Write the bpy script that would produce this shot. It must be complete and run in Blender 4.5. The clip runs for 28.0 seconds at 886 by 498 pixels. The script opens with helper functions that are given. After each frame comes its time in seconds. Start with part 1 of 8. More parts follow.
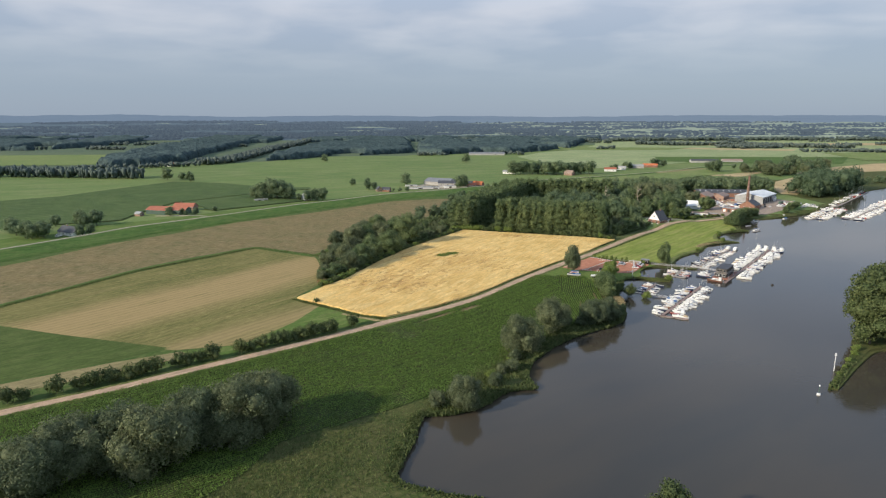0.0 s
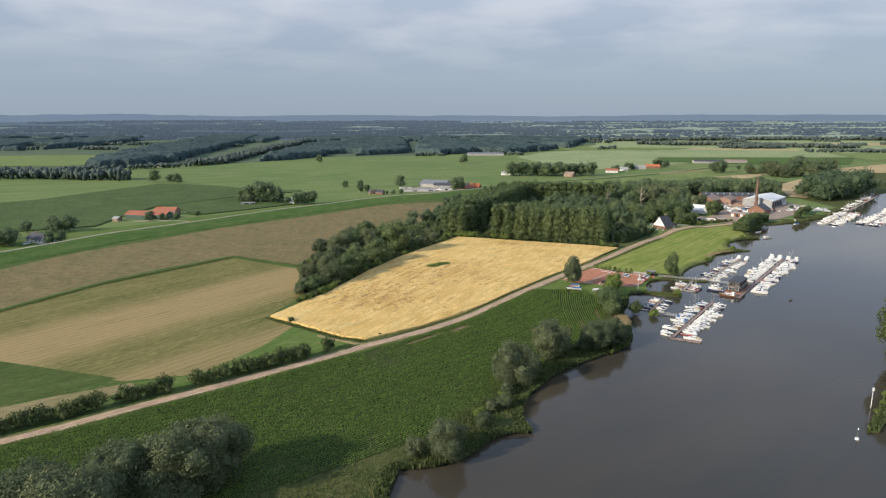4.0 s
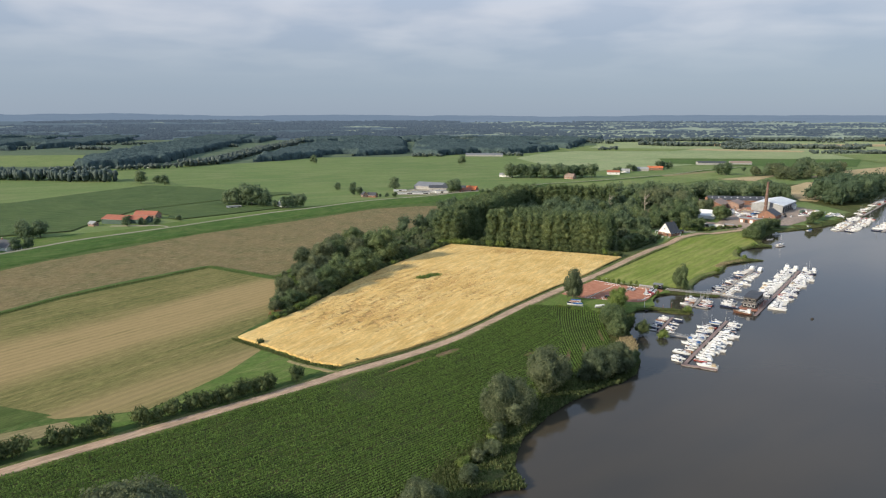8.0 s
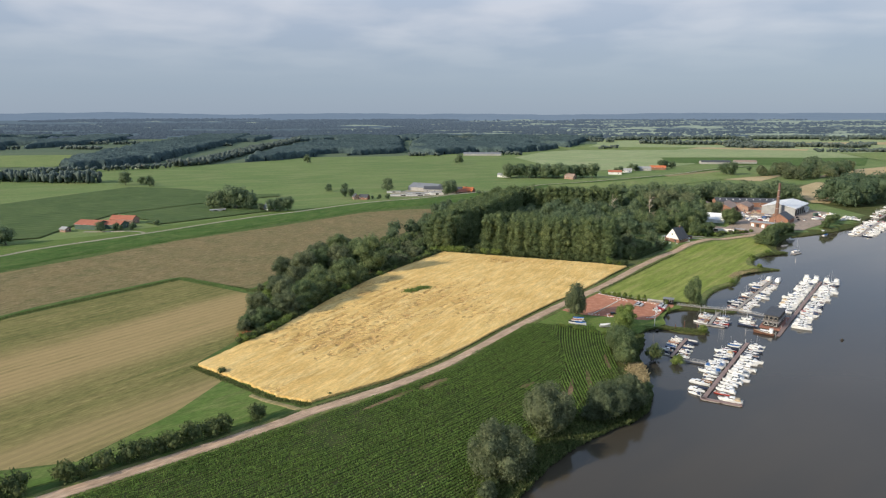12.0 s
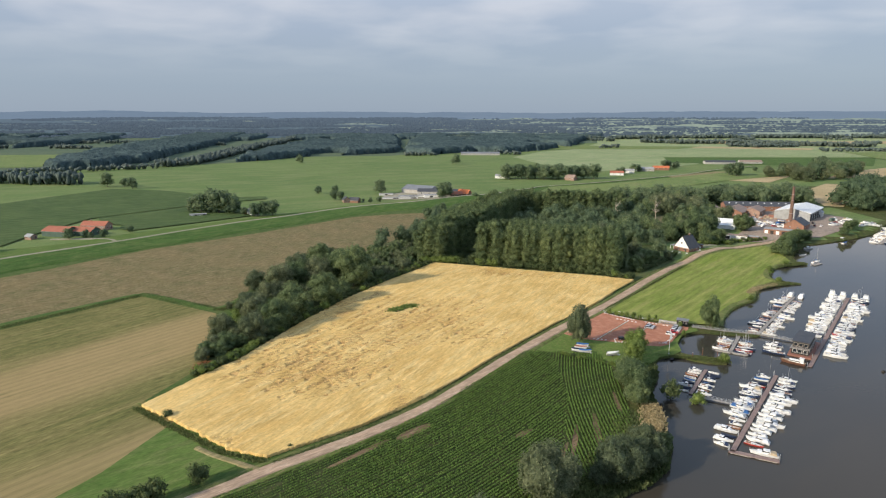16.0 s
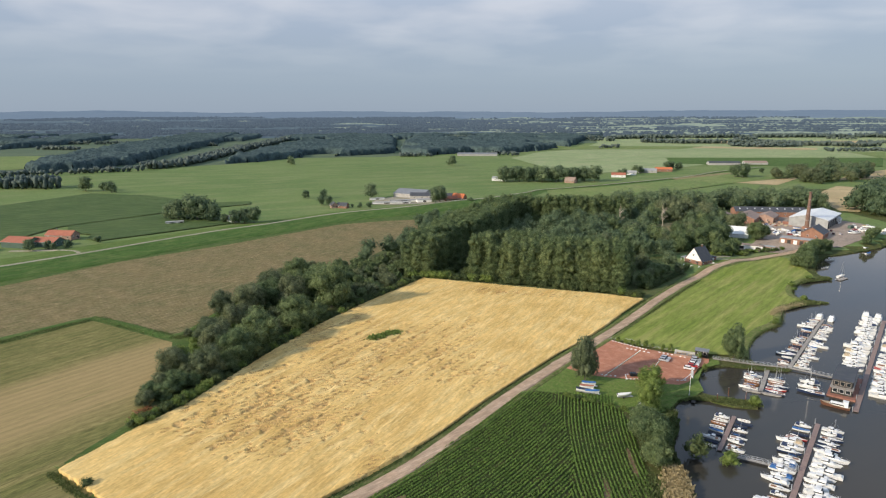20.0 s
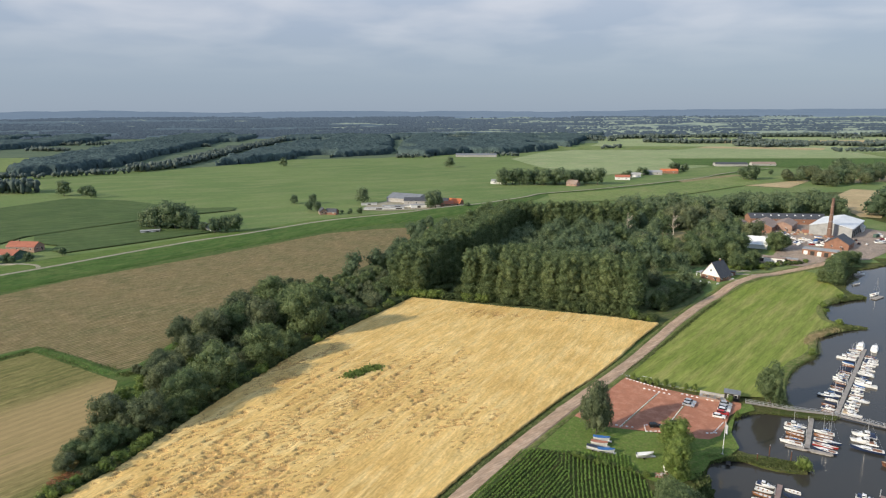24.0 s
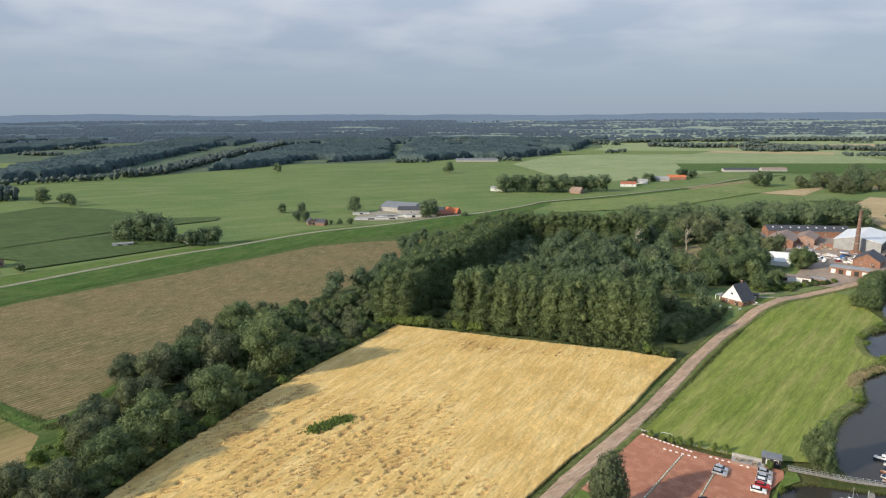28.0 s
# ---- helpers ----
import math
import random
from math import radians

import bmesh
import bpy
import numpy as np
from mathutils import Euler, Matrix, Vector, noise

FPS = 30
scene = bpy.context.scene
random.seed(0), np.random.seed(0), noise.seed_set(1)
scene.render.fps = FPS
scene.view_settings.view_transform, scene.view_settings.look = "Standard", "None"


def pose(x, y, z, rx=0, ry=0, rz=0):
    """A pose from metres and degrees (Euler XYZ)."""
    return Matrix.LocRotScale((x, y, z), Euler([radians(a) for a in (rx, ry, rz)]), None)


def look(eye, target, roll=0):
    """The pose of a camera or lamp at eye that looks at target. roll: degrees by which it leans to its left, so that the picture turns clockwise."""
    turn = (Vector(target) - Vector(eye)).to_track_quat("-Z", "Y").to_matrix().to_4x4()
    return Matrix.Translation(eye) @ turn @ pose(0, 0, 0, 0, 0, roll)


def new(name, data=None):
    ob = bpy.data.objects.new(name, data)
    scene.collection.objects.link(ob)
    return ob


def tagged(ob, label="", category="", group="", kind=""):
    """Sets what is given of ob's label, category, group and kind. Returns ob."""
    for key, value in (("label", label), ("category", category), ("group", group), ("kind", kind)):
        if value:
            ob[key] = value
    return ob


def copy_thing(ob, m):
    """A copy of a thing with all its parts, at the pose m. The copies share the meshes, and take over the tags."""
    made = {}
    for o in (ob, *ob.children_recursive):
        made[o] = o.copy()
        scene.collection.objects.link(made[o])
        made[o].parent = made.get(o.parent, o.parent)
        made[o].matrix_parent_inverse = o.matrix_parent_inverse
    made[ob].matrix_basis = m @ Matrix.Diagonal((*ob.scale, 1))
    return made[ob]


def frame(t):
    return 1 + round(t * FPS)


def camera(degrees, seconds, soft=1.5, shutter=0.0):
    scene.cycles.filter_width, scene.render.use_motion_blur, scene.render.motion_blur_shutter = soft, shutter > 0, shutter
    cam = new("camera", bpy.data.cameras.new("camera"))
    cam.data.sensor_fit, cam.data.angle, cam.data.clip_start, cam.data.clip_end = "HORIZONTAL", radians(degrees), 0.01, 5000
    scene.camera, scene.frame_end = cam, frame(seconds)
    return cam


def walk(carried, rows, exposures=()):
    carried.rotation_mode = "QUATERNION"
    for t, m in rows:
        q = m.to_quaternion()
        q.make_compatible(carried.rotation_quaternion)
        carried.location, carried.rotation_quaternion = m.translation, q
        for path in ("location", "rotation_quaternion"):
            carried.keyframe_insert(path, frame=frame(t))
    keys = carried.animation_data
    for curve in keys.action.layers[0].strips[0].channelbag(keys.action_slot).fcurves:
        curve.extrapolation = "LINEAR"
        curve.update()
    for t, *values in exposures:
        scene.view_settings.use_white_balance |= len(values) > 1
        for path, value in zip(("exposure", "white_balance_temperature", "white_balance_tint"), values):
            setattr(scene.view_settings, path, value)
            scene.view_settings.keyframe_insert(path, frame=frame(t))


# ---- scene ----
cam = camera(70.1, 28.0, 1.2)
PATH = [
    (0, (-0.103, 7.475, 104.341), (-0.091, 9.431, 103.927), -0.0),
    (1, (1.435, 16.011, 104.632), (1.447, 17.967, 104.215), 0.0),
    (2, (3.181, 24.424, 104.799), (3.192, 26.38, 104.381), 0.0),
    (3, (5.014, 32.744, 104.874), (5.025, 34.7, 104.457), 0.0),
    (4, (6.851, 41.006, 104.884), (6.862, 42.962, 104.468), 0.0),
    (5, (8.644, 49.249, 104.852), (8.654, 51.206, 104.436), 0.1),
    (6, (10.366, 57.515, 104.798), (10.377, 59.471, 104.383), 0.1),
    (7, (12.013, 65.842, 104.739), (12.023, 67.798, 104.323), 0.1),
    (8, (13.591, 74.267, 104.686), (13.601, 76.223, 104.27), 0.1),
    (9, (15.114, 82.823, 104.652), (15.124, 84.779, 104.235), 0.0),
    (10, (16.602, 91.536, 104.643), (16.612, 93.492, 104.224), 0.0),
    (11, (18.073, 100.427, 104.664), (18.083, 102.382, 104.244), 0.0),
    (12, (19.545, 109.51, 104.718), (19.556, 111.465, 104.297), 0.0),
    (13, (21.031, 118.792, 104.807), (21.042, 120.746, 104.384), 0.0),
    (14, (22.538, 128.271, 104.93), (22.55, 130.225, 104.506), -0.0),
    (15, (24.067, 137.939, 105.085), (24.08, 139.893, 104.66), -0.0),
    (16, (25.615, 147.783, 105.268), (25.628, 149.737, 104.842), -0.0),
    (17, (27.17, 157.781, 105.476), (27.184, 159.735, 105.049), -0.0),
    (18, (28.719, 167.909, 105.703), (28.734, 169.863, 105.275), -0.1),
    (19, (30.248, 178.138, 105.943), (30.264, 180.092, 105.515), -0.1),
    (20, (31.744, 188.44, 106.191), (31.761, 190.393, 105.763), -0.1),
    (21, (33.199, 198.783, 106.442), (33.216, 200.736, 106.014), -0.1),
    (22, (34.614, 209.141, 106.69), (34.631, 211.095, 106.261), -0.1),
    (23, (36.007, 219.494, 106.929), (36.024, 221.447, 106.499), -0.2),
    (24, (37.416, 229.825, 107.155), (37.432, 231.778, 106.725), -0.2),
    (25, (38.904, 240.134, 107.365), (38.919, 242.087, 106.935), -0.2),
    (26, (40.573, 250.43, 107.557), (40.585, 252.384, 107.128), -0.2),
    (27, (42.562, 260.745, 107.73), (42.572, 262.699, 107.304), -0.2),
    (28, (45.066, 271.13, 107.884), (45.073, 273.085, 107.464), -0.2),
]
walk(cam, [(t, look(eye, target, roll)) for t, eye, target, roll in PATH])

# ---------- world, sun ----------
SUN_FROM = Vector((-0.80, -0.42, 0.405)).normalized()
world = bpy.data.worlds.new("world")
scene.world = world
world.use_nodes = True
wt = world.node_tree
wt.nodes.clear()


def wnode(kind, **settings):
    n = wt.nodes.new(kind)
    for key, value in settings.items():
        n.inputs[key].default_value = value
    return n


sky = wt.nodes.new("ShaderNodeTexSky")
sky.sky_type, sky.sun_disc = "NISHITA", False
sky.sun_elevation = math.asin(SUN_FROM.z)
sky.sun_rotation = math.atan2(SUN_FROM.x, SUN_FROM.y)
coord = wt.nodes.new("ShaderNodeTexCoord")
split = wt.nodes.new("ShaderNodeSeparateXYZ")
wt.links.new(coord.outputs["Generated"], split.inputs[0])


def wmath(op, a, b):
    n = wt.nodes.new("ShaderNodeMath")
    n.operation = op
    for k, v in enumerate((a, b)):
        if isinstance(v, (int, float)):
            n.inputs[k].default_value = v
        else:
            wt.links.new(v, n.inputs[k])
    return n.outputs[0]


above = wmath("MAXIMUM", split.outputs[2], 0.0)
low = wmath("ADD", above, 0.13)
flat = wt.nodes.new("ShaderNodeCombineXYZ")
wt.links.new(wmath("DIVIDE", split.outputs[0], low), flat.inputs[0])
wt.links.new(wmath("DIVIDE", split.outputs[1], low), flat.inputs[1])
puffs = wnode("ShaderNodeTexNoise", Scale=1.7, Detail=5.0, Roughness=0.45, Distortion=0.2)
wt.links.new(flat.outputs[0], puffs.inputs["Vector"])
banks = wnode("ShaderNodeTexNoise", Scale=0.8, Detail=3.0, Roughness=0.45)
wt.links.new(flat.outputs[0], banks.inputs["Vector"])
height = wt.nodes.new("ShaderNodeValToRGB")
ramp = height.color_ramp
ramp.elements[0].position, ramp.elements[0].color = 0.0, (0.300, 0.370, 0.465, 1)
ramp.elements[1].position, ramp.elements[1].color = 1.0, (0.40, 0.50, 0.66, 1)
for at, col in ((0.035, (0.303, 0.380, 0.482, 1)), (0.085, (0.366, 0.432, 0.524, 1)), (0.15, (0.49, 0.535, 0.615, 1)), (0.22, (0.49, 0.58, 0.72, 1)), (0.45, (0.40, 0.52, 0.71, 1))):
    e = ramp.elements.new(at)
    e.color = col
wt.links.new(above, height.inputs[0])
cover = wt.nodes.new("ShaderNodeValToRGB")
cover.color_ramp.elements[0].position, cover.color_ramp.elements[0].color = 0.42, (0.84, 0.89, 0.96, 1)
cover.color_ramp.elements[1].position, cover.color_ramp.elements[1].color = 0.60, (1.17, 1.13, 1.11, 1)
wt.links.new(wmath("ADD", wmath("MULTIPLY", puffs.outputs[0], 0.6), wmath("MULTIPLY", banks.outputs[0], 0.4)), cover.inputs[0])
shade = wt.nodes.new("ShaderNodeMix")
shade.data_type, shade.blend_type = "RGBA", "MULTIPLY"
fade = wmath("MINIMUM", wmath("MAXIMUM", wmath("MULTIPLY", wmath("SUBTRACT", above, 0.045), 14.0), 0.0), 1.0)
wt.links.new(fade, shade.inputs[0])
wt.links.new(height.outputs[0], shade.inputs[6])
wt.links.new(cover.outputs[0], shade.inputs[7])
clouds = wnode("ShaderNodeBackground", Strength=0.98)
wt.links.new(shade.outputs[2], clouds.inputs[0])
clear = wnode("ShaderNodeBackground", Strength=0.012)
wt.links.new(sky.outputs[0], clear.inputs[0])
both = wt.nodes.new("ShaderNodeAddShader")
wt.links.new(clouds.outputs[0], both.inputs[0])
wt.links.new(clear.outputs[0], both.inputs[1])
wout = wt.nodes.new("ShaderNodeOutputWorld")
wt.links.new(both.outputs[0], wout.inputs[0])

sun = new("sun", bpy.data.lights.new("sun", "SUN"))
sun.data.energy, sun.data.angle, sun.data.color = 4.9, radians(0.8), (1.0, 0.885, 0.71)
sun.matrix_world = look((0, 0, 300), Vector((0, 0, 300)) - SUN_FROM)

# ---------- materials ----------
MATS = {}


def tree_of(name):
    m = bpy.data.materials.new(name)
    m.use_nodes = True
    t = m.node_tree
    p = t.nodes["Principled BSDF"]
    return m, t, p


def add(t, kind, link=None, **settings):
    n = t.nodes.new(kind)
    for key, value in settings.items():
        n.inputs[key].default_value = value
    if link is not None:
        t.links.new(link, n.inputs[0])
    return n


def blend(t, fac, a, b, kind="MIX"):
    n = t.nodes.new("ShaderNodeMix")
    n.data_type, n.blend_type = "RGBA", kind
    for k, v in ((0, fac), (6, a), (7, b)):
        if isinstance(v, (int, float)):
            n.inputs[k].default_value = v
        elif isinstance(v, (tuple, list)):
            n.inputs[k].default_value = (*v[:3], 1)
        else:
            t.links.new(v, n.inputs[k])
    return n.outputs[2]


def span(t, value, lo, hi):
    n = t.nodes.new("ShaderNodeMapRange")
    n.interpolation_type = "SMOOTHSTEP"
    n.inputs[1].default_value, n.inputs[2].default_value = lo, hi
    t.links.new(value, n.inputs[0])
    return n.outputs[0]


def place(t, turn=0.0, stretch=(1, 1, 1)):
    c = t.nodes.new("ShaderNodeTexCoord")
    m = t.nodes.new("ShaderNodeMapping")
    m.vector_type = "TEXTURE"
    m.inputs["Rotation"].default_value = (0, 0, radians(turn))
    m.inputs["Scale"].default_value = stretch
    t.links.new(c.outputs["Object"], m.inputs[0])
    return m.outputs[0]


def noisy(t, vec, scale, detail=4.0, rough=0.6):
    n = add(t, "ShaderNodeTexNoise", Scale=scale, Detail=detail, Roughness=rough)
    t.links.new(vec, n.inputs["Vector"])
    return n.outputs[0]


def relief(t, p, value, strength, distance):
    b = t.nodes.new("ShaderNodeBump")
    b.inputs["Strength"].default_value, b.inputs["Distance"].default_value = strength, distance
    t.links.new(value, b.inputs["Height"])
    t.links.new(b.outputs[0], p.inputs["Normal"])


def plain(name, c, c2=None, scale=0.6, rough=0.7, bump=0.1, metal=0.0, fine=8.0, spec=0.3):
    """Weathered surface: broad stains, fine grain and a little relief."""
    if name in MATS:
        return MATS[name]
    m, t, p = tree_of(name)
    v = place(t)
    c2 = c2 or tuple(x * 0.72 for x in c)
    big, small = noisy(t, v, scale), noisy(t, v, scale * fine, 3)
    base = blend(t, span(t, big, 0.35, 0.7), c, c2)
    base = blend(t, 0.25, base, blend(t, span(t, small, 0.3, 0.7), (0.6, 0.6, 0.6), (1.35, 1.35, 1.35)), "MULTIPLY")
    t.links.new(base, p.inputs["Base Color"])
    p.inputs["Roughness"].default_value, p.inputs["Metallic"].default_value = rough, metal
    p.inputs["Specular IOR Level"].default_value = spec
    if bump:
        relief(t, p, small, bump, 0.05)
    MATS[name] = m
    return m


def field(name, c1, c2, c3, turn=0.0, row=0.0, rows=0.5, patch=0.02, streak=1.0, bump=0.4, dist=0.3, wide=0.0, bands=(), grain=0.55):
    """Farmland: broad patches, streaks along the working direction, optional drill rows and wide swaths."""
    if name in MATS:
        return MATS[name]
    m, t, p = tree_of(name)
    v0, v = place(t), place(t, turn, (streak, 1, 1))
    big, mid = noisy(t, v0, patch, 5), noisy(t, v, patch * 9, 5)
    small = noisy(t, v, 1.6, 4, 0.7)
    base = blend(t, span(t, big, 0.36, 0.66), c1, c2)
    base = blend(t, span(t, mid, 0.42, 0.72), base, c3)
    base = blend(t, grain, base, blend(t, span(t, small, 0.25, 0.75), (0.55, 0.55, 0.55), (1.4, 1.4, 1.4)), "MULTIPLY")
    tuft = noisy(t, v, 0.42, 4, 0.7)
    base = blend(t, grain, base, blend(t, span(t, tuft, 0.3, 0.7), (0.74, 0.76, 0.74), (1.24, 1.22, 1.22)), "MULTIPLY")
    hgt = blend(t, 0.5, small, tuft)
    for lo, hi, tint in bands:
        cut = t.nodes.new("ShaderNodeSeparateXYZ")
        t.links.new(place(t, turn), cut.inputs[0])
        drift = t.nodes.new("ShaderNodeMath")
        drift.operation = "MULTIPLY_ADD"
        drift.inputs[1].default_value = 26.0
        t.links.new(noisy(t, place(t, turn, (6, 1, 1)), 0.06, 5), drift.inputs[0])
        t.links.new(cut.outputs[1], drift.inputs[2])
        up, down = span(t, drift.outputs[0], lo - 2, lo + 26), span(t, drift.outputs[0], hi + 28, hi)
        both_sides = t.nodes.new("ShaderNodeMath")
        both_sides.operation = "MULTIPLY"
        t.links.new(up, both_sides.inputs[0])
        t.links.new(down, both_sides.inputs[1])
        thin = t.nodes.new("ShaderNodeMath")
        thin.operation = "MULTIPLY"
        t.links.new(both_sides.outputs[0], thin.inputs[0])
        t.links.new(span(t, noisy(t, place(t, turn, (14, 1, 1)), 0.35, 5, 0.7), 0.16, 0.52), thin.inputs[1])
        base = blend(t, thin.outputs[0], base, tint)
        base = blend(t, 0.4, base, blend(t, small, (0.6, 0.6, 0.6), (1.4, 1.4, 1.4)), "MULTIPLY")
    if row:
        w = add(t, "ShaderNodeTexWave", Scale=0.314 / row, Distortion=1.6, Detail=2.5)
        w.bands_direction = "Y"
        w.inputs["Detail Scale"].default_value = 0.4
        t.links.new(place(t, turn), w.inputs["Vector"])
        gate = span(t, noisy(t, v0, patch * 3, 3), 0.2, 0.5)
        dark = blend(t, w.outputs[1], (1 - rows, 1 - rows, 1 - rows), (1 + rows * 0.5, 1 + rows * 0.5, 1 + rows * 0.5))
        base = blend(t, gate, base, blend(t, 1.0, base, dark, "MULTIPLY"))
    if wide:
        w = add(t, "ShaderNodeTexWave", Scale=0.314 / wide, Distortion=1.2, Detail=2.0)
        w.bands_direction = "Y"
        w.inputs["Detail Scale"].default_value = 0.1
        t.links.new(place(t, turn), w.inputs["Vector"])
        base = blend(t, 0.45, base, blend(t, w.outputs[1], (0.82, 0.84, 0.8), (1.15, 1.13, 1.1)), "MULTIPLY")
    t.links.new(base, p.inputs["Base Color"])
    p.inputs["Roughness"].default_value, p.inputs["Specular IOR Level"].default_value = 0.9, 0.1
    relief(t, p, hgt, bump, dist)
    MATS[name] = m
    return m


def leafy(name, c1, c2, glow=0.38):
    """Foliage: every clump of leaves a little different, every plant a little different, some light through the leaves."""
    if name in MATS:
        return MATS[name]
    m, t, p = tree_of(name)
    g, o = t.nodes.new("ShaderNodeNewGeometry"), t.nodes.new("ShaderNodeObjectInfo")
    base = blend(t, g.outputs["Random Per Island"], c1, c2)
    base = blend(t, 0.7, base, blend(t, o.outputs["Random"], (0.72, 0.78, 0.75), (1.28, 1.2, 1.1)), "MULTIPLY")
    base = blend(t, 0.6, base, blend(t, noisy(t, g.outputs["Position"], 0.25, 3), (0.6, 0.6, 0.6), (1.4, 1.4, 1.4)), "MULTIPLY")
    base = blend(t, 0.55, base, blend(t, span(t, noisy(t, g.outputs["Position"], 0.9, 3), 0.34, 0.66), (0.5, 0.52, 0.5), (1.5, 1.48, 1.45)), "MULTIPLY")
    t.links.new(base, p.inputs["Base Color"])
    p.inputs["Roughness"].default_value, p.inputs["Specular IOR Level"].default_value = 0.65, 0.2
    back = t.nodes.new("ShaderNodeBsdfTranslucent")
    t.links.new(base, back.inputs[0])
    mix = t.nodes.new("ShaderNodeMixShader")
    mix.inputs[0].default_value = glow
    t.links.new(p.outputs[0], mix.inputs[1])
    t.links.new(back.outputs[0], mix.inputs[2])
    t.links.new(mix.outputs[0], t.nodes["Material Output"].inputs[0])
    MATS[name] = m
    return m


WILLOW = leafy("willow_leaves", (0.112, 0.142, 0.076), (0.196, 0.225, 0.130), 0.42)
POPLAR = leafy("poplar_leaves", (0.122, 0.172, 0.080), (0.196, 0.244, 0.116), 0.48)
OAK = leafy("broad_leaves", (0.118, 0.170, 0.080), (0.212, 0.264, 0.128), 0.48)
DEEP = leafy("deep_green_leaves", (0.108, 0.160, 0.092), (0.188, 0.242, 0.138), 0.46)
LIME = leafy("light_leaves", (0.150, 0.220, 0.058), (0.255, 0.315, 0.100), 0.48)
BUSH = leafy("bush_leaves", (0.072, 0.105, 0.042), (0.135, 0.165, 0.072))
CROP = leafy("crop_leaves", (0.132, 0.220, 0.050), (0.164, 0.254, 0.060), 0.38)
REED = leafy("reed_blades", (0.090, 0.130, 0.044), (0.175, 0.195, 0.085), 0.42)
DRYREED = leafy("dry_reed", (0.36, 0.29, 0.17), (0.50, 0.41, 0.25))
# Canopy greens shifted to blue-grey: distance haze put into the base colour.
CANOPY, t, p = tree_of("hazed_far_canopy")
crowns, tufts = noisy(t, place(t), 0.10, 4, 0.7), noisy(t, place(t), 0.35, 3)
base = blend(t, span(t, noisy(t, place(t), 0.012, 4), 0.35, 0.65), (0.052, 0.078, 0.080), (0.068, 0.098, 0.096))
base = blend(t, 1.0, base, blend(t, span(t, crowns, 0.32, 0.68), (0.72, 0.74, 0.76), (1.26, 1.26, 1.24)), "MULTIPLY")
base = blend(t, 0.45, base, blend(t, span(t, tufts, 0.3, 0.7), (0.6, 0.6, 0.6), (1.4, 1.4, 1.4)), "MULTIPLY")
t.links.new(base, p.inputs["Base Color"])
p.inputs["Roughness"].default_value, p.inputs["Specular IOR Level"].default_value = 0.9, 0.1
relief(t, p, crowns, 0.8, 3.0)
# Paler and bluer than near leaves, as painted haze on far trees.
FARLEAF = leafy("hazed_far_leaves", (0.090, 0.120, 0.112), (0.122, 0.152, 0.138), 0.2)
PALEBARK = plain("dead_wood", (0.50, 0.43, 0.33), scale=2.0, bump=0.4)
BARK = plain("bark", (0.12, 0.10, 0.075), scale=2.0, bump=0.4)

MEADOW = field("meadow_grass", (0.145, 0.205, 0.066), (0.185, 0.235, 0.078), (0.225, 0.240, 0.100), 38, 0, patch=0.012, streak=4, wide=9)
CORNER = field("lush_grass", (0.090, 0.150, 0.034), (0.115, 0.170, 0.042), (0.155, 0.185, 0.062), 38, 0, patch=0.03, streak=3)
BRIGHT = field("bright_meadow", (0.178, 0.228, 0.046), (0.228, 0.264, 0.064), (0.290, 0.288, 0.092), 48, 0, patch=0.02, streak=9, wide=5)
PASTURE = field("far_pasture", (0.128, 0.188, 0.062), (0.162, 0.218, 0.074), (0.198, 0.228, 0.094), 20, 0, patch=0.004, streak=3)
BRIGHTPASTURE = field("fresh_pasture", (0.232, 0.292, 0.132), (0.282, 0.332, 0.158), (0.335, 0.345, 0.195), 20, 0, patch=0.006, streak=3)
ROUGH = field("rough_grass", (0.056, 0.080, 0.022), (0.090, 0.098, 0.034), (0.125, 0.118, 0.050), 30, 0, patch=0.06, bump=0.8, dist=0.6)
MARGIN = field("margin_grass", (0.060, 0.105, 0.026), (0.085, 0.128, 0.034), (0.120, 0.140, 0.050), 50, 0, patch=0.05, streak=3, bump=0.6, dist=0.4)
DIKEGRASS = field("dike_grass", (0.064, 0.120, 0.028), (0.082, 0.142, 0.034), (0.120, 0.160, 0.050), 50, 0, patch=0.03, streak=4)
WHEAT = field("ripe_wheat", (0.70, 0.478, 0.178), (0.60, 0.390, 0.134), (0.755, 0.552, 0.238), 60, 0, patch=0.035, streak=5, bump=0.5, dist=0.25, grain=0.45)
LODGED = field("flattened_wheat", (0.50, 0.320, 0.128), (0.43, 0.268, 0.104), (0.57, 0.385, 0.165), 62, 0, patch=0.05, streak=3, bump=0.6, dist=0.2)
STUBBLE = field("mown_stubble", (0.188, 0.172, 0.064), (0.142, 0.142, 0.048), (0.225, 0.192, 0.078), 53, 0, 0.0, patch=0.016, streak=7, grain=0.7, bump=0.7, wide=4.2, bands=((312, 362, (0.335, 0.248, 0.118)), (250, 268, (0.31, 0.235, 0.112))))
BROWN = field("brown_stubble", (0.215, 0.168, 0.080), (0.165, 0.148, 0.066), (0.270, 0.208, 0.112), 50, 2.2, 0.28, patch=0.04, streak=3, grain=0.8, bump=0.7)
GREENCROP = field("young_green_field", (0.068, 0.100, 0.026), (0.082, 0.115, 0.032), (0.100, 0.128, 0.040), 40, 0, patch=0.02, streak=4)
MAIZE = field("maize", (0.074, 0.118, 0.042), (0.096, 0.142, 0.050), (0.122, 0.160, 0.062), 24, 5.0, 0.35, patch=0.03, streak=8, bump=0.9, dist=1.0, wide=13)
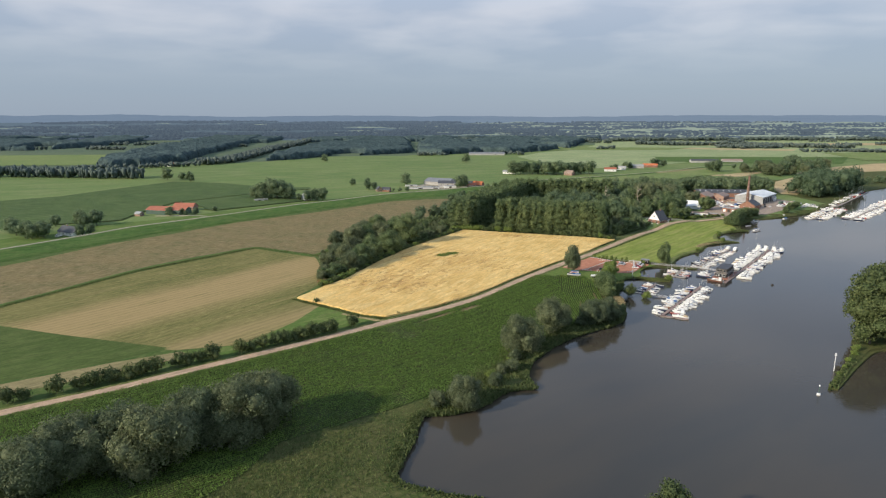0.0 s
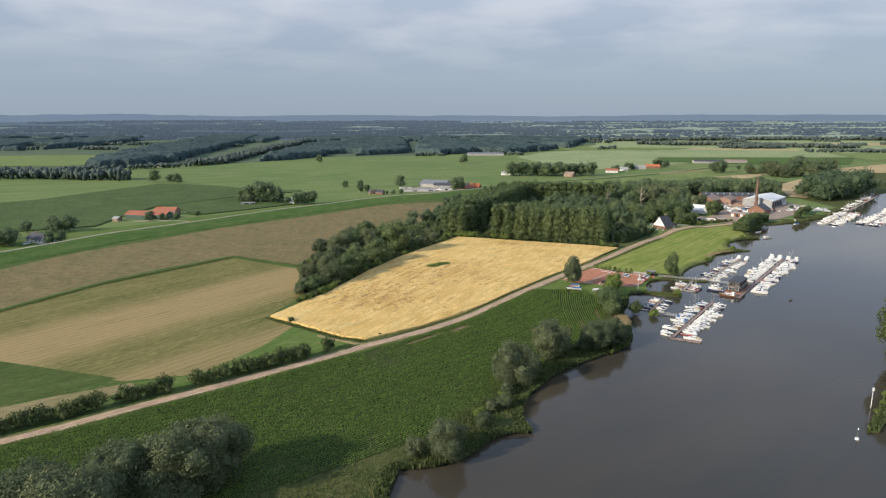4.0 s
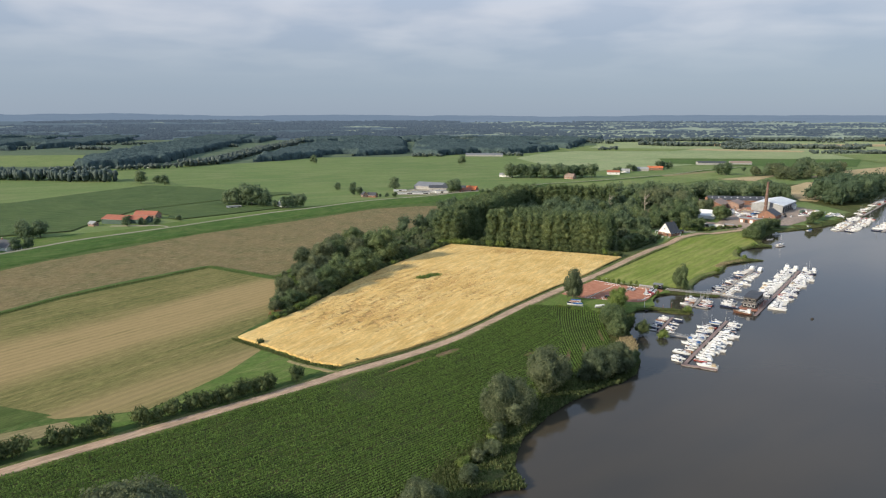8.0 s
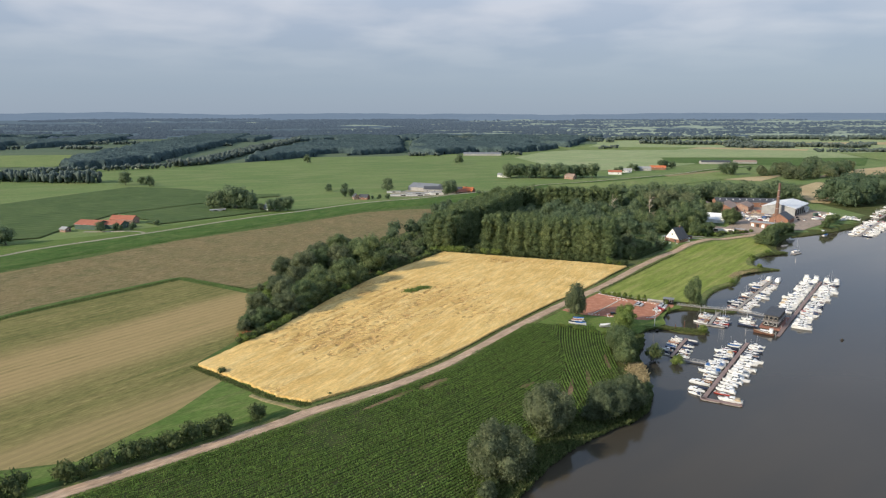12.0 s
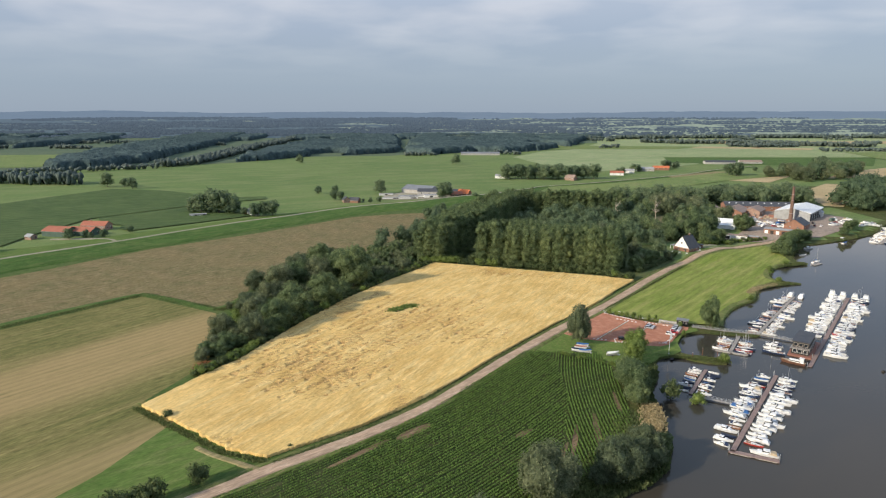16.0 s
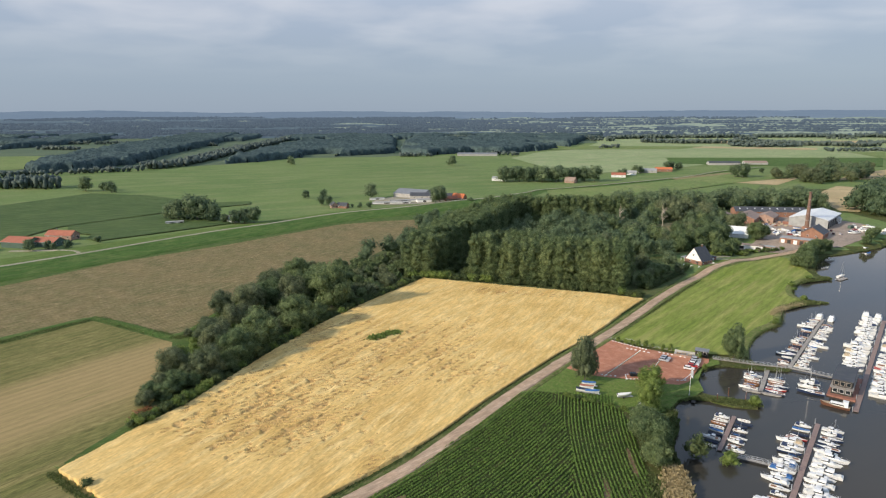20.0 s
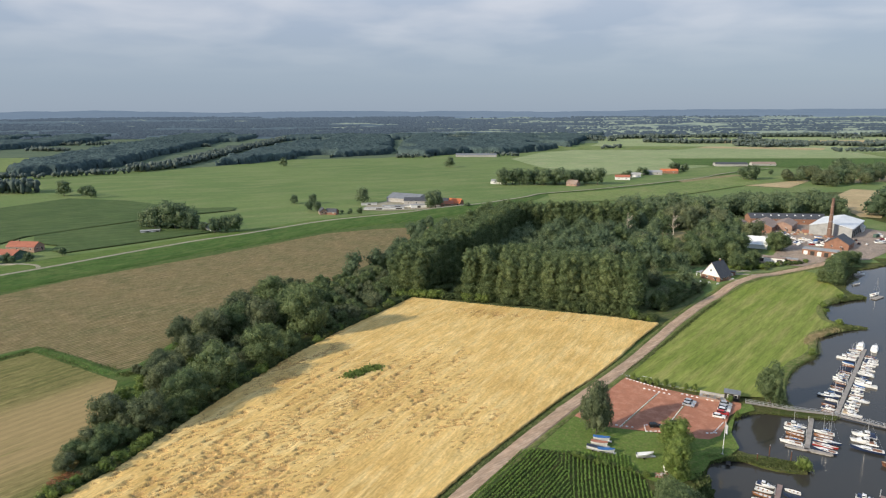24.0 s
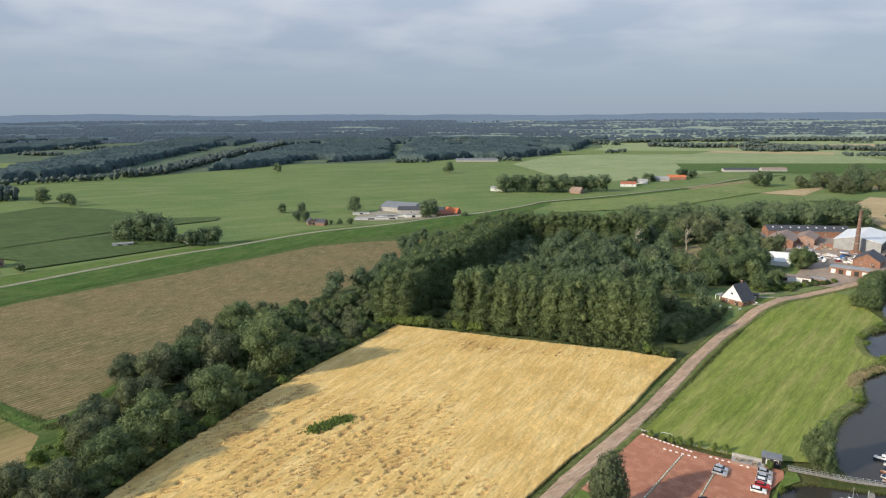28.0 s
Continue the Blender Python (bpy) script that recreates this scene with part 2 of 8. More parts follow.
CROPSOIL = field("crop_soil", (0.044, 0.066, 0.020), (0.058, 0.074, 0.026), (0.085, 0.085, 0.036), 42, 0, patch=0.05, streak=3)
BARESOIL = field("bare_soil", (0.23, 0.148, 0.092), (0.18, 0.125, 0.075), (0.28, 0.19, 0.12), 42, 0, patch=0.08, streak=4, bump=0.5, dist=0.2)
DRYGRASS = field("dry_grass", (0.26, 0.215, 0.110), (0.21, 0.185, 0.085), (0.30, 0.245, 0.13), 40, 0, patch=0.04, streak=5)
TANFIELD = field("tan_field", (0.50, 0.38, 0.22), (0.42, 0.31, 0.17), (0.38, 0.32, 0.17), 15, 0, patch=0.01, streak=6)
CLAY = field("red_clay", (0.44, 0.192, 0.118), (0.36, 0.158, 0.100), (0.50, 0.245, 0.160), 30, 0, patch=0.03, bump=0.1, dist=0.05, grain=0.25)
YARD = field("yard_paving", (0.34, 0.265, 0.21), (0.27, 0.215, 0.175), (0.40, 0.33, 0.27), 10, 0, patch=0.08, bump=0.2, dist=0.1)
LAWN = field("lawn", (0.105, 0.165, 0.036), (0.130, 0.186, 0.044), (0.17, 0.195, 0.064), 30, 0, patch=0.08, bump=0.3, dist=0.1)
TRACK = field("track_surface", (0.46, 0.320, 0.218), (0.39, 0.275, 0.19), (0.53, 0.39, 0.28), 40, 0, patch=0.1, streak=5, bump=0.2, dist=0.08)
VERGE = field("verge_grass", (0.095, 0.135, 0.032), (0.16, 0.18, 0.06), (0.22, 0.20, 0.09), 40, 0, patch=0.15, streak=3, bump=0.8, dist=0.4)
LANE = field("pale_lane", (0.34, 0.305, 0.225), (0.28, 0.255, 0.18), (0.40, 0.36, 0.28), 40, 0, patch=0.05, bump=0.1, dist=0.05)
# Far greens darkened for cloud shade and blued for haze, in the colour itself.
FARGROUND = field("shaded_far_country", (0.082, 0.118, 0.074), (0.110, 0.148, 0.086), (0.140, 0.170, 0.100), 3, 0, patch=0.0022, streak=9, bump=0.1, dist=2)
FLOOR = field("wood_floor", (0.070, 0.100, 0.036), (0.095, 0.120, 0.045), (0.14, 0.135, 0.065), 30, 0, patch=0.05, bump=0.6, dist=0.5)


def distance(name, wood, open_land, haze_mix, glow):
    """Far country: patches of wood and pasture, haze painted on as a bluish glow."""
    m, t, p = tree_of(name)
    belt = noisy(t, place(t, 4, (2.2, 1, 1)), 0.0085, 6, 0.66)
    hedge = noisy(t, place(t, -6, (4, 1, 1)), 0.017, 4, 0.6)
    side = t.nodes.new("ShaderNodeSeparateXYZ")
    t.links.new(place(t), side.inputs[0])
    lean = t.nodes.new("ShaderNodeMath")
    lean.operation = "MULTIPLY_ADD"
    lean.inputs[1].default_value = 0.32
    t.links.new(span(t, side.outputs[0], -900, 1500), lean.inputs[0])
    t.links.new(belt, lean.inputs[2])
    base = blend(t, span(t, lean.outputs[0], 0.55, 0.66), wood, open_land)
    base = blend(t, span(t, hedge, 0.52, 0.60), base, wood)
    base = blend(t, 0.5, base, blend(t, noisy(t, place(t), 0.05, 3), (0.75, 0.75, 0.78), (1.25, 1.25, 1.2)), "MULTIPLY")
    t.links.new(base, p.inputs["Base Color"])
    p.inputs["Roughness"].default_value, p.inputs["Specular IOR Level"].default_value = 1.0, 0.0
    # Painted haze: the emission turns bluer the farther off it lies.
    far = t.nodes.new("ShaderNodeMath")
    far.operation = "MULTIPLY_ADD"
    far.inputs[1].default_value, far.inputs[2].default_value = min(0.36, 0.96 - haze_mix), haze_mix
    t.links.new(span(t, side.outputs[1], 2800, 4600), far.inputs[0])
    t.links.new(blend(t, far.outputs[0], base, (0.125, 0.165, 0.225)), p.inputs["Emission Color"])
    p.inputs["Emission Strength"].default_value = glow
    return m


# Haze is put into the glow of these three; nothing here is a lamp.
DEPTH = distance("far_distance_painted_haze", (0.046, 0.066, 0.074), (0.190, 0.220, 0.150), 0.54, 0.72)
RIDGE = distance("far_ridge_painted_haze", (0.042, 0.060, 0.078), (0.056, 0.074, 0.090), 0.88, 1.10)
HAZEWOOD = distance("far_tree_rows_painted_haze", (0.022, 0.031, 0.036), (0.027, 0.037, 0.040), 0.56, 0.78)
BED = plain("river_bed", (0.10, 0.08, 0.06), scale=0.05)

WATER, t, p = tree_of("river_water")
v = place(t, 20, (2.5, 1, 1))
calm = span(t, noisy(t, place(t, 35, (3, 1, 1)), 0.010, 4), 0.35, 0.68)
t.links.new(blend(t, calm, (0.066, 0.054, 0.038), (0.040, 0.039, 0.034)), p.inputs["Base Color"])
p.inputs["IOR"].default_value = 1.33
t.links.new(blend(t, calm, (0.03, 0.03, 0.03), (0.12, 0.12, 0.12)), p.inputs["Roughness"])
w1, w2 = noisy(t, v, 0.55, 3), noisy(t, v, 0.09, 3)
relief(t, p, blend(t, 0.35, w1, w2), 0.055, 0.5)

WHITE = plain("white_gelcoat", (0.82, 0.81, 0.79), (0.74, 0.73, 0.71), 0.8, 0.35, 0.0)
CREAM = plain("cream_deck", (0.74, 0.71, 0.64), (0.78, 0.76, 0.71), 1.5, 0.6, 0.1)
GREYWHITE = plain("grey_white_paint", (0.62, 0.63, 0.63), (0.70, 0.70, 0.69), 0.7, 0.45, 0.0)
NAVY = plain("navy_paint", (0.025, 0.040, 0.090), scale=1.0, rough=0.35, bump=0.0)
BLUECLOTH = plain("blue_canvas", (0.040, 0.130, 0.330), (0.03, 0.10, 0.26), 1.5, 0.8, 0.3)
DARKCLOTH = plain("dark_canvas", (0.030, 0.040, 0.065), scale=1.5, rough=0.8, bump=0.3)
TANCLOTH = plain("tan_canvas", (0.50, 0.40, 0.27), scale=1.5, rough=0.8, bump=0.3)
REDPAINT = plain("red_paint", (0.42, 0.045, 0.035), scale=1.0, rough=0.4, bump=0.0)
BROWNPAINT = plain("brown_hull_paint", (0.17, 0.080, 0.050), scale=1.0, rough=0.4, bump=0.0)
VARNISH = plain("varnished_wood", (0.30, 0.135, 0.060), (0.22, 0.095, 0.042), 3.0, 0.35, 0.1)
GLASS = plain("dark_glass", (0.020, 0.026, 0.032), scale=1.0, rough=0.08, bump=0.0, spec=0.6)
ALLOY = plain("pale_alloy", (0.70, 0.70, 0.70), scale=2.0, rough=0.35, bump=0.0, metal=0.7)
PLANK = plain("weathered_planks", (0.30, 0.215, 0.185), (0.24, 0.165, 0.145), 1.2, 0.8, 0.3)
REDPLANK = plain("red_brown_deck", (0.32, 0.150, 0.105), (0.25, 0.115, 0.085), 1.2, 0.7, 0.3)
GREYPLANK = plain("grey_decking", (0.38, 0.335, 0.29), scale=1.0, rough=0.7, bump=0.2)
STEEL = plain("galvanised_steel", (0.55, 0.56, 0.57), scale=1.0, rough=0.45, bump=0.0, metal=0.4)
SOOTBRICK = plain("sooty_brick", (0.215, 0.130, 0.095), (0.165, 0.105, 0.080), 0.5, 0.85, 0.4)
BRICK = plain("red_brick", (0.31, 0.165, 0.110), (0.22, 0.115, 0.080), 0.5, 0.85, 0.4)
PALEBRICK = plain("pale_brick", (0.37, 0.245, 0.185), (0.30, 0.19, 0.145), 0.5, 0.85, 0.4)
REDROOF = plain("red_roof_tiles", (0.41, 0.150, 0.092), (0.32, 0.115, 0.072), 0.4, 0.75, 0.5)
ORANGEROOF = plain("orange_roof_tiles", (0.62, 0.185, 0.075), (0.50, 0.15, 0.065), 0.4, 0.75, 0.5)
SLATE = plain("dark_roof", (0.060, 0.065, 0.075), (0.085, 0.085, 0.09), 0.4, 0.6, 0.3)
GREYROOF = plain("grey_sheet_roof", (0.36, 0.365, 0.36), (0.29, 0.29, 0.285), 0.3, 0.6, 0.3)
SHEETROOF = plain("blue_grey_sheet_roof", (0.22, 0.23, 0.245), (0.17, 0.175, 0.19), 0.3, 0.6, 0.3)
BROWNROOF = plain("brown_sheet_roof", (0.33, 0.245, 0.20), (0.26, 0.19, 0.155), 0.3, 0.75, 0.3)
WHITEROOF = plain("white_sheet_roof", (0.80, 0.80, 0.78), (0.72, 0.72, 0.71), 0.15, 0.5, 0.1)
WHITEWALL = plain("white_render", (0.80, 0.79, 0.76), (0.70, 0.69, 0.66), 0.3, 0.8, 0.1)
GREENWALL = plain("green_sheet_wall", (0.085, 0.135, 0.105), scale=0.4, rough=0.6, bump=0.2)
DARKWOOD = plain("dark_boarding", (0.055, 0.050, 0.045), scale=1.0, rough=0.8, bump=0.3)
CONCRETE = plain("concrete", (0.46, 0.44, 0.41), scale=0.5, rough=0.85, bump=0.2)
TYRE = plain("tyre_rubber", (0.02, 0.02, 0.02), scale=3.0, rough=0.8)
CARBLACK = plain("black_car_paint", (0.015, 0.016, 0.018), scale=1.0, rough=0.25, bump=0.0)
CARSILVER = plain("silver_car_paint", (0.55, 0.56, 0.58), scale=1.0, rough=0.3, bump=0.0, metal=0.3)
CARRED = plain("red_car_paint", (0.48, 0.03, 0.03), scale=1.0, rough=0.3, bump=0.0)
FLAGCLOTH = plain("flag_cloth", (0.75, 0.74, 0.73), scale=1.0, rough=0.8)

# ---------- mesh tools ----------
def mesh_obj(name, verts, faces, mat, parent=None, label="", smooth=False):
    me = bpy.data.meshes.new(name)
    me.from_pydata([tuple(map(float, q)) for q in verts], [], [tuple(map(int, q)) for q in faces])
    me.materials.append(mat)
    if smooth:
        me.polygons.foreach_set("use_smooth", [True] * len(me.polygons))
    me.update()
    ob = new(name, me)
    if parent is not None:
        ob.parent = parent
    if label:
        tagged(ob, label)
    return ob


def quads_obj(name, verts, faces, mat, parent=None):
    """A large mesh from arrays: verts n x 3, faces m x k."""
    me = bpy.data.meshes.new(name)
    verts, faces = np.asarray(verts, np.float32), np.asarray(faces, np.int32)
    k = faces.shape[1]
    me.vertices.add(len(verts))
    me.vertices.foreach_set("co", verts.ravel())
    me.loops.add(faces.size)
    me.loops.foreach_set("vertex_index", faces.ravel())
    me.polygons.add(len(faces))
    me.polygons.foreach_set("loop_start", np.arange(len(faces), dtype=np.int32) * k)
    me.polygons.foreach_set("loop_total", np.full(len(faces), k, np.int32))
    me.materials.append(mat)
    me.update(calc_edges=True)
    me.validate()
    ob = new(name, me)
    if parent is not None:
        ob.parent = parent
    return ob


def part(name, bm, material, parent, label=""):
    me = bpy.data.meshes.new(name)
    bm.to_mesh(me)
    bm.free()
    me.materials.append(material)
    ob = new(name, me)
    ob.parent = parent
    if label:
        tagged(ob, label)
    return ob


def box(bm, x0, y0, z0, x1, y1, z1, taper=0.0, bevel=0.0):
    """A block; taper draws the top in on all sides."""
    vs = [bm.verts.new(q) for q in ((x0, y0, z0), (x1, y0, z0), (x1, y1, z0), (x0, y1, z0), (x0 + taper, y0 + taper, z1), (x1 - taper, y0 + taper, z1), (x1 - taper, y1 - taper, z1), (x0 + taper, y1 - taper, z1))]
    fs = [bm.faces.new([vs[k] for k in q]) for q in ((3, 2, 1, 0), (4, 5, 6, 7), (0, 1, 5, 4), (1, 2, 6, 5), (2, 3, 7, 6), (3, 0, 4, 7))]
    if bevel:
        bmesh.ops.bevel(bm, geom=list({e for f in fs for e in f.edges}), offset=bevel, segments=1, affect="EDGES")
    return bm


def tube(bm, a, b, r0, r1=None, n=6):
    a, b = Vector(a), Vector(b)
    r1 = r0 if r1 is None else r1
    d = (b - a).normalized()
    u = d.orthogonal().normalized()
    w = d.cross(u)
    rings = []
    for c, r in ((a, r0), (b, r1)):
        rings.append([bm.verts.new(c + r * (math.cos(2 * math.pi * k / n) * u + math.sin(2 * math.pi * k / n) * w)) for k in range(n)])
    for k in range(n):
        bm.faces.new((rings[0][k], rings[0][(k + 1) % n], rings[1][(k + 1) % n], rings[1][k]))
    bm.faces.new(rings[1])
    bm.faces.new(rings[0][::-1])
    return bm


def prism(bm, profile, y0, y1):
    """Extrude an x-z outline from y0 to y1."""
    a = [bm.verts.new((x, y0, z)) for x, z in profile]
    b = [bm.verts.new((x, y1, z)) for x, z in profile]
    n = len(profile)
    bm.faces.new(a)
    bm.faces.new(b[::-1])
    for k in range(n):
        bm.faces.new((a[k], b[k], b[(k + 1) % n], a[(k + 1) % n]))
    bmesh.ops.recalc_face_normals(bm, faces=bm.faces[:])
    return bm


def BM():
    return bmesh.new()


def empty(name, x=0, y=0, z=0, turn=0):
    ob = new(name)
    ob.empty_display_size = 0.5
    ob.matrix_world = pose(x, y, z, 0, 0, turn)
    return ob


def curve(points, step=6.0, closed=False):
    """Catmull-Rom line through plan points, evenly sampled."""
    P = [Vector((*q, 0)) for q in points]
    n = len(P)
    out = []
    for k in range(n if closed else n - 1):
        if closed:
            a, b, c, d = P[k - 1], P[k], P[(k + 1) % n], P[(k + 2) % n]
        else:
            a, b, c, d = P[max(k - 1, 0)], P[k], P[k + 1], P[min(k + 2, n - 1)]
        m = max(1, round((c - b).length / step))
        for j in range(m):
            s = j / m
            q = 0.5 * ((2 * b) + (c - a) * s + (2 * a - 5 * b + 4 * c - d) * s * s + (3 * b - a - 3 * c + d) * s**3)
            out.append((q.x, q.y))
    if not closed:
        out.append((P[-1].x, P[-1].y))
    return out


def inside(poly, x, y):
    """Which of the points lie in the polygon."""
    x, y = np.asarray(x, float), np.asarray(y, float)
    res = np.zeros(x.shape, bool)
    n = len(poly)
    for k in range(n):
        (x0, y0), (x1, y1) = poly[k], poly[(k + 1) % n]
        if y0 == y1:
            continue
        cross = ((y0 > y) != (y1 > y)) & (x < (x1 - x0) * (y - y0) / (y1 - y0) + x0)
        res ^= cross
    return res


def ease(v):
    v = min(max(v, 0.0), 1.0)
    return v * v * (3 - 2 * v)


def ground_z(x, y):
    """The lie of the land: flat meadows, the raised brickyard and house plot, and the rise to the far hills."""
    d = math.hypot((x - 335) / 100, (y - 752) / 85)
    z = 3.3 * ease((1.25 - d) / 0.45)
    d = math.hypot((x - 214) / 34, (y - 622) / 28)
    z = max(z, 2.6 * ease((1.45 - d) / 0.7))
    if y > 2300:
        z += 88 * ((y - 2300) / 2550) ** 1.7
    return z


def sheet(name, poly, mat, lift, step=0, closed=False, skirt=0.35):
    """A patch of ground with its own cover, draped on the land, with a turned-down rim."""
    from mathutils.geometry import delaunay_2d_cdt
    pts = curve(poly, step, True) if step else list(poly)
    n = len(pts)
    xs, ys = [q[0] for q in pts], [q[1] for q in pts]
    grid = []
    pitch = max(8.0, (max(xs) - min(xs)) / 40)
    gx, gy = np.meshgrid(np.arange(min(xs), max(xs), pitch), np.arange(min(ys), max(ys), pitch))
    ok = inside(pts, gx.ravel(), gy.ravel())
    grid = [(a, b) for a, b, g in zip(gx.ravel(), gy.ravel(), ok) if g]
    vs, _, fs, *_ = delaunay_2d_cdt([Vector(q) for q in pts + grid], [], [list(range(n))], 1, 0.001)
    verts = [(q.x, q.y, ground_z(q.x, q.y) + lift) for q in vs]
    ob = mesh_obj(name, verts, fs, mat)
    return ob


def ribbon(name, line, half, lift, mat, step=6.0, drop=0.5, crown=0.06):
    """A track laid along a line: a slightly crowned strip with sloping shoulders."""
    pts = curve(line, step)
    verts, faces = [], []
    for k, (x, y) in enumerate(pts):
        a, b = Vector(pts[max(k - 1, 0)]), Vector(pts[min(k + 1, len(pts) - 1)])
        d = (b - a).normalized()
        nx, ny = -d.y, d.x
        z = ground_z(x, y) + lift
        for off, dz in ((-half - 0.6, -drop), (-half, 0), (0, crown), (half, 0), (half + 0.6, -drop)):
            wob = 0.25 * noise.noise((x * 0.15, y * 0.15, off)) if abs(off) == half else 0
            verts.append((x + nx * (off + wob), y + ny * (off + wob), z + dz))
    for k in range(len(pts) - 1):
        for j in range(4):
            a = k * 5 + j
            faces.append((a, a + 5, a + 6, a + 1))
    return mesh_obj(name, verts, faces, mat)


# ---------- plants ----------
_b = bmesh.new()
bmesh.ops.create_icosphere(_b, subdivisions=1, radius=1.0)
ICO_V = np.array([q.co[:] for q in _b.verts])
ICO_F = np.array([[q.index for q in f.verts] for f in _b.faces])
_b.free()
_b = bmesh.new()
bmesh.ops.create_icosphere(_b, subdivisions=2, radius=1.0)
ICO2_V = np.array([q.co[:] for q in _b.verts])
ICO2_F = np.array([[q.index for q in f.verts] for f in _b.faces])
_b.free()


def leaf_quads(rng, pts, nrm, size, wild=0.42):
    """One bent leaf clump (two triangles) at each point, facing roughly along its normal."""
    n = len(pts)
    nrm = nrm + rng.normal(0, wild, (n, 3))
    nrm /= np.linalg.norm(nrm, axis=1, keepdims=True) + 1e-9
    ref = rng.normal(0, 1, (n, 3))
    u = np.cross(nrm, ref)
    u /= np.linalg.norm(u, axis=1, keepdims=True) + 1e-9
    w = np.cross(nrm, u)
    s = size * rng.uniform(0.6, 1.35, (n, 1))
    a = pts + u * s * 0.62
    b = pts + w * s * 0.42 + nrm * s * 0.10
    c = pts - u * s * 0.62
    d = pts - w * s * 0.42 - nrm * s * 0.10
    v = np.stack([a, b, c, d], 1).reshape(-1, 3)
    k = np.arange(n)[:, None] * 4
    f = np.concatenate([k + [0, 1, 2], k + [0, 2, 3]], 0)
    return v, f


def leafy_crown(seed, lobes, tuft, leaf, cover=1.0, stretch=1.0, gaps=0.16):
    """A full crown: rounded boughs set with overlapping tufts of leaves, closed inside by darker leafy cores."""
    rng = np.random.default_rng(seed)
    L = np.array(lobes, float)
    C, S = L[:, :3], np.stack([L[:, 3], L[:, 3], L[:, 4]], 1)
    V, F, base = [], [], 0
    for i in range(len(L)):
        r, rz = L[i, 3], L[i, 4]
        area = 4 * math.pi * r * (0.4 * r + 0.6 * rz)
        n = max(10, int(area / (1.5 * tuft * tuft * stretch)))
        k = np.arange(n) + 0.5
        up = 1 - 2 * k / n
        turn = k * 2.39996 + rng.uniform(0, 6.28)
        side = np.sqrt(1 - up * up)
        d = np.stack([side * np.cos(turn), side * np.sin(turn), up], 1) + rng.normal(0, 0.5 / math.sqrt(n), (n, 3))
        d /= np.linalg.norm(d, axis=1, keepdims=True)
        q = C[i] + d * S[i] * rng.uniform(0.88, 1.05, (n, 1))
        keep = (d[:, 2] > -0.8) & (q[:, 2] > 0.3) & (rng.random(n) > gaps)
        if len(L) > 1:
            far = np.linalg.norm((q[:, None] - C[None]) / S[None], axis=2)
            far[:, i] = 9
            keep &= far.min(axis=1) > 0.86
        q, d = q[keep], d[keep]
        core = C[i] + ICO2_V * S[i] * rng.uniform(0.78, 0.90, (42, 1))
        core[:, 2] = np.maximum(core[:, 2], 0.2)
        V.append(core), F.append(ICO2_F + base)
        base += 42
        if not len(q):
            continue
        out = d / (S[i] / S[i].max())
        out /= np.linalg.norm(out, axis=1, keepdims=True)
        size = tuft * rng.uniform(0.45, 1.35, len(q))
        m = np.maximum(3, (cover * 1.5 * size**2 * stretch / (0.42 * leaf * leaf)).astype(int))
        who = np.repeat(np.arange(len(q)), m)
        w = rng.normal(0, 1, (len(who), 3))
        w /= np.linalg.norm(w, axis=1, keepdims=True)
        dot = (w * out[who]).sum(1)
        w = np.where((dot < -0.1)[:, None], w - 2 * dot[:, None] * out[who], w)
        pts = q[who] + w * (size[who] * rng.uniform(0.45, 1.35, len(who)))[:, None] * [1, 1, stretch]
        v, f = leaf_quads(rng, pts, 0.6 * w + 0.45 * out[who], leaf, 0.5)
        V.append(v), F.append(f + base)
        base += len(v)
    return np.concatenate(V), np.concatenate(F)


def boughs(seed, w, h, n, low=0.04, spread=1.0):
    """A broad domed crown: one large dome and rounded boughs bulging out of it on all sides."""
    rng = random.Random(seed * 31 + 3)
    out = [(0, 0, h * (0.48 + low / 2), 0.31 * w, h * (0.40 - low / 2))]
    for k in range(n):
        a = 2.4 * k + rng.uniform(-0.5, 0.5)
        up = rng.uniform(-0.75, 0.9) if k else 0.9
        side = math.sqrt(max(0.05, 1 - up * up))
        r = w * (rng.uniform(0.16, 0.25) if k % 2 == 0 else rng.uniform(0.09, 0.15))
        reach = 0.36 * w * side * spread * (rng.uniform(0.7, 1.05) if k % 2 == 0 else rng.uniform(1.0, 1.2))
        z = h * 0.5 + up * h * 0.40
        out.append((reach * math.cos(a), reach * math.sin(a), max(r * 0.7, min(z, h - 0.95 * r)), r, r * rng.uniform(0.85, 1.15)))
    return out


def column(seed, w, h, low=0.03):
    """A tall narrow crown of steep boughs one over the other, rounded at the top."""
    rng = random.Random(seed * 17 + 5)
    out = []
    for k in range(6):
        u = low + (0.93 - low) * k / 5
        wide = (0.36, 0.46, 0.50, 0.47, 0.40, 0.26)[k] * w * rng.uniform(0.9, 1.08)
        out.append((rng.uniform(-0.08, 0.08) * w, rng.uniform(-0.08, 0.08) * w, u * h * 0.9 + 0.06 * h, wide, 0.115 * h if k < 5 else 0.075 * h))
    for k in range(9):
        a, u, d = rng.uniform(0, 6.28), rng.uniform(0.10, 0.86), rng.uniform(0.30, 0.46) * w
        out.append((d * math.cos(a), d * math.sin(a), u * h, rng.uniform(0.15, 0.24) * w, rng.uniform(0.06, 0.10) * h))
    return out


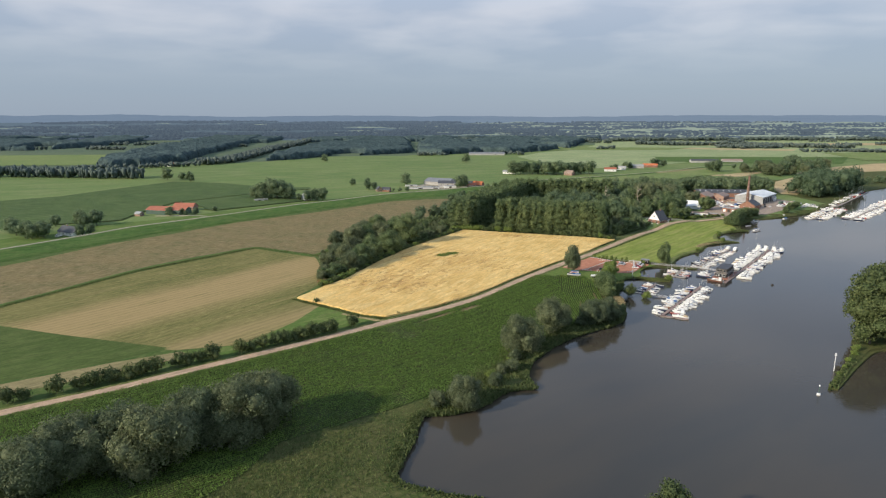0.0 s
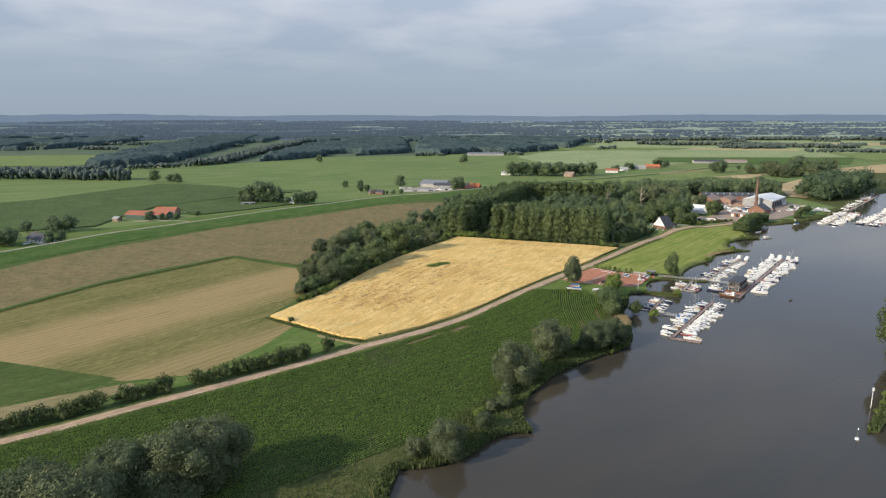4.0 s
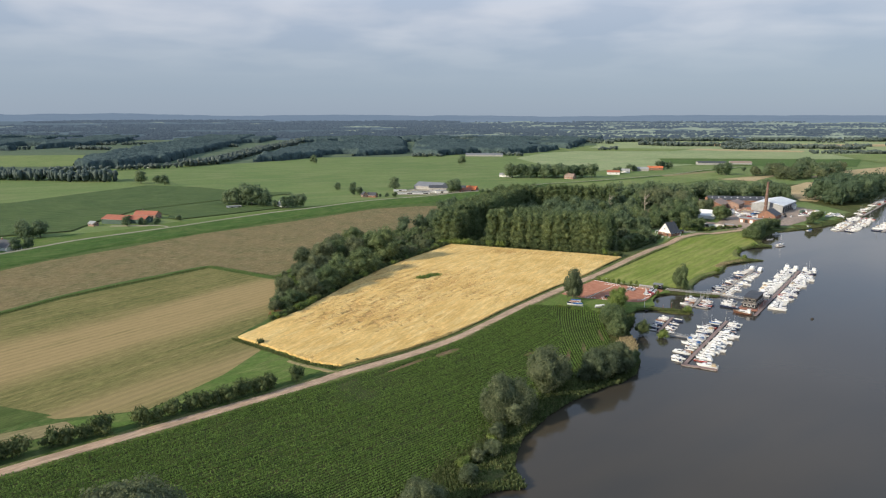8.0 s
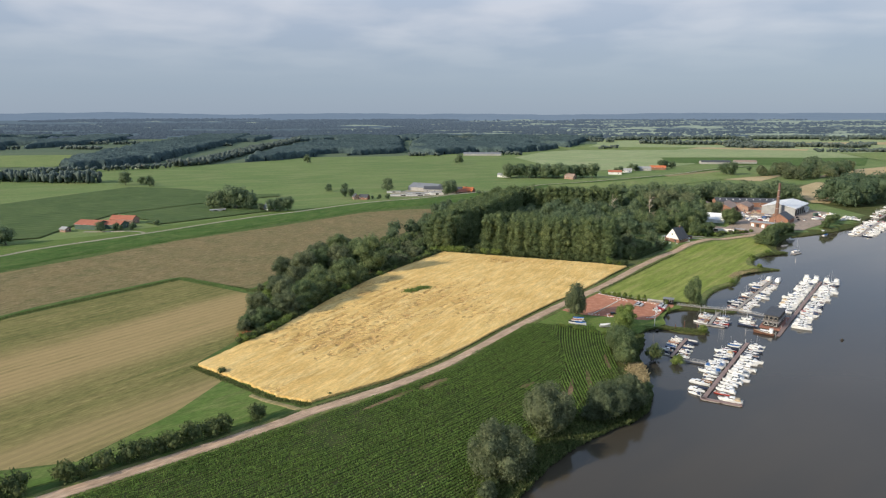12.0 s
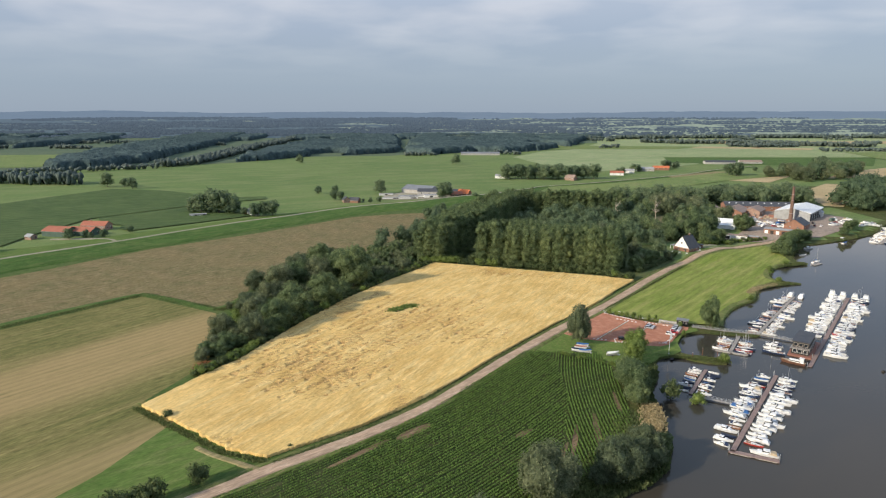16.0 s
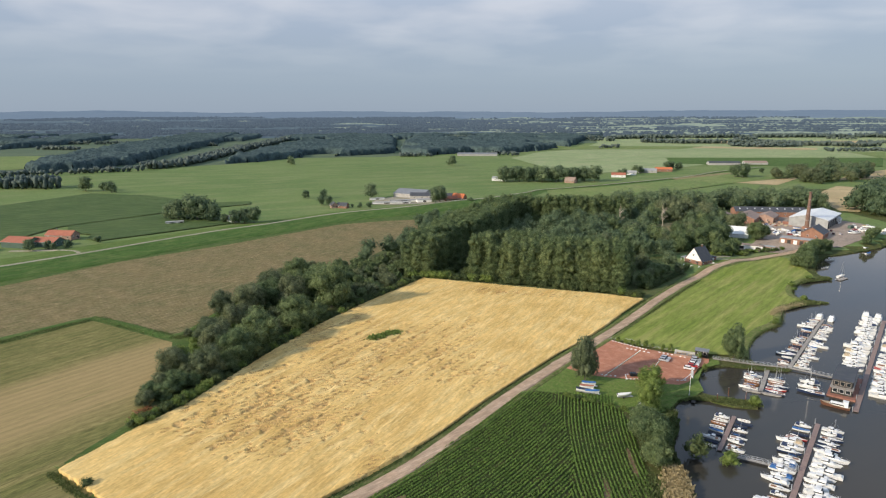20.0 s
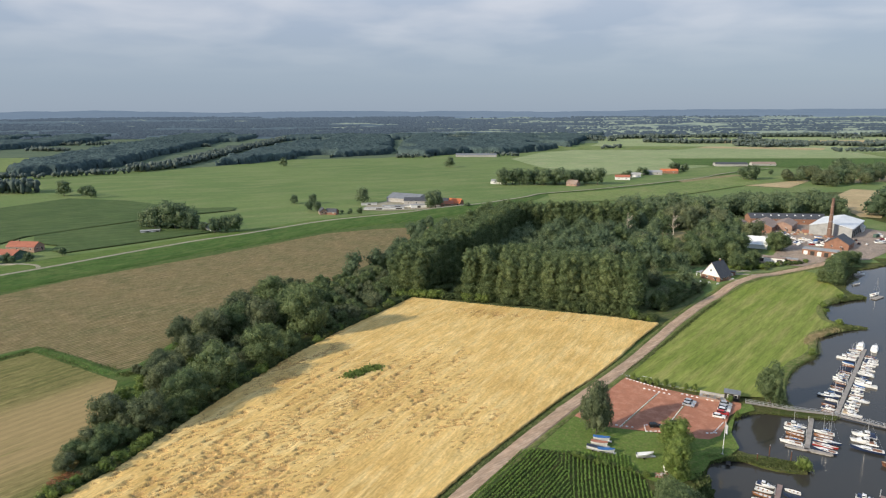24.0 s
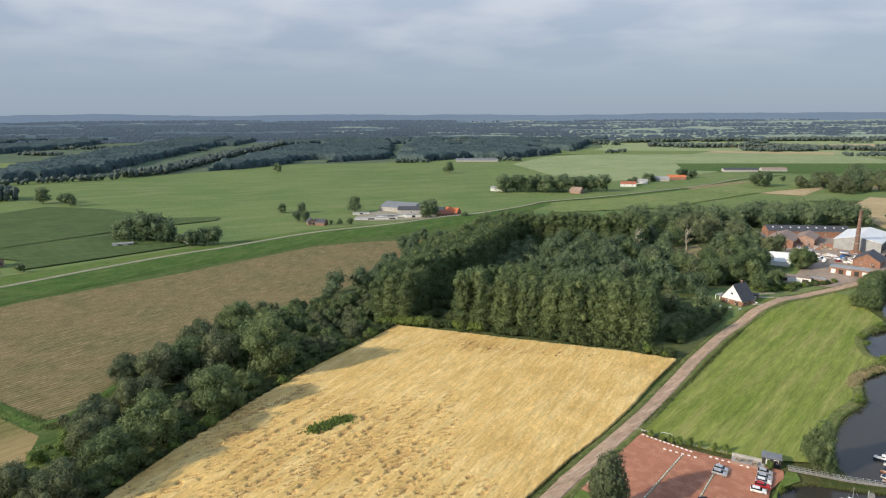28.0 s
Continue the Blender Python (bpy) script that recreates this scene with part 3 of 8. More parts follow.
def limbs(seed, h, spread, r0, start=0.25, count=6, lean=0.0):
    """A tapered trunk with a few rising limbs."""
    rng = random.Random(seed)
    bm = BM()
    top = Vector((lean, lean * 0.3, h))
    last, rr = Vector((0, 0, -0.3)), r0
    for k in range(1, 5):
        q = top * (k / 4) + Vector((rng.uniform(-1, 1), rng.uniform(-1, 1), 0)) * 0.04 * h
        tube(bm, last, q, rr, rr * 0.68, 7)
        last, rr = q, rr * 0.68
    for k in range(count):
        a, s = rng.uniform(0, 6.28), rng.uniform(start, 0.75)
        p0 = top * s
        p1 = p0 + Vector((math.cos(a), math.sin(a), 0.9)) * spread * rng.uniform(0.35, 0.65)
        p2 = p1 + Vector((math.cos(a + 0.4), math.sin(a + 0.4), 0.7)) * spread * 0.3
        tube(bm, p0, p1, r0 * 0.42, r0 * 0.24, 5)
        tube(bm, p1, p2, r0 * 0.24, r0 * 0.08, 5)
    return bm


def plant(name, seed, lobes, tuft, leaf, mat, trunk, label, category, cover=1.0, group="", stretch=1.0, gaps=0.16):
    e = empty(name)
    v, f = leafy_crown(seed, lobes, tuft, leaf, cover, stretch, gaps)
    quads_obj("crown", v, f, mat, e)
    if trunk is not None:
        part("trunk", trunk, BARK, e)
    return tagged(e, label, category, group)


SRC = {}
USED = set()


def put(kind, x, y, size=1.0, turn=None, rng=random, z=None, tall=1.0):
    """Set a plant of a kind on the land."""
    src = rng.choice(SRC[kind])
    m = pose(x, y, ground_z(x, y) - 0.05 if z is None else z, 0, 0, rng.uniform(0, 360) if turn is None else turn)
    m = m @ Matrix.Diagonal((size, size, size * tall, 1))
    if src.name not in USED:
        USED.add(src.name)
        src.matrix_basis = m
        return src
    return copy_thing(src, m @ Matrix.Diagonal([1 / v for v in src.scale] + [1]))

# ---------- the land ----------
SHORE = [(95, 150), (60, 158), (30, 161), (8, 167), (-13, 176), (-9, 201), (-7, 215), (4, 217), (15, 224), (27, 237), (37, 239), (35, 250), (40, 266), (54, 287), (73, 304), (89, 315), (97, 328), (103, 350), (105, 366), (107, 376), (113, 388), (117, 399), (122, 406), (129, 409), (141, 402), (149, 401), (151, 405), (144, 409), (134, 414), (136, 424), (143, 436), (152, 440)]
SHORE_2 = [(164, 437), (179, 434), (181, 438), (168, 443), (168, 448), (176, 464), (190, 481), (207, 494), (221, 517), (243, 527), (253, 529), (246, 534), (240, 540), (249, 559), (264, 573), (285, 580), (283, 589), (288, 604), (306, 628), (323, 645), (344, 654), (383, 674), (420, 702), (455, 742), (500, 778), (545, 830), (600, 890), (680, 950), (800, 1035), (1100, 1230), (1600, 1500)]
bank_line = curve(SHORE + SHORE_2, 4.0)
bank_line = [(x + 1.2 * noise.noise((x * 0.21, y * 0.21, 3)), y + 1.2 * noise.noise((x * 0.21, y * 0.21, 8))) for x, y in bank_line]
EAST = [(900, -700), (700, 100), (330, 288), (225, 281), (207, 279), (196, 275), (177, 258), (156, 237), (152, 237), (160, 246), (174, 261), (189, 279), (200, 296), (230, 320), (330, 362), (600, 440), (1100, 620), (1700, 880)]
east_line = curve(EAST, 6.0)


def build_ground():
    from mathutils.geometry import delaunay_2d_cdt
    west = bank_line + [(3600, 2500), (3800, 4850), (-3800, 4850), (-3000, 1500), (-1500, -700), (420, -700), (160, 60)]
    east = east_line + [(3400, 1700), (3400, -700)]
    pts = west + east
    gx, gy = np.meshgrid(np.arange(-3700, 3701, 200.0), np.arange(-600, 4800, 150.0))
    far = [(a, b) for a, b, g, k in zip(gx.ravel(), gy.ravel(), inside(west, gx.ravel(), gy.ravel()), inside(east, gx.ravel(), gy.ravel())) if g or k]
    gx, gy = np.meshgrid(np.arange(160, 470, 9.0), np.arange(570, 880, 9.0))
    near = [(a, b) for a, b, g in zip(gx.ravel(), gy.ravel(), inside(west, gx.ravel(), gy.ravel())) if g]
    n, m = len(west), len(east)
    vs, _, fs, ov, *_ = delaunay_2d_cdt([Vector(q) for q in pts + far + near], [], [list(range(n)), list(range(n, n + m))], 1, 0.001)
    rim = {}
    for k, src in enumerate(ov):
        for s in src:
            if s < n + m:
                rim[s] = k
    verts = [[q.x, q.y, ground_z(q.x, q.y)] for q in vs]
    faces = [tuple(f) for f in fs]
    edge = [rim[k] for k in range(len(bank_line))], [rim[n + k] for k in range(len(east_line))]
    for line in edge:
        low = []
        for k in line:
            verts[k][2] = -0.35
            low.append(len(verts))
            verts.append([verts[k][0], verts[k][1], -3.2])
        for a, b, c, d in zip(line, line[1:], low, low[1:]):
            faces.append((a, c, d, b))
    ob = mesh_obj("ground", verts, faces, PASTURE)
    ob.data.materials.append(ROUGH)
    banks = set(edge[0]) | set(edge[1])
    for f in ob.data.polygons:
        f.material_index = int(any(k in banks for k in f.vertices))
    return tagged(ob, "flat green river meadows reaching to the horizon", "ground", kind="structure")


build_ground()
tagged(mesh_obj("river_bed", [(-60, -700, -3.1), (3400, -700, -3.1), (3400, 2600, -3.1), (-60, 2600, -3.1)], [(0, 1, 2, 3)], BED), "muddy bed below the river", "river bed", kind="structure")
tagged(mesh_obj("water", [(-60, -700, -1), (3400, -700, -1), (3400, 2600, -1), (-60, 2600, -1)], [(0, 1, 2, 3)], WATER), "calm brownish grey river water mirroring the clouds", "water", kind="structure")


def backdrop(rows, mat, words):
    """Far wooded country, kilometres behind everything else."""
    cols = 420
    verts, faces = [], []
    for r, y in enumerate(rows):
        wide = 3000 + (y - 2700) * 0.42
        for k in range(cols + 1):
            x = wide * (2 * k / cols - 1)
            ridge = max(0.0, (y - 4300) / 550)
            swell = noise.noise((x * 0.0011 + 3.1, 0.4, 0)) * 11 + noise.noise((x * 0.004, y * 0.01, 2)) * 4.0 + 7 * ease((-x - 900) / 1500)
            wood = noise.noise((x * 0.0030, y * 0.0060, 6)) + 0.5 * noise.noise((x * 0.011, y * 0.016, 3)) + 0.12
            rough = 2.5 * noise.noise((x * 0.045, y * 0.06, 1))
            z = ground_z(x, y) + 0.4 + max(0.0, min(6, wood * 30) + (rough if wood > 0 else 0)) * (1 - 0.6 * ridge) + swell * ridge + 9 * ridge
            verts.append((x, y, z))
    for r in range(len(rows) - 1):
        for k in range(cols):
            a = r * (cols + 1) + k
            faces.append((a, a + 1, a + cols + 2, a + cols + 1))
    return tagged(mesh_obj("backdrop", verts, faces, mat, smooth=True), words, "distance", kind="structure")


backdrop([2650 + 45 * k for k in range(37)], DEPTH, "far wooded country and pastures with painted haze")
backdrop([4270 + 45 * k for k in range(13)] + [4850], RIDGE, "wooded ridge along the horizon with painted blue haze")

ROAD = [(-330, 100), (-250, 155), (-157, 217), (-127, 237), (-106, 254), (-80, 274), (-39, 307), (-26, 319), (1, 340), (22, 361), (36, 379), (53, 403), (74, 430), (89, 448.5), (107, 469.5), (122.5, 488), (143, 515), (158, 535), (171, 551), (188, 571), (210.5, 593.5), (227, 608), (243, 620.5), (262, 634), (294, 651), (322, 668), (338, 690)]
WHEAT_EDGE = [(-83, 361), (-60, 344.5), (-41, 330), (-28, 325.5), (0, 346), (18, 364), (33, 383), (50, 407), (71, 434), (86.5, 453.5), (99, 467), (115.5, 488), (131, 510), (150, 534.5), (129, 545), (85, 560), (22, 583), (8, 558), (-10, 528), (-29, 492), (-42, 460), (-61, 405), (-72, 385)]

tagged(sheet("field_margins", [(-420, 60), (-157, 214), (-39, 303), (24, 358), (70, 420), (90, 446), (112, 478), (152, 534), (140, 560), (30, 600), (60, 800), (70, 910), (40, 895), (-2, 862), (-69, 818), (-127, 755), (-190, 687), (-258, 601), (-303, 531), (-385, 380), (-470, 250)], MARGIN, 0.03), "rank dark green grass margins between the fields", "grass", kind="structure")
tagged(sheet("rough_bank", [(-400, 40), (-157, 213), (-39, 302), (1, 335), (24, 357), (70, 418), (98, 410), (104, 396), (113, 392), (104, 374), (100, 350), (94, 328), (70, 306), (51, 288), (37, 267), (32, 250), (34, 241), (26, 239), (13, 226), (2, 219), (-9, 217), (-11, 201), (-15, 175), (8, 165), (60, 156), (150, 60)], ROUGH, 0.05), "rough tussocky olive grass along the river bank", "rough grass", kind="structure")
CROP_POLY = [(-240, 157), (-157, 213), (-106, 250), (-39, 303), (1, 336), (22, 357), (53, 399), (64, 414), (71, 414), (86, 408.5), (93, 404), (98, 397), (98, 388), (93, 350), (78, 322), (55, 303), (40, 285), (26, 262), (8, 238), (-12, 223), (-30, 211), (-52, 196), (-58, 178), (-75, 150), (-160, 90)]
tagged(sheet("crop_ground", CROP_POLY, CROPSOIL, 0.09), "dark soil and low weeds under the green row crop", "field soil", kind="structure")
tagged(sheet("stubble_field", [(-147, 502), (-93, 470), (-83, 440), (-73, 402), (-84, 366), (-66, 350), (-75, 318), (-92, 286), (-121, 279), (-183, 300), (-226, 315), (-290, 330), (-243, 345), (-231, 375), (-204, 427)], STUBBLE, 0.06), "mown olive and tan striped stubble field", "field", kind="structure")
tagged(sheet("east_bank", [(900, -690), (703, 102), (330, 290), (225, 283), (206, 281), (195, 277), (176, 259), (157, 239), (162, 246), (175, 260), (191, 278), (202, 295), (230, 318), (330, 360), (600, 438), (1100, 618), (1690, 880), (3300, 1690), (3300, -690)], ROUGH, 0.05), "rough wooded ground on the far bank", "rough grass", kind="structure")
tagged(sheet("green_field", [(-124, 282), (-183, 300), (-226, 314), (-300, 330), (-420, 200), (-260, 196), (-176, 244), (-142, 266)], GREENCROP, 0.10), "dark green young grass field", "field", kind="structure")
tagged(sheet("tan_strip", [(-174, 242), (-140, 265), (-117, 277), (-105, 277), (-128, 258), (-168, 231), (-300, 150), (-330, 160)], DRYGRASS, 0.13), "dry tan grass strip beside the hedge", "field strip", kind="structure")
tagged(sheet("grass_corner", [(-86, 364), (-66, 350), (-75, 318), (-91, 286), (-116, 277), (-104, 268), (-80, 284), (-48, 310), (-30, 327), (-79, 362)], CORNER, 0.16), "bright green grass corner by the wheat", "grass", kind="structure")
tagged(sheet("brown_field", [(-150, 510), (-118, 492), (-90, 478), (-72, 530), (-38, 600), (-2, 690), (22, 770), (30, 814), (-20, 803), (-62, 783), (-140, 691), (-201, 630), (-240, 568), (-275, 520), (-300, 460), (-360, 350), (-300, 250), (-246, 345), (-232, 380), (-206, 432)], BROWN, 0.08), "harvested brown stubble field below the dike", "field", kind="structure")
tagged(sheet("river_meadow", [(114, 474), (122.5, 483), (147.5, 513), (175.5, 548), (194.5, 570.5), (224, 599), (245, 615.5), (266, 630), (284, 640), (296, 628), (282, 604), (278, 587), (260, 575), (246, 561), (237, 541), (239, 531), (219, 519), (204, 496), (188, 483), (174, 465), (165, 450), (150, 452), (136, 456), (124, 463)], BRIGHT, 0.24), "bright green mown meadow between road and river", "meadow", kind="structure")
tagged(sheet("lawn", [(78, 431), (84, 438), (88, 436), (96, 429), (127, 420), (136, 428), (145, 439), (151, 446), (153.5, 445), (152.5, 440.6), (143.3, 436.4), (136.4, 424.4), (134.6, 414.6), (129.4, 410), (122, 407), (115, 398), (104, 394), (99, 397.5), (93.5, 404.5), (86.5, 409), (71, 415), (68, 417)], LAWN, 0.11), "short green lawn beside the clay car park", "lawn", kind="structure")
tagged(sheet("clay_ground", [(112, 472), (118, 466), (126, 459), (136, 453), (143, 451), (150, 446), (148, 442), (141, 436), (135, 427), (127, 420), (108, 426), (96, 429), (86, 437), (82, 443), (89, 448), (97, 453), (105, 463)], CLAY, 0.14, 6), "red clay surface of the car park", "car park", kind="structure")
tagged(sheet("brickyard_ground", [(290, 652), (318, 665), (345, 665), (372, 684), (405, 715), (425, 760), (405, 800), (350, 815), (300, 800), (296, 760), (310, 720), (284, 680), (262, 668)], YARD, 0.38), "trodden brown paving of the brickyard", "yard", kind="structure")
tagged(sheet("wood_floor", [(-75, 392), (-61, 404), (-42, 459), (-29, 491), (-10, 527), (8, 557), (22, 584), (85, 563), (150, 534), (160, 545), (196, 590), (205, 636), (250, 655), (262, 672), (282, 690), (296, 760), (300, 805), (400, 830), (480, 850), (470, 900), (300, 905), (220, 860), (200, 800), (90, 800), (30, 760), (0, 690), (-30, 622), (-54, 602), (-71, 575), (-82, 523), (-82, 468), (-74, 413)], FLOOR, 0.2), "shaded brown and green woodland floor", "wood floor", kind="structure")
tagged(sheet("maize_field", [(-700, 640), (-494, 833), (-471, 905), (-424, 1019), (-342, 998), (-242, 932), (-191, 938), (-186, 916), (-247, 870), (-290, 815), (-322, 772), (-326, 690), (-322, 640), (-345, 628), (-400, 600), (-500, 560)], MAIZE, 0.9), "dark green maize field behind the dike", "field", kind="structure")
tagged(sheet("far_land", [(-3790, 4840), (-2995, 1240), (-1500, 1290), (-740, 1300), (-520, 1390), (-400, 1480), (-280, 1660), (-100, 1680), (250, 2060), (520, 2300), (1500, 2500), (3600, 2520), (3790, 4840)], FARGROUND, 0.25), "dark wooded country far off, cloud shade painted in", "countryside", kind="structure")
tagged(sheet("maize_field", [(-316, 776), (-286, 815), (-243, 866), (-205, 850), (-160, 796), (-176, 780), (-214, 742), (-252, 706), (-266, 716), (-272, 735), (-296, 742)], MAIZE, 0.9), "dark green maize strip beside the dike", "field", kind="structure")
tagged(sheet("dike_foot", [(-560, 130), (-478, 264), (-392, 396), (-347, 480), (-310, 546), (-291, 584), (-265, 616), (-232, 655), (-197, 702), (-163, 743), (-134, 770), (-76, 833), (-9, 876), (-22, 892), (-90, 850), (-148, 790), (-178, 764), (-212, 728), (-250, 690), (-276, 652), (-318, 622), (-350, 580), (-400, 500), (-520, 330)], CORNER, 0.5), "fresh green grass behind the dike", "grass", kind="structure")
for rank, (poly, mat, words) in enumerate((
    ([(260, 1260), (420, 1330), (560, 1440), (548, 1640), (1030, 1625), (1150, 1500), (1900, 1500), (2600, 2640), (640, 2640), (560, 2300), (420, 1960), (300, 1850), (200, 1640)], BRIGHTPASTURE, "sunlit fresh green pastures beyond the dike"),
    ([(470, 1128), (523, 1095), (600, 1180), (635, 1262), (560, 1210)], TANFIELD, "pale harvested field behind the brickyard"),
    ([(478, 905), (463, 855), (478, 845), (530, 912), (640, 1040), (600, 1080), (538, 1015)], TANFIELD, "tan grass field beside the wood"),
    ([(640, 1150), (740, 1260), (960, 1400), (1200, 1420), (1000, 1250)], TANFIELD, "pale harvested field near the river"),
    ([(734, 2030), (1056, 1905), (1110, 1985), (745, 2105)], TANFIELD, "pale tan field far off"),
    ([(548, 1622), (1030, 1604), (883, 1393), (700, 1400), (506, 1470)], DIKEGRASS, "dark green pasture strip"),
    ([(402, 1186), (520, 1273), (560, 1250), (491, 1167), (404, 1124)], DRYGRASS, "dry brownish grass field"),
    ([(180, 1040), (300, 1090), (520, 1250), (700, 1250), (470, 1120), (300, 990), (170, 960)], MEADOW, "olive green pasture behind the wood"),
    ([(-1250, 1330), (-760, 1360), (-620, 1530), (-720, 1760), (-1500, 1650)], MEADOW, "green pasture among the woods"),
    ([(1000, 1500), (1700, 1500), (1800, 1850), (1080, 1800)], MEADOW, "green field beyond the tan strip"),
    ([(250, 1950), (700, 1950), (820, 2080), (300, 2160)], MEADOW, "pale green meadow far off"),
    ([(900, 2250), (1900, 2250), (2000, 2420), (950, 2400)], TANFIELD, "tan far field between tree lines"),
)):
    tagged(sheet("far_field", poly, mat, 0.45 + 0.05 * rank), words, "field", kind="structure")

tagged(sheet("dry_clearing", [(222, 768), (252, 768), (243, 712), (236, 694), (206, 698)], DRYGRASS, 0.35), "dry tan clearing in the wood", "clearing", kind="structure")
tagged(ribbon("bank_fringe", [(166, 449), (175, 466), (189, 483), (205, 496), (219, 519), (240, 530), (238, 541), (247, 560), (262, 575), (278, 582)], 1.9, 0.22, VERGE, 4.0, 0.6, 0.10), "rank olive grass along the water's edge", "bank", kind="structure")
tagged(ribbon("road", ROAD, 2.3, 0.46, TRACK), "pale reddish gravel farm track", "road", kind="structure")
for side in (-1, 1):
    pts = curve(ROAD, 6.0)
    off = []
    for k, (x, y) in enumerate(pts[3:-8]):
        a, b = Vector(pts[k + 2]), Vector(pts[k + 4])
        d = (b - a).normalized()
        off.append((x - d.y * 3.7 * side, y + d.x * 3.7 * side))
    tagged(ribbon("verge", off[::2], 1.0, 0.26, VERGE, crown=0.25), "tufty grass verge beside the farm track", "verge", kind="structure")
tagged(ribbon("ditch_bank", [(-330, 215), (-300, 262), (-246, 349), (-206, 435), (-162, 493), (-150, 505), (-138, 501), (-118, 490), (-97, 478), (-90, 488), (-87, 504), (-84, 530), (-76, 568), (-60, 598), (-34, 624)], 2.4, 0.22, DIKEGRASS, crown=0.3), "dark green grassed bank of the field ditch", "bank", kind="structure")
tagged(ribbon("access_track", [(-26.5, 317.5), (-30, 320), (-37, 323.5), (-44, 327), (-52, 332)], 0.8, 0.44, DRYGRASS), "short dirt access track into the field", "track", kind="structure")
tagged(ribbon("drive", [(80, 443), (88, 443), (96, 441)], 3.2, 0.24, TRACK), "dirt entrance of the car park", "drive", kind="structure")

DIKE = [(-600, 120), (-470, 260), (-385, 390), (-340, 475), (-303, 541), (-284, 579), (-258, 611), (-225, 650), (-190, 697), (-156, 738), (-127, 765), (-69, 828), (-2, 871), (48, 914), (90, 943), (146, 1007), (174, 1044), (255, 1089), (369, 1164), (450, 1225), (528, 1300), (640, 1380)]


def dike(name, prof, mat, words, category, lift=0.0):
    """An embankment, or the lane on its crest, running out to level ground in the north."""
    pts = curve(DIKE, 10.0)
    verts, faces = [], []
    for k, (x, y) in enumerate(pts):
        a, b = Vector(pts[max(k - 1, 0)]), Vector(pts[min(k + 1, len(pts) - 1)])
        d = (b - a).normalized()
        high = 1 - 0.93 * ease((y - 900) / 170)
        for off, z in prof:
            if not lift:
                off *= 0.35 + 0.65 * high
            verts.append((x + d.y * off, y - d.x * off, z * high + lift + (0.6 * (1 - high) if lift else 0) + 0.12 * noise.noise((x * 0.05, y * 0.05, off)) * (lift == 0)))
    n = len(prof)
    for k in range(len(pts) - 1):
        for j in range(n - 1):
            a = k * n + j
            faces.append((a, a + 1, a + n + 1, a + n))
    return tagged(mesh_obj(name, verts, faces, mat, smooth=True), words, category, kind="structure")


dike("dike", ((-13, -0.3), (-10.5, 0.5), (-3.2, 4.0), (3.2, 4.0), (10, 2.5), (20, 1.1), (29, 0.5), (30, -0.3)), DIKEGRASS, "long grassy river dike with sloping sides", "dike")
dike("dike_road", ((-2.0, 3.7), (-1.5, 4.0), (0, 4.05), (1.5, 4.0), (2.0, 3.7)), LANE, "narrow pale lane on top of the dike", "road", 0.22)
tagged(ribbon("farm_drive", [(-236, 642), (-244, 664), (-262, 672), (-300, 670)], 1.5, 0.5, LANE), "pale farm drive", "drive", kind="structure")
tagged(ribbon("farm_drive", [(-2, 875), (10, 892), (25, 908), (45, 915)], 2.0, 0.7, LANE), "pale farm drive below the dike", "drive", kind="structure")
tagged(ribbon("house_path", [(228, 610), (224, 618), (232, 630), (244, 634)], 1.2, 0.3, LANE), "pale garden path to the white house", "path", kind="structure")


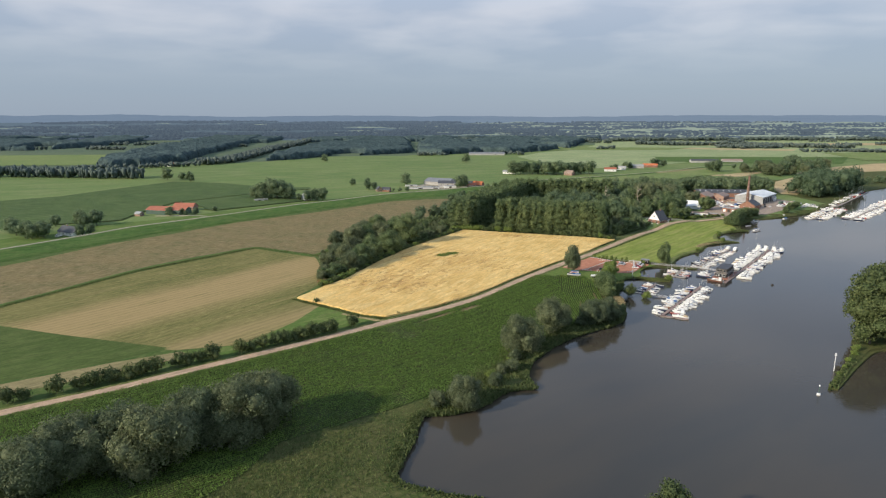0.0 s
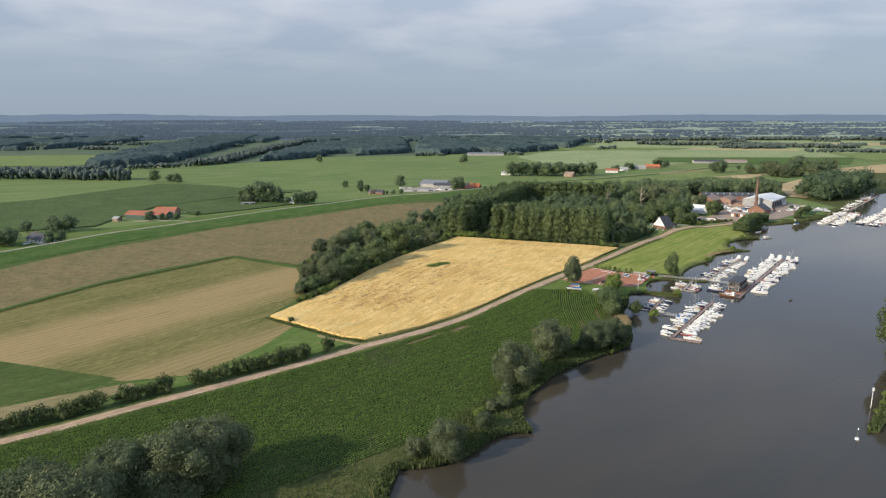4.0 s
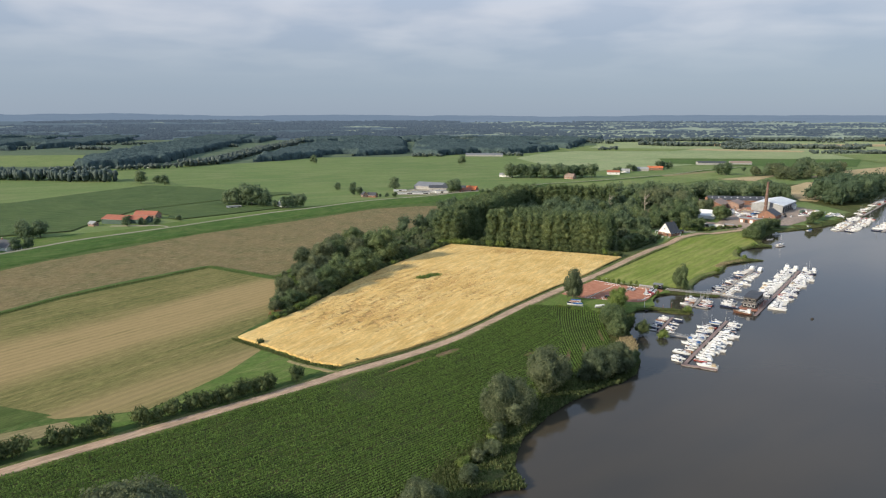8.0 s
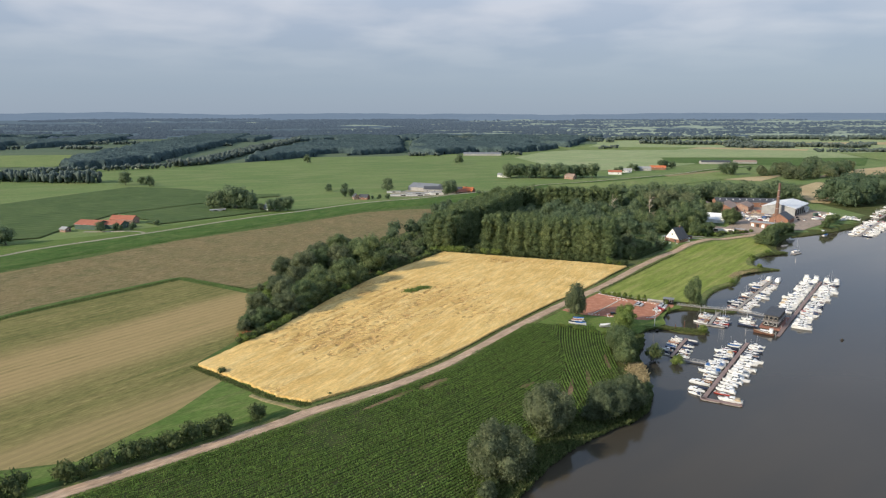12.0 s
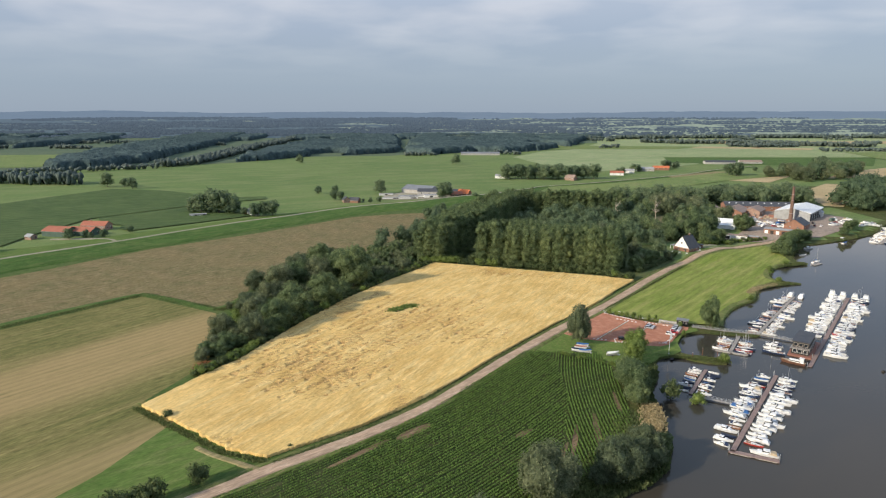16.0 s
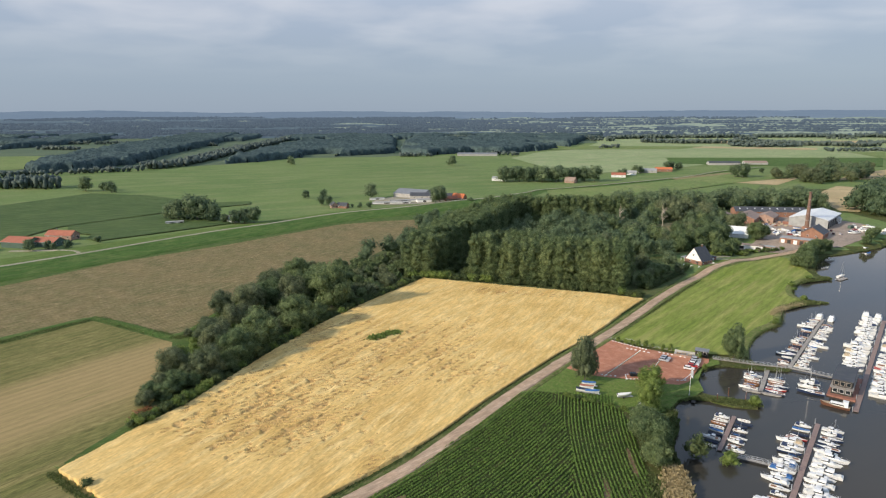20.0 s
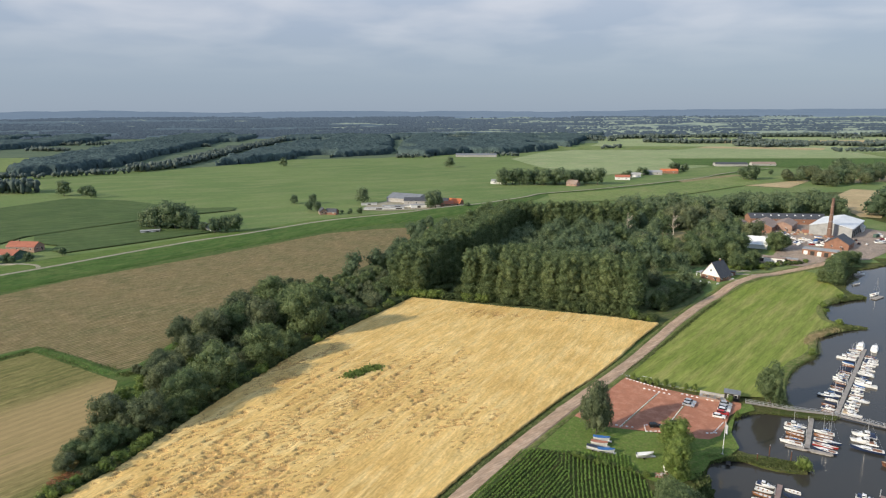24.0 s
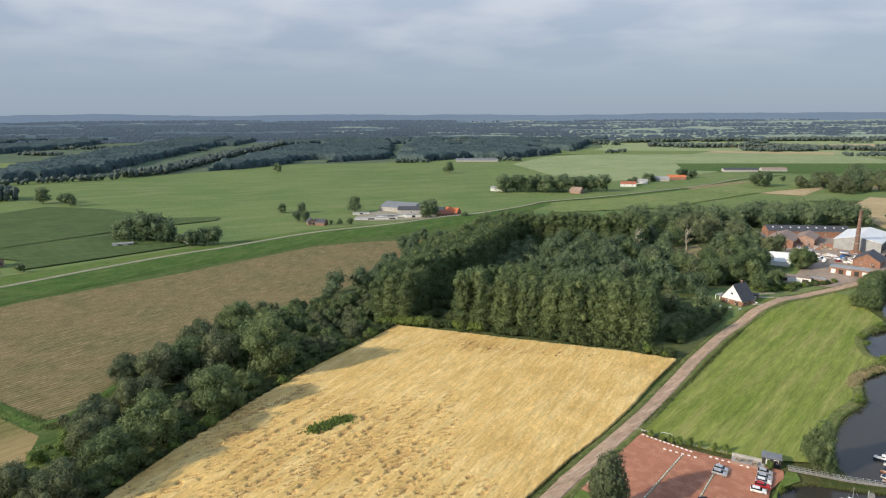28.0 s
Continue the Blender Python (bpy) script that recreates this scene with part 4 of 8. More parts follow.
def wheat():
    """Standing ripe wheat: a rough canopy, combed by wind, with rows of small flattened pockets."""
    step = 0.42
    xs = [q[0] for q in WHEAT_EDGE]
    ys = [q[1] for q in WHEAT_EDGE]
    nx, ny = int((max(xs) - min(xs)) / step) + 2, int((max(ys) - min(ys)) / step) + 2
    gx, gy = np.meshgrid(min(xs) + step * np.arange(nx), min(ys) + step * np.arange(ny), indexing="ij")
    box_in = inside([(-96, 400), (-96, 352), (-30, 312), (165, 530), (20, 596), (-30, 522)], gx, gy)
    flat = np.flatnonzero(box_in.ravel())
    px, py = gx.ravel()[flat], gy.ravel()[flat]
    ang = radians(60)
    c, sn = math.cos(ang), math.sin(ang)
    u, w = px * c + py * sn, -px * sn + py * c

    def spread(values, rest=0.0):
        full = np.full(nx * ny, rest)
        full[flat] = values
        return full.reshape(nx, ny)

    rag = spread([noise.noise((a * 0.35, b * 0.35, 1)) for a, b in zip(px, py)])
    mask = inside(WHEAT_EDGE, gx + rag * 0.7, gy + rag * 0.7)
    tilt = radians(24)
    u2, w2 = px * math.cos(tilt) + py * math.sin(tilt), -px * math.sin(tilt) + py * math.cos(tilt)
    pocket = np.array([noise.noise((a * 0.30, b * 1.25, 4)) + 0.35 * noise.noise((a * 1.0, b * 1.7, 14)) for a, b in zip(u2, w2)])
    lines = np.array([noise.noise((a * 0.05, b * 0.30, 21)) for a, b in zip(u, w)])
    broad = np.array([noise.noise((a * 0.02 + 7, b * 0.02, 9)) for a, b in zip(px, py)])
    ripple = np.array([noise.noise((a * 0.07, b * 1.0, 31)) for a, b in zip(u, w)])
    strip = np.clip(1.2 - np.abs((px + 12) * 0.90 - (py - 430) * 0.43 - 2) / 62, 0, 1) * np.clip((525 - py) / 60, 0, 1) * np.clip((py - 352) / 30, 0, 1)
    far = np.clip(1.0 - np.abs((px - 22) * 0.366 + (py - 583) * 0.931 + 13) / 11, 0, 1)
    amount = np.clip(strip * 0.78 + far * 0.8 + (broad - 0.08) * 1.0, 0, 1)
    lodged = np.clip((pocket + 0.6 * lines - 0.52 + 0.46 * amount) * 12.0, 0, 1) * np.clip(amount * 3, 0, 1)
    fine = np.random.default_rng(3).normal(0, 0.05, len(px))
    z = spread(1.05 - 0.62 * lodged + 0.13 * ripple + 0.05 * lines + fine)
    verts = np.stack([gx, gy, z], -1).reshape(-1, 3)
    ids = np.arange(nx * ny).reshape(nx, ny)
    ok = mask[:-1, :-1] & mask[1:, :-1] & mask[:-1, 1:] & mask[1:, 1:]
    f = np.stack([ids[:-1, :-1], ids[1:, :-1], ids[1:, 1:], ids[:-1, 1:]], -1)[ok]
    count = {}
    for q in f:
        for a, b in zip(q, np.roll(q, -1)):
            count[(a, b)] = 1
    rimfaces, extra, at = [], [], {}
    for (a, b) in list(count):
        if (b, a) not in count:
            for k in (a, b):
                if k not in at:
                    at[k] = len(verts) + len(extra)
                    extra.append((verts[k][0], verts[k][1], 0.0))
            rimfaces.append((a, at[a], at[b], b))
    verts = np.concatenate([verts, np.array(extra)])
    f = np.concatenate([f, np.array(rimfaces)])
    ob = quads_obj("wheat_field", verts, f, WHEAT)
    ob.data.materials.append(LODGED)
    down = spread(lodged).ravel() > 0.45
    slot = np.zeros(len(ob.data.polygons), np.int32)
    slot[:len(f) - len(rimfaces)] = down[f[:len(f) - len(rimfaces), 0]]
    ob.data.polygons.foreach_set("material_index", slot)
    return tagged(ob, "ripe golden wheat with wind-flattened streaks", "wheat field", kind="stuff")


wheat()


HEADLAND = [(72, 430), (84, 434), (97, 410), (98, 388), (93, 350), (78, 322), (62, 310), (66, 335), (74, 365), (76, 400)]


BARE = ((79, 343, 1.2, 13, 8), (70, 336, 1.0, 12, 16), (91.5, 364, 0.9, 9, 6), (64, 327, 1.0, 9, 24), (17, 342, 2.4, 8, 44), (1, 329, 1.2, 13, 46), (54, 341, 1.3, 4.5, 46))
for x, y, a, b, turn in BARE:
    c, s = math.cos(radians(turn)), math.sin(radians(turn))
    rim = [(0.9 * a * math.cos(k * 0.524) * (1 + 0.2 * math.sin(5 * k + x)), b * math.sin(k * 0.524)) for k in range(12)]
    tagged(sheet("bare_soil", [(x + p * c + q * s, y - p * s + q * c) for p, q in rim], BARESOIL, 0.10), "bare red-brown soil among the crop rows", "soil", kind="structure")


def row_crop():
    """Leafy green plants in drilled rows along the track; near the shore the rows follow the bank."""
    rng = np.random.default_rng(11)
    P = np.array(CROP_POLY, float)

    def drilled(turn, bend):
        c, s = math.cos(turn), math.sin(turn)
        u, w = P @ [c, s], P @ [-s, c]
        out = []
        for r in np.arange(w.min() - 36, w.max() + 6, 1.2):
            a = np.arange(max(u.min(), -110), u.max(), 0.34) + rng.uniform(0, 0.4)
            a = a + rng.normal(0, 0.10, len(a))
            a = a[rng.random(len(a)) < rng.choice((1.0, 1.0, 0.9, 0.72))]
            b = r + rng.normal(0, 0.07, len(a)) + bend(a) + rng.normal(0, 0.06)
            out.append(np.stack([a * c - b * s, a * s + b * c], 1))
        return np.concatenate(out)

    main = drilled(radians(42), lambda a: np.where(a < 215, 0.0004, 0.0012) * (a - 215) ** 2)
    side = drilled(radians(82), lambda a: 7.0 * np.cos((a - 390) * 0.022))
    main = main[inside(CROP_POLY, main[:, 0], main[:, 1]) & ~inside(HEADLAND, main[:, 0], main[:, 1])]
    side = side[inside(HEADLAND, side[:, 0], side[:, 1])]
    pts = np.concatenate([main, side])
    bare = np.array([noise.noise((x * 0.03, y * 0.03, 2)) + 0.6 * noise.noise((x * 0.10, y * 0.10, 6)) for x, y in pts])
    for x, y, a, b, turn in BARE:
        c, s = math.cos(radians(turn)), math.sin(radians(turn))
        dx, dy = pts[:, 0] - x, pts[:, 1] - y
        bare = bare + 0.95 * np.exp(-((dx * c - dy * s) / a) ** 2 - ((dx * s + dy * c) / b) ** 2)
    keep = (bare < 0.74 + rng.uniform(-0.3, 0.4, len(pts))) & ((pts[:, 1] > 195) | (pts[:, 0] > -150))
    pts, bare = pts[keep], bare[keep]
    size = 0.62 * np.clip(1.05 - 0.5 * np.maximum(bare, 0), 0.5, 1.1)
    V, F, base = [], [], 0
    for k in range(7):
        q = np.column_stack([pts + rng.normal(0, 0.10, pts.shape), 0.12 + size * rng.uniform(0.25, 1.0, len(pts))])
        nrm = np.column_stack([rng.normal(0, 0.35, (len(pts), 2)), np.full(len(pts), 0.9)])
        v, f = leaf_quads(rng, q, nrm, size[:, None] * 0.58, 0.25)
        V.append(v), F.append(f + base)
        base += len(v)
    ob = quads_obj("row_crop", np.concatenate(V), np.concatenate(F), CROP)
    return tagged(ob, "dense dark green leafy crop in drilled rows", "crop", kind="stuff")


row_crop()

# ---------- plant kinds ----------
def kinds():
    SRC["willow"] = [plant("willow_tree", 10 + k, boughs(10 + k, 15.5, 13.5, 22), 0.95, 0.40, WILLOW, limbs(k, 9, 7, 0.45, 0.12, 7), "broad grey-green willow tree on the river bank", "tree", 1.0, "willow trees") for k in range(3)]
    SRC["oak"] = [plant("broadleaf_tree", 30 + k, boughs(30 + k, 12.5, 13, 17), 0.95, 0.46, OAK, limbs(k + 5, 10, 5, 0.34, 0.2, 6), "full dark green broadleaf tree", "tree", 0.9, "broadleaf trees") for k in range(4)]
    SRC["lime"] = [plant("light_green_tree", 50 + k, boughs(50 + k, 9.5, 12, 14, 0.1), 0.85, 0.42, LIME, limbs(k + 8, 9, 4.5, 0.3, 0.2, 6), "light green broadleaf tree", "tree", 0.9, "light green trees", gaps=0.14) for k in range(2)]
    SRC["silver"] = [plant("silver_tree", 60 + k, boughs(60 + k, 11.5, 11, 16), 0.9, 0.42, WILLOW, limbs(k + 14, 8, 5, 0.34, 0.2, 6), "rounded silvery green willow in the belt", "tree", 0.9, "silver trees") for k in range(3)]
    SRC["poplar"] = [plant("poplar_tree", 70 + k, column(70 + k, 9.2, 29.5), 1.15, 0.80, POPLAR, limbs(k + 20, 27, 3, 0.34, 0.15, 5), "tall dark green poplar in a plantation", "tree", 1.0, "plantation poplars", 1.35, 0.24) for k in range(5)]
    SRC["bush"] = [plant("bush", 90 + k, boughs(90 + k, 5.2, 3.4, 5), 0.6, 0.36, BUSH, limbs(k + 30, 2.2, 2, 0.1, 0.2, 4), "dense dark green bush", "bush", 0.8, "bushes") for k in range(3)]
    SRC["lightbush"] = [plant("light_bush", 100 + k, boughs(100 + k, 5.7, 4, 5), 0.65, 0.38, LIME, limbs(k + 34, 2.4, 2, 0.1, 0.2, 4), "fresh green bush at the wood's edge", "bush", 0.8, "edge bushes") for k in range(2)]
    SRC["far"] = [plant("far_tree", 110 + k, boughs(110 + k, 12.5, 13.5, 9, 0.06), 1.5, 0.85, DEEP, limbs(k + 40, 9, 5, 0.4, 0.2, 3), "dark round farmland tree", "tree", 0.8, "farmland trees") for k in range(3)]
    SRC["wood"] = [plant("woodland_tree", 140 + k, boughs(140 + k, 12, 13, 6), 1.25, 0.72, (OAK, DEEP, WILLOW, WILLOW)[k], limbs(k + 60, 9, 5, 0.3, 0.2, 2), "dark green tree in a dense wood", "tree", 0.8, "woodland trees") for k in range(4)]
    SRC["tall"] = [plant("tall_tree", 120 + k, boughs(120 + k, 15.5, 24, 20, 0.08), 1.2, 0.62, BUSH, limbs(k + 50, 19, 6, 0.45, 0.2, 6), "tall dark tree on the far bank", "tree", 0.9, "tall trees") for k in range(2)]


kinds()
R = random.Random(5)

# willows in front, on the rough bank
for x, y, s in ((-108, 172, 0.95), (-97, 181, 1.0), (-85, 176, 1.05), (-79, 192, 0.92), (-66, 197, 1.08), (-60, 206, 0.95), (-114, 160, 0.9)):
    put("willow", x, y + 3, s * 1.42, rng=R)
# trees at the water's edge
for x, y, s, tall in ((9, 222, 0.72, 1.1), (37, 279, 0.96, 1.12), (55, 303, 0.92, 1.15), (78, 314, 0.80, 1.0), (88, 322, 0.80, 0.95)):
    put("willow", x, y, s * 1.12, rng=R, tall=tall)
for x, y, s in ((90, 331, 0.62), (72, 312, 0.5), (-1, 222, 0.55), (22, 240, 0.5), (30, 255, 0.45), (45, 285, 0.45), (84, 327, 0.6)):
    put("silver", x, y, s, rng=R)
for x, y, s in ((99.5, 371, 1.0), (100, 381, 0.85), (98.5, 362, 0.72), (97, 330, 0.45)):
    put("oak", x, y, s, rng=R)
for k in range(24):
    q = Vector((20, 243)).lerp(Vector((46, 291)), k / 11) if k < 12 else Vector((46, 291)).lerp(Vector((94, 333)), (k - 12) / 11)
    put(("bush", "lightbush", "silver")[k % 3], q.x + R.uniform(-3, 2), q.y + R.uniform(-1, 4), R.uniform(0.3, 0.55) if k % 3 == 2 else R.uniform(0.5, 0.9), rng=R)
for x, y, s, tall in ((114, 415, 1.0, 0.85), (110.5, 403.5, 0.85, 1.0), (107.5, 397, 0.8, 1.15)):
    put("lime", x, y, s, rng=R, tall=tall)
for x, y in ((116, 467), (119, 465), (121.5, 463.5), (124, 462), (127, 461), (130, 460), (134, 458), (137, 457), (146, 447), (143, 434.5)):
    put("lightbush", x, y, R.uniform(0.28, 0.42), rng=R, tall=2.0)
for k in range(34):
    q = Vector((236, 630)).lerp(Vector((296, 660)), R.random()) + Vector((-0.45, 0.9)) * R.uniform(1, 15)
    put("lightbush" if k % 3 == 0 else "bush", q.x, q.y, R.uniform(0.5, 0.95), rng=R)
put("silver", 90.5, 424.5, 0.84, rng=R, tall=1.9)
put("oak", 160.5, 445.5, 0.75, rng=R, tall=1.6)
put("bush", 113, 368.5, 1.6, rng=R, z=-1.2, tall=1.25)
put("lightbush", 122, 364.5, 1.0, rng=R, z=-1.2)
put("lightbush", 148.5, 402.5, 0.8, rng=R, tall=1.25, z=-0.6)
put("tall", 57.5, 148, 0.66, rng=R)
for x, y, s in ((200, 285, 1.32), (206, 293, 1.45), (216, 302, 1.4), (226, 311, 1.45), (240, 320, 1.4), (255, 330, 1.4), (214, 291, 1.3), (230, 300, 1.35), (250, 312, 1.35), (274, 338, 1.4), (268, 320, 1.3)):
    put("tall", x, y, s, rng=R)
for x, y, s in ((158, 243, 0.25), (164, 250, 0.35), (171, 257, 0.4), (177, 264, 0.5), (184, 271, 0.6), (189, 277, 0.7)):
    put("lightbush", x, y, s, rng=R)

# hedge along the track
hedge = [(-157, 222), (-153, 225), (-144, 231), (-138, 235), (-134, 238), (-130, 241), (-127, 243), (-124, 245), (-121, 247), (-118, 249), (-115, 251), (-108, 257), (-105, 259), (-101, 262), (-97, 265), (-86, 272), (-82, 275), (-78, 279), (-74, 282), (-70, 285), (-66, 288), (-62, 291), (-58, 294), (-54, 297), (-50, 301), (-42, 309)]
for x, y in hedge:
    put("bush", x - 2.4 + R.uniform(-0.6, 0.6), y + 3.0 + R.uniform(-0.6, 0.6), R.uniform(1.1, 1.55), rng=R, tall=R.uniform(1.1, 1.35))
put("bush", -70, 353, 0.75, rng=R)
put("bush", -22, 332, 0.4, rng=R)


def dead_tree(x, y):
    e = empty("dead_tree", x, y, ground_z(x, y))
    part("trunk", limbs(77, 24, 6, 0.5, 0.35, 14), PALEBARK, e)
    tagged(e, "bare pale dead tree standing in the wood", "tree")


dead_tree(196, 748)
dead_tree(232, 742)

# belt of trees between wheat and stubble
BELT = [(-76, 397), (-80, 413), (-89, 466), (-88, 523), (-78, 575), (-58, 604), (-29, 617), (-3, 639), (20, 592), (4, 563), (-14, 533), (-33, 497), (-46, 463), (-64, 410)]
EDGE = [(-72, 387), (-61, 405), (-42, 460), (-29, 492), (-10, 528), (8, 558), (22, 583)]


def from_edge(x, y):
    """How far a point lies behind the wheat's edge."""
    best = 1e9
    for (x0, y0), (x1, y1) in zip(EDGE, EDGE[1:]):
        s = min(1, max(0, ((x - x0) * (x1 - x0) + (y - y0) * (y1 - y0)) / ((x1 - x0) ** 2 + (y1 - y0) ** 2)))
        best = min(best, math.hypot(x - x0 - s * (x1 - x0), y - y0 - s * (y1 - y0)))
    return best


BELT_TREES = (
    ("silver", -77, 432, 1.1, 1.0), ("silver", -62, 430, 1.2, 1.0), ("oak", -70, 417, 0.8, 0.8), ("oak", -55, 446, 1.2, 0.95), ("oak", -50, 463, 1.45, 0.95), ("silver", -77, 477, 1.05, 0.85),
    ("oak", -38, 488, 1.35, 1.0), ("silver", -68, 509, 1.5, 1.05), ("oak", -60, 520, 1.3, 1.0), ("silver", -48, 521, 1.5, 1.1), ("oak", -27, 522, 1.6, 1.2), ("oak", -36, 532, 1.4, 1.1),
    ("silver", -66, 545, 1.4, 1.0), ("oak", -56, 574, 1.3, 0.95), ("oak", -40, 566, 1.2, 0.9), ("silver", -66, 494, 1.1, 0.9),
)
for kind, x, y, size, tall in BELT_TREES:
    put(kind, x, y, size, rng=R, tall=tall)
for j in range(32):
    for k in range(16):
        x, y = -95 + 8.2 * k + 4.1 * (j % 2) + R.uniform(-2.2, 2.2), 396 + 8.0 * j + R.uniform(-2.2, 2.2)
        d = from_edge(x, y)
        if not inside(BELT, [x], [y])[0] or d < 3 or any(math.hypot(x - q[1], y - q[2]) < 4.5 * q[3] for q in BELT_TREES):
            continue
        if y > 552:
            put("silver" if R.random() < 0.4 else "oak", x, y, R.uniform(0.42, 0.66), rng=R)
        elif d < 26:
            put("silver" if R.random() < 0.5 else "oak", x, y, R.uniform(0.45, 0.75), rng=R, tall=R.uniform(0.8, 1.0))
        else:
            put("silver" if R.random() < 0.3 else "lightbush", x, y, R.uniform(0.38, 0.5) if R.random() < 0.3 else R.uniform(0.75, 1.2), rng=R)
for k in range(64):
    s = k / 63 * (len(EDGE) - 1.001)
    q = Vector(EDGE[int(s)]).lerp(Vector(EDGE[int(s) + 1]), s % 1)
    put("lightbush" if R.random() < 0.4 else "bush", q.x - R.uniform(0.4, 3.0), q.y + R.uniform(0.2, 1.6), R.uniform(0.6, 1.1), rng=R)



def joined_wood(words, spots):
    """Trees of a closed wood, grown into one canopy."""
    V, F, base = [], [], 0
    for x, y, size in spots:
        me = R.choice(CANOPY_SRC)
        v, f = me
        a = R.uniform(0, 6.28)
        c, s = math.cos(a) * size, math.sin(a) * size
        V.append(np.stack([v[:, 0] * c - v[:, 1] * s + x, v[:, 0] * s + v[:, 1] * c + y, v[:, 2] * size + ground_z(x, y)], 1))
        F.append(f + base)
        base += len(v)
    return tagged(quads_obj("dense_wood", np.concatenate(V), np.concatenate(F), DEEP), words, "woodland", kind="stuff")


CANOPY_SRC = [leafy_crown(160 + k, boughs(160 + k, 12, 13, 5), 1.5, 0.85, 0.75) for k in range(5)]

# low growth behind the belt
WEST = [(-29, 620), (-3, 636), (22, 590), (40, 600), (80, 780), (28, 808), (6, 740), (-4, 690)]
spots = []
for k in range(230):
    x, y = R.uniform(-100, 82), R.uniform(585, 810)
    if inside(WEST, [x], [y])[0]:
        spots.append((x, y, R.uniform(0.6, 0.95) * (1.15 if y > 640 else 1)))
joined_wood("low dark wood beside the plantation", spots)

# poplar plantation
front0, front1 = Vector((57, 579)), Vector((152, 548))
along = (front1 - front0).normalized()
deep = Vector((-along.y, along.x))
for row in range(4):
    for k in range(17):
        q = front0 + along * (k * 5.6 + R.uniform(-1.8, 1.8)) + deep * (3 + row * 7.5 + R.uniform(-2.4, 1.6))
        put("poplar", q.x, q.y, R.uniform(0.86, 1.04), rng=R, tall=R.uniform(0.92, 1.08))
arm0, arm1 = Vector((18, 592)), Vector((88, 775))
across = Vector((-(arm1 - arm0).y, (arm1 - arm0).x)).normalized()
for row in range(4):
    for k in range(33):
        if row == 3 and k < 12:
            continue
        q = arm0.lerp(arm1, k / 32) - across * (row * 7.2 - 6 + R.uniform(-1, 1))
        put("poplar", q.x, q.y, R.uniform(0.9, 1.06), rng=R, tall=R.uniform(0.88, 1.0) * (0.88 + 0.024 * min(k, 5)))
for k in range(20):
    for row in range(2):
        q = Vector((96, 780)).lerp(Vector((205, 770)), k / 19)
        put("poplar", q.x + R.uniform(-2, 2), q.y + row * 8 + R.uniform(-2, 2), R.uniform(0.95, 1.1), rng=R, tall=0.92)
spots = []
for k in range(150):
    x, y = R.uniform(60, 135), R.uniform(620, 770)
    if inside([(66, 622), (130, 615), (132, 770), (105, 770)], [x], [y])[0]:
        spots.append((x, y, R.uniform(0.6, 1.0)))
joined_wood("dark undergrowth inside the plantation", spots)
spots = []
for k in range(80):
    x, y = R.uniform(70, 215), R.uniform(615, 770)
    if inside([(120, 625), (170, 590), (215, 640), (215, 765), (130, 765)], [x], [y])[0]:
        spots.append((x, y, R.uniform(0.95, 1.5)))
joined_wood("dense mixed wood behind the plantation", spots)
for k in range(64):
    s = k / 63
    q = Vector((24, 585)).lerp(Vector((85, 565)), s * 2) if s < 0.5 else Vector((85, 565)).lerp(Vector((149, 537)), s * 2 - 1)
    put("lightbush" if R.random() < 0.15 else "bush", q.x + R.uniform(-1, 1), q.y + R.uniform(0.5, 5.5), R.uniform(0.7, 1.3), rng=R)
for k in range(34):
    x, y = R.uniform(28, 64), R.uniform(588, 640)
    if x > 30 + (y - 588) * 0.3 and x < 56 + (y - 588) * 0.2:
        put("bush", x, y, R.uniform(0.8, 1.4), rng=R)
for k in range(9):
    q = Vector((16, 586)).lerp(Vector((40, 584)), k / 8)
    put("lightbush", q.x, q.y, R.uniform(0.9, 1.3), rng=R)

# mixed wood between the plantation and the brickyard
for k in range(150):
    x, y = R.uniform(150, 300), R.uniform(560, 850)
    if (x - 150) * 0.80 + 552 > y or (192 < x < 250 and y < 640) or (x > 258 and y < 724 and y < 1.2 * x + 400) or (x > 245 and y < 672):
        continue
    if 222 < x < 250 and 690 < y < 765 or 205 < x < 225 and 690 < y < 712:
        continue
    put("wood", x, y, R.uniform(0.95, 1.55) * (0.6 if x < 200 and y < 640 else 1.0), rng=R)
for x, y, s in ((158, 560, 0.8), (166, 572, 0.8), (174, 582, 0.75), (183, 594, 0.5), (238, 640, 0.8), (250, 650, 0.8), (258, 658, 0.8), (246, 660, 0.9)):
    put("oak", x, y, s, rng=R)
for k in range(18):
    q = Vector((160, 552)).lerp(Vector((200, 596)), k / 17)
    put("bush", q.x - 1, q.y + 3, R.uniform(0.6, 1.0), rng=R)
for k in range(14):
    q = Vector((236, 636)).lerp(Vector((296, 660)), k / 13)
    put("lightbush" if k % 3 else "bush", q.x + R.uniform(-2, 2), q.y + R.uniform(1, 6), R.uniform(0.6, 1.0), rng=R)
for x, y, s in ((232, 664, 1.3), (243, 672, 1.5), (254, 680, 1.4), (236, 682, 1.3), (222, 668, 1.2), (226, 684, 1.4), (248, 690, 1.4), (262, 688, 1.2), (214, 656, 1.2), (205, 668, 1.3)):
    put("oak", x, y, s, rng=R)
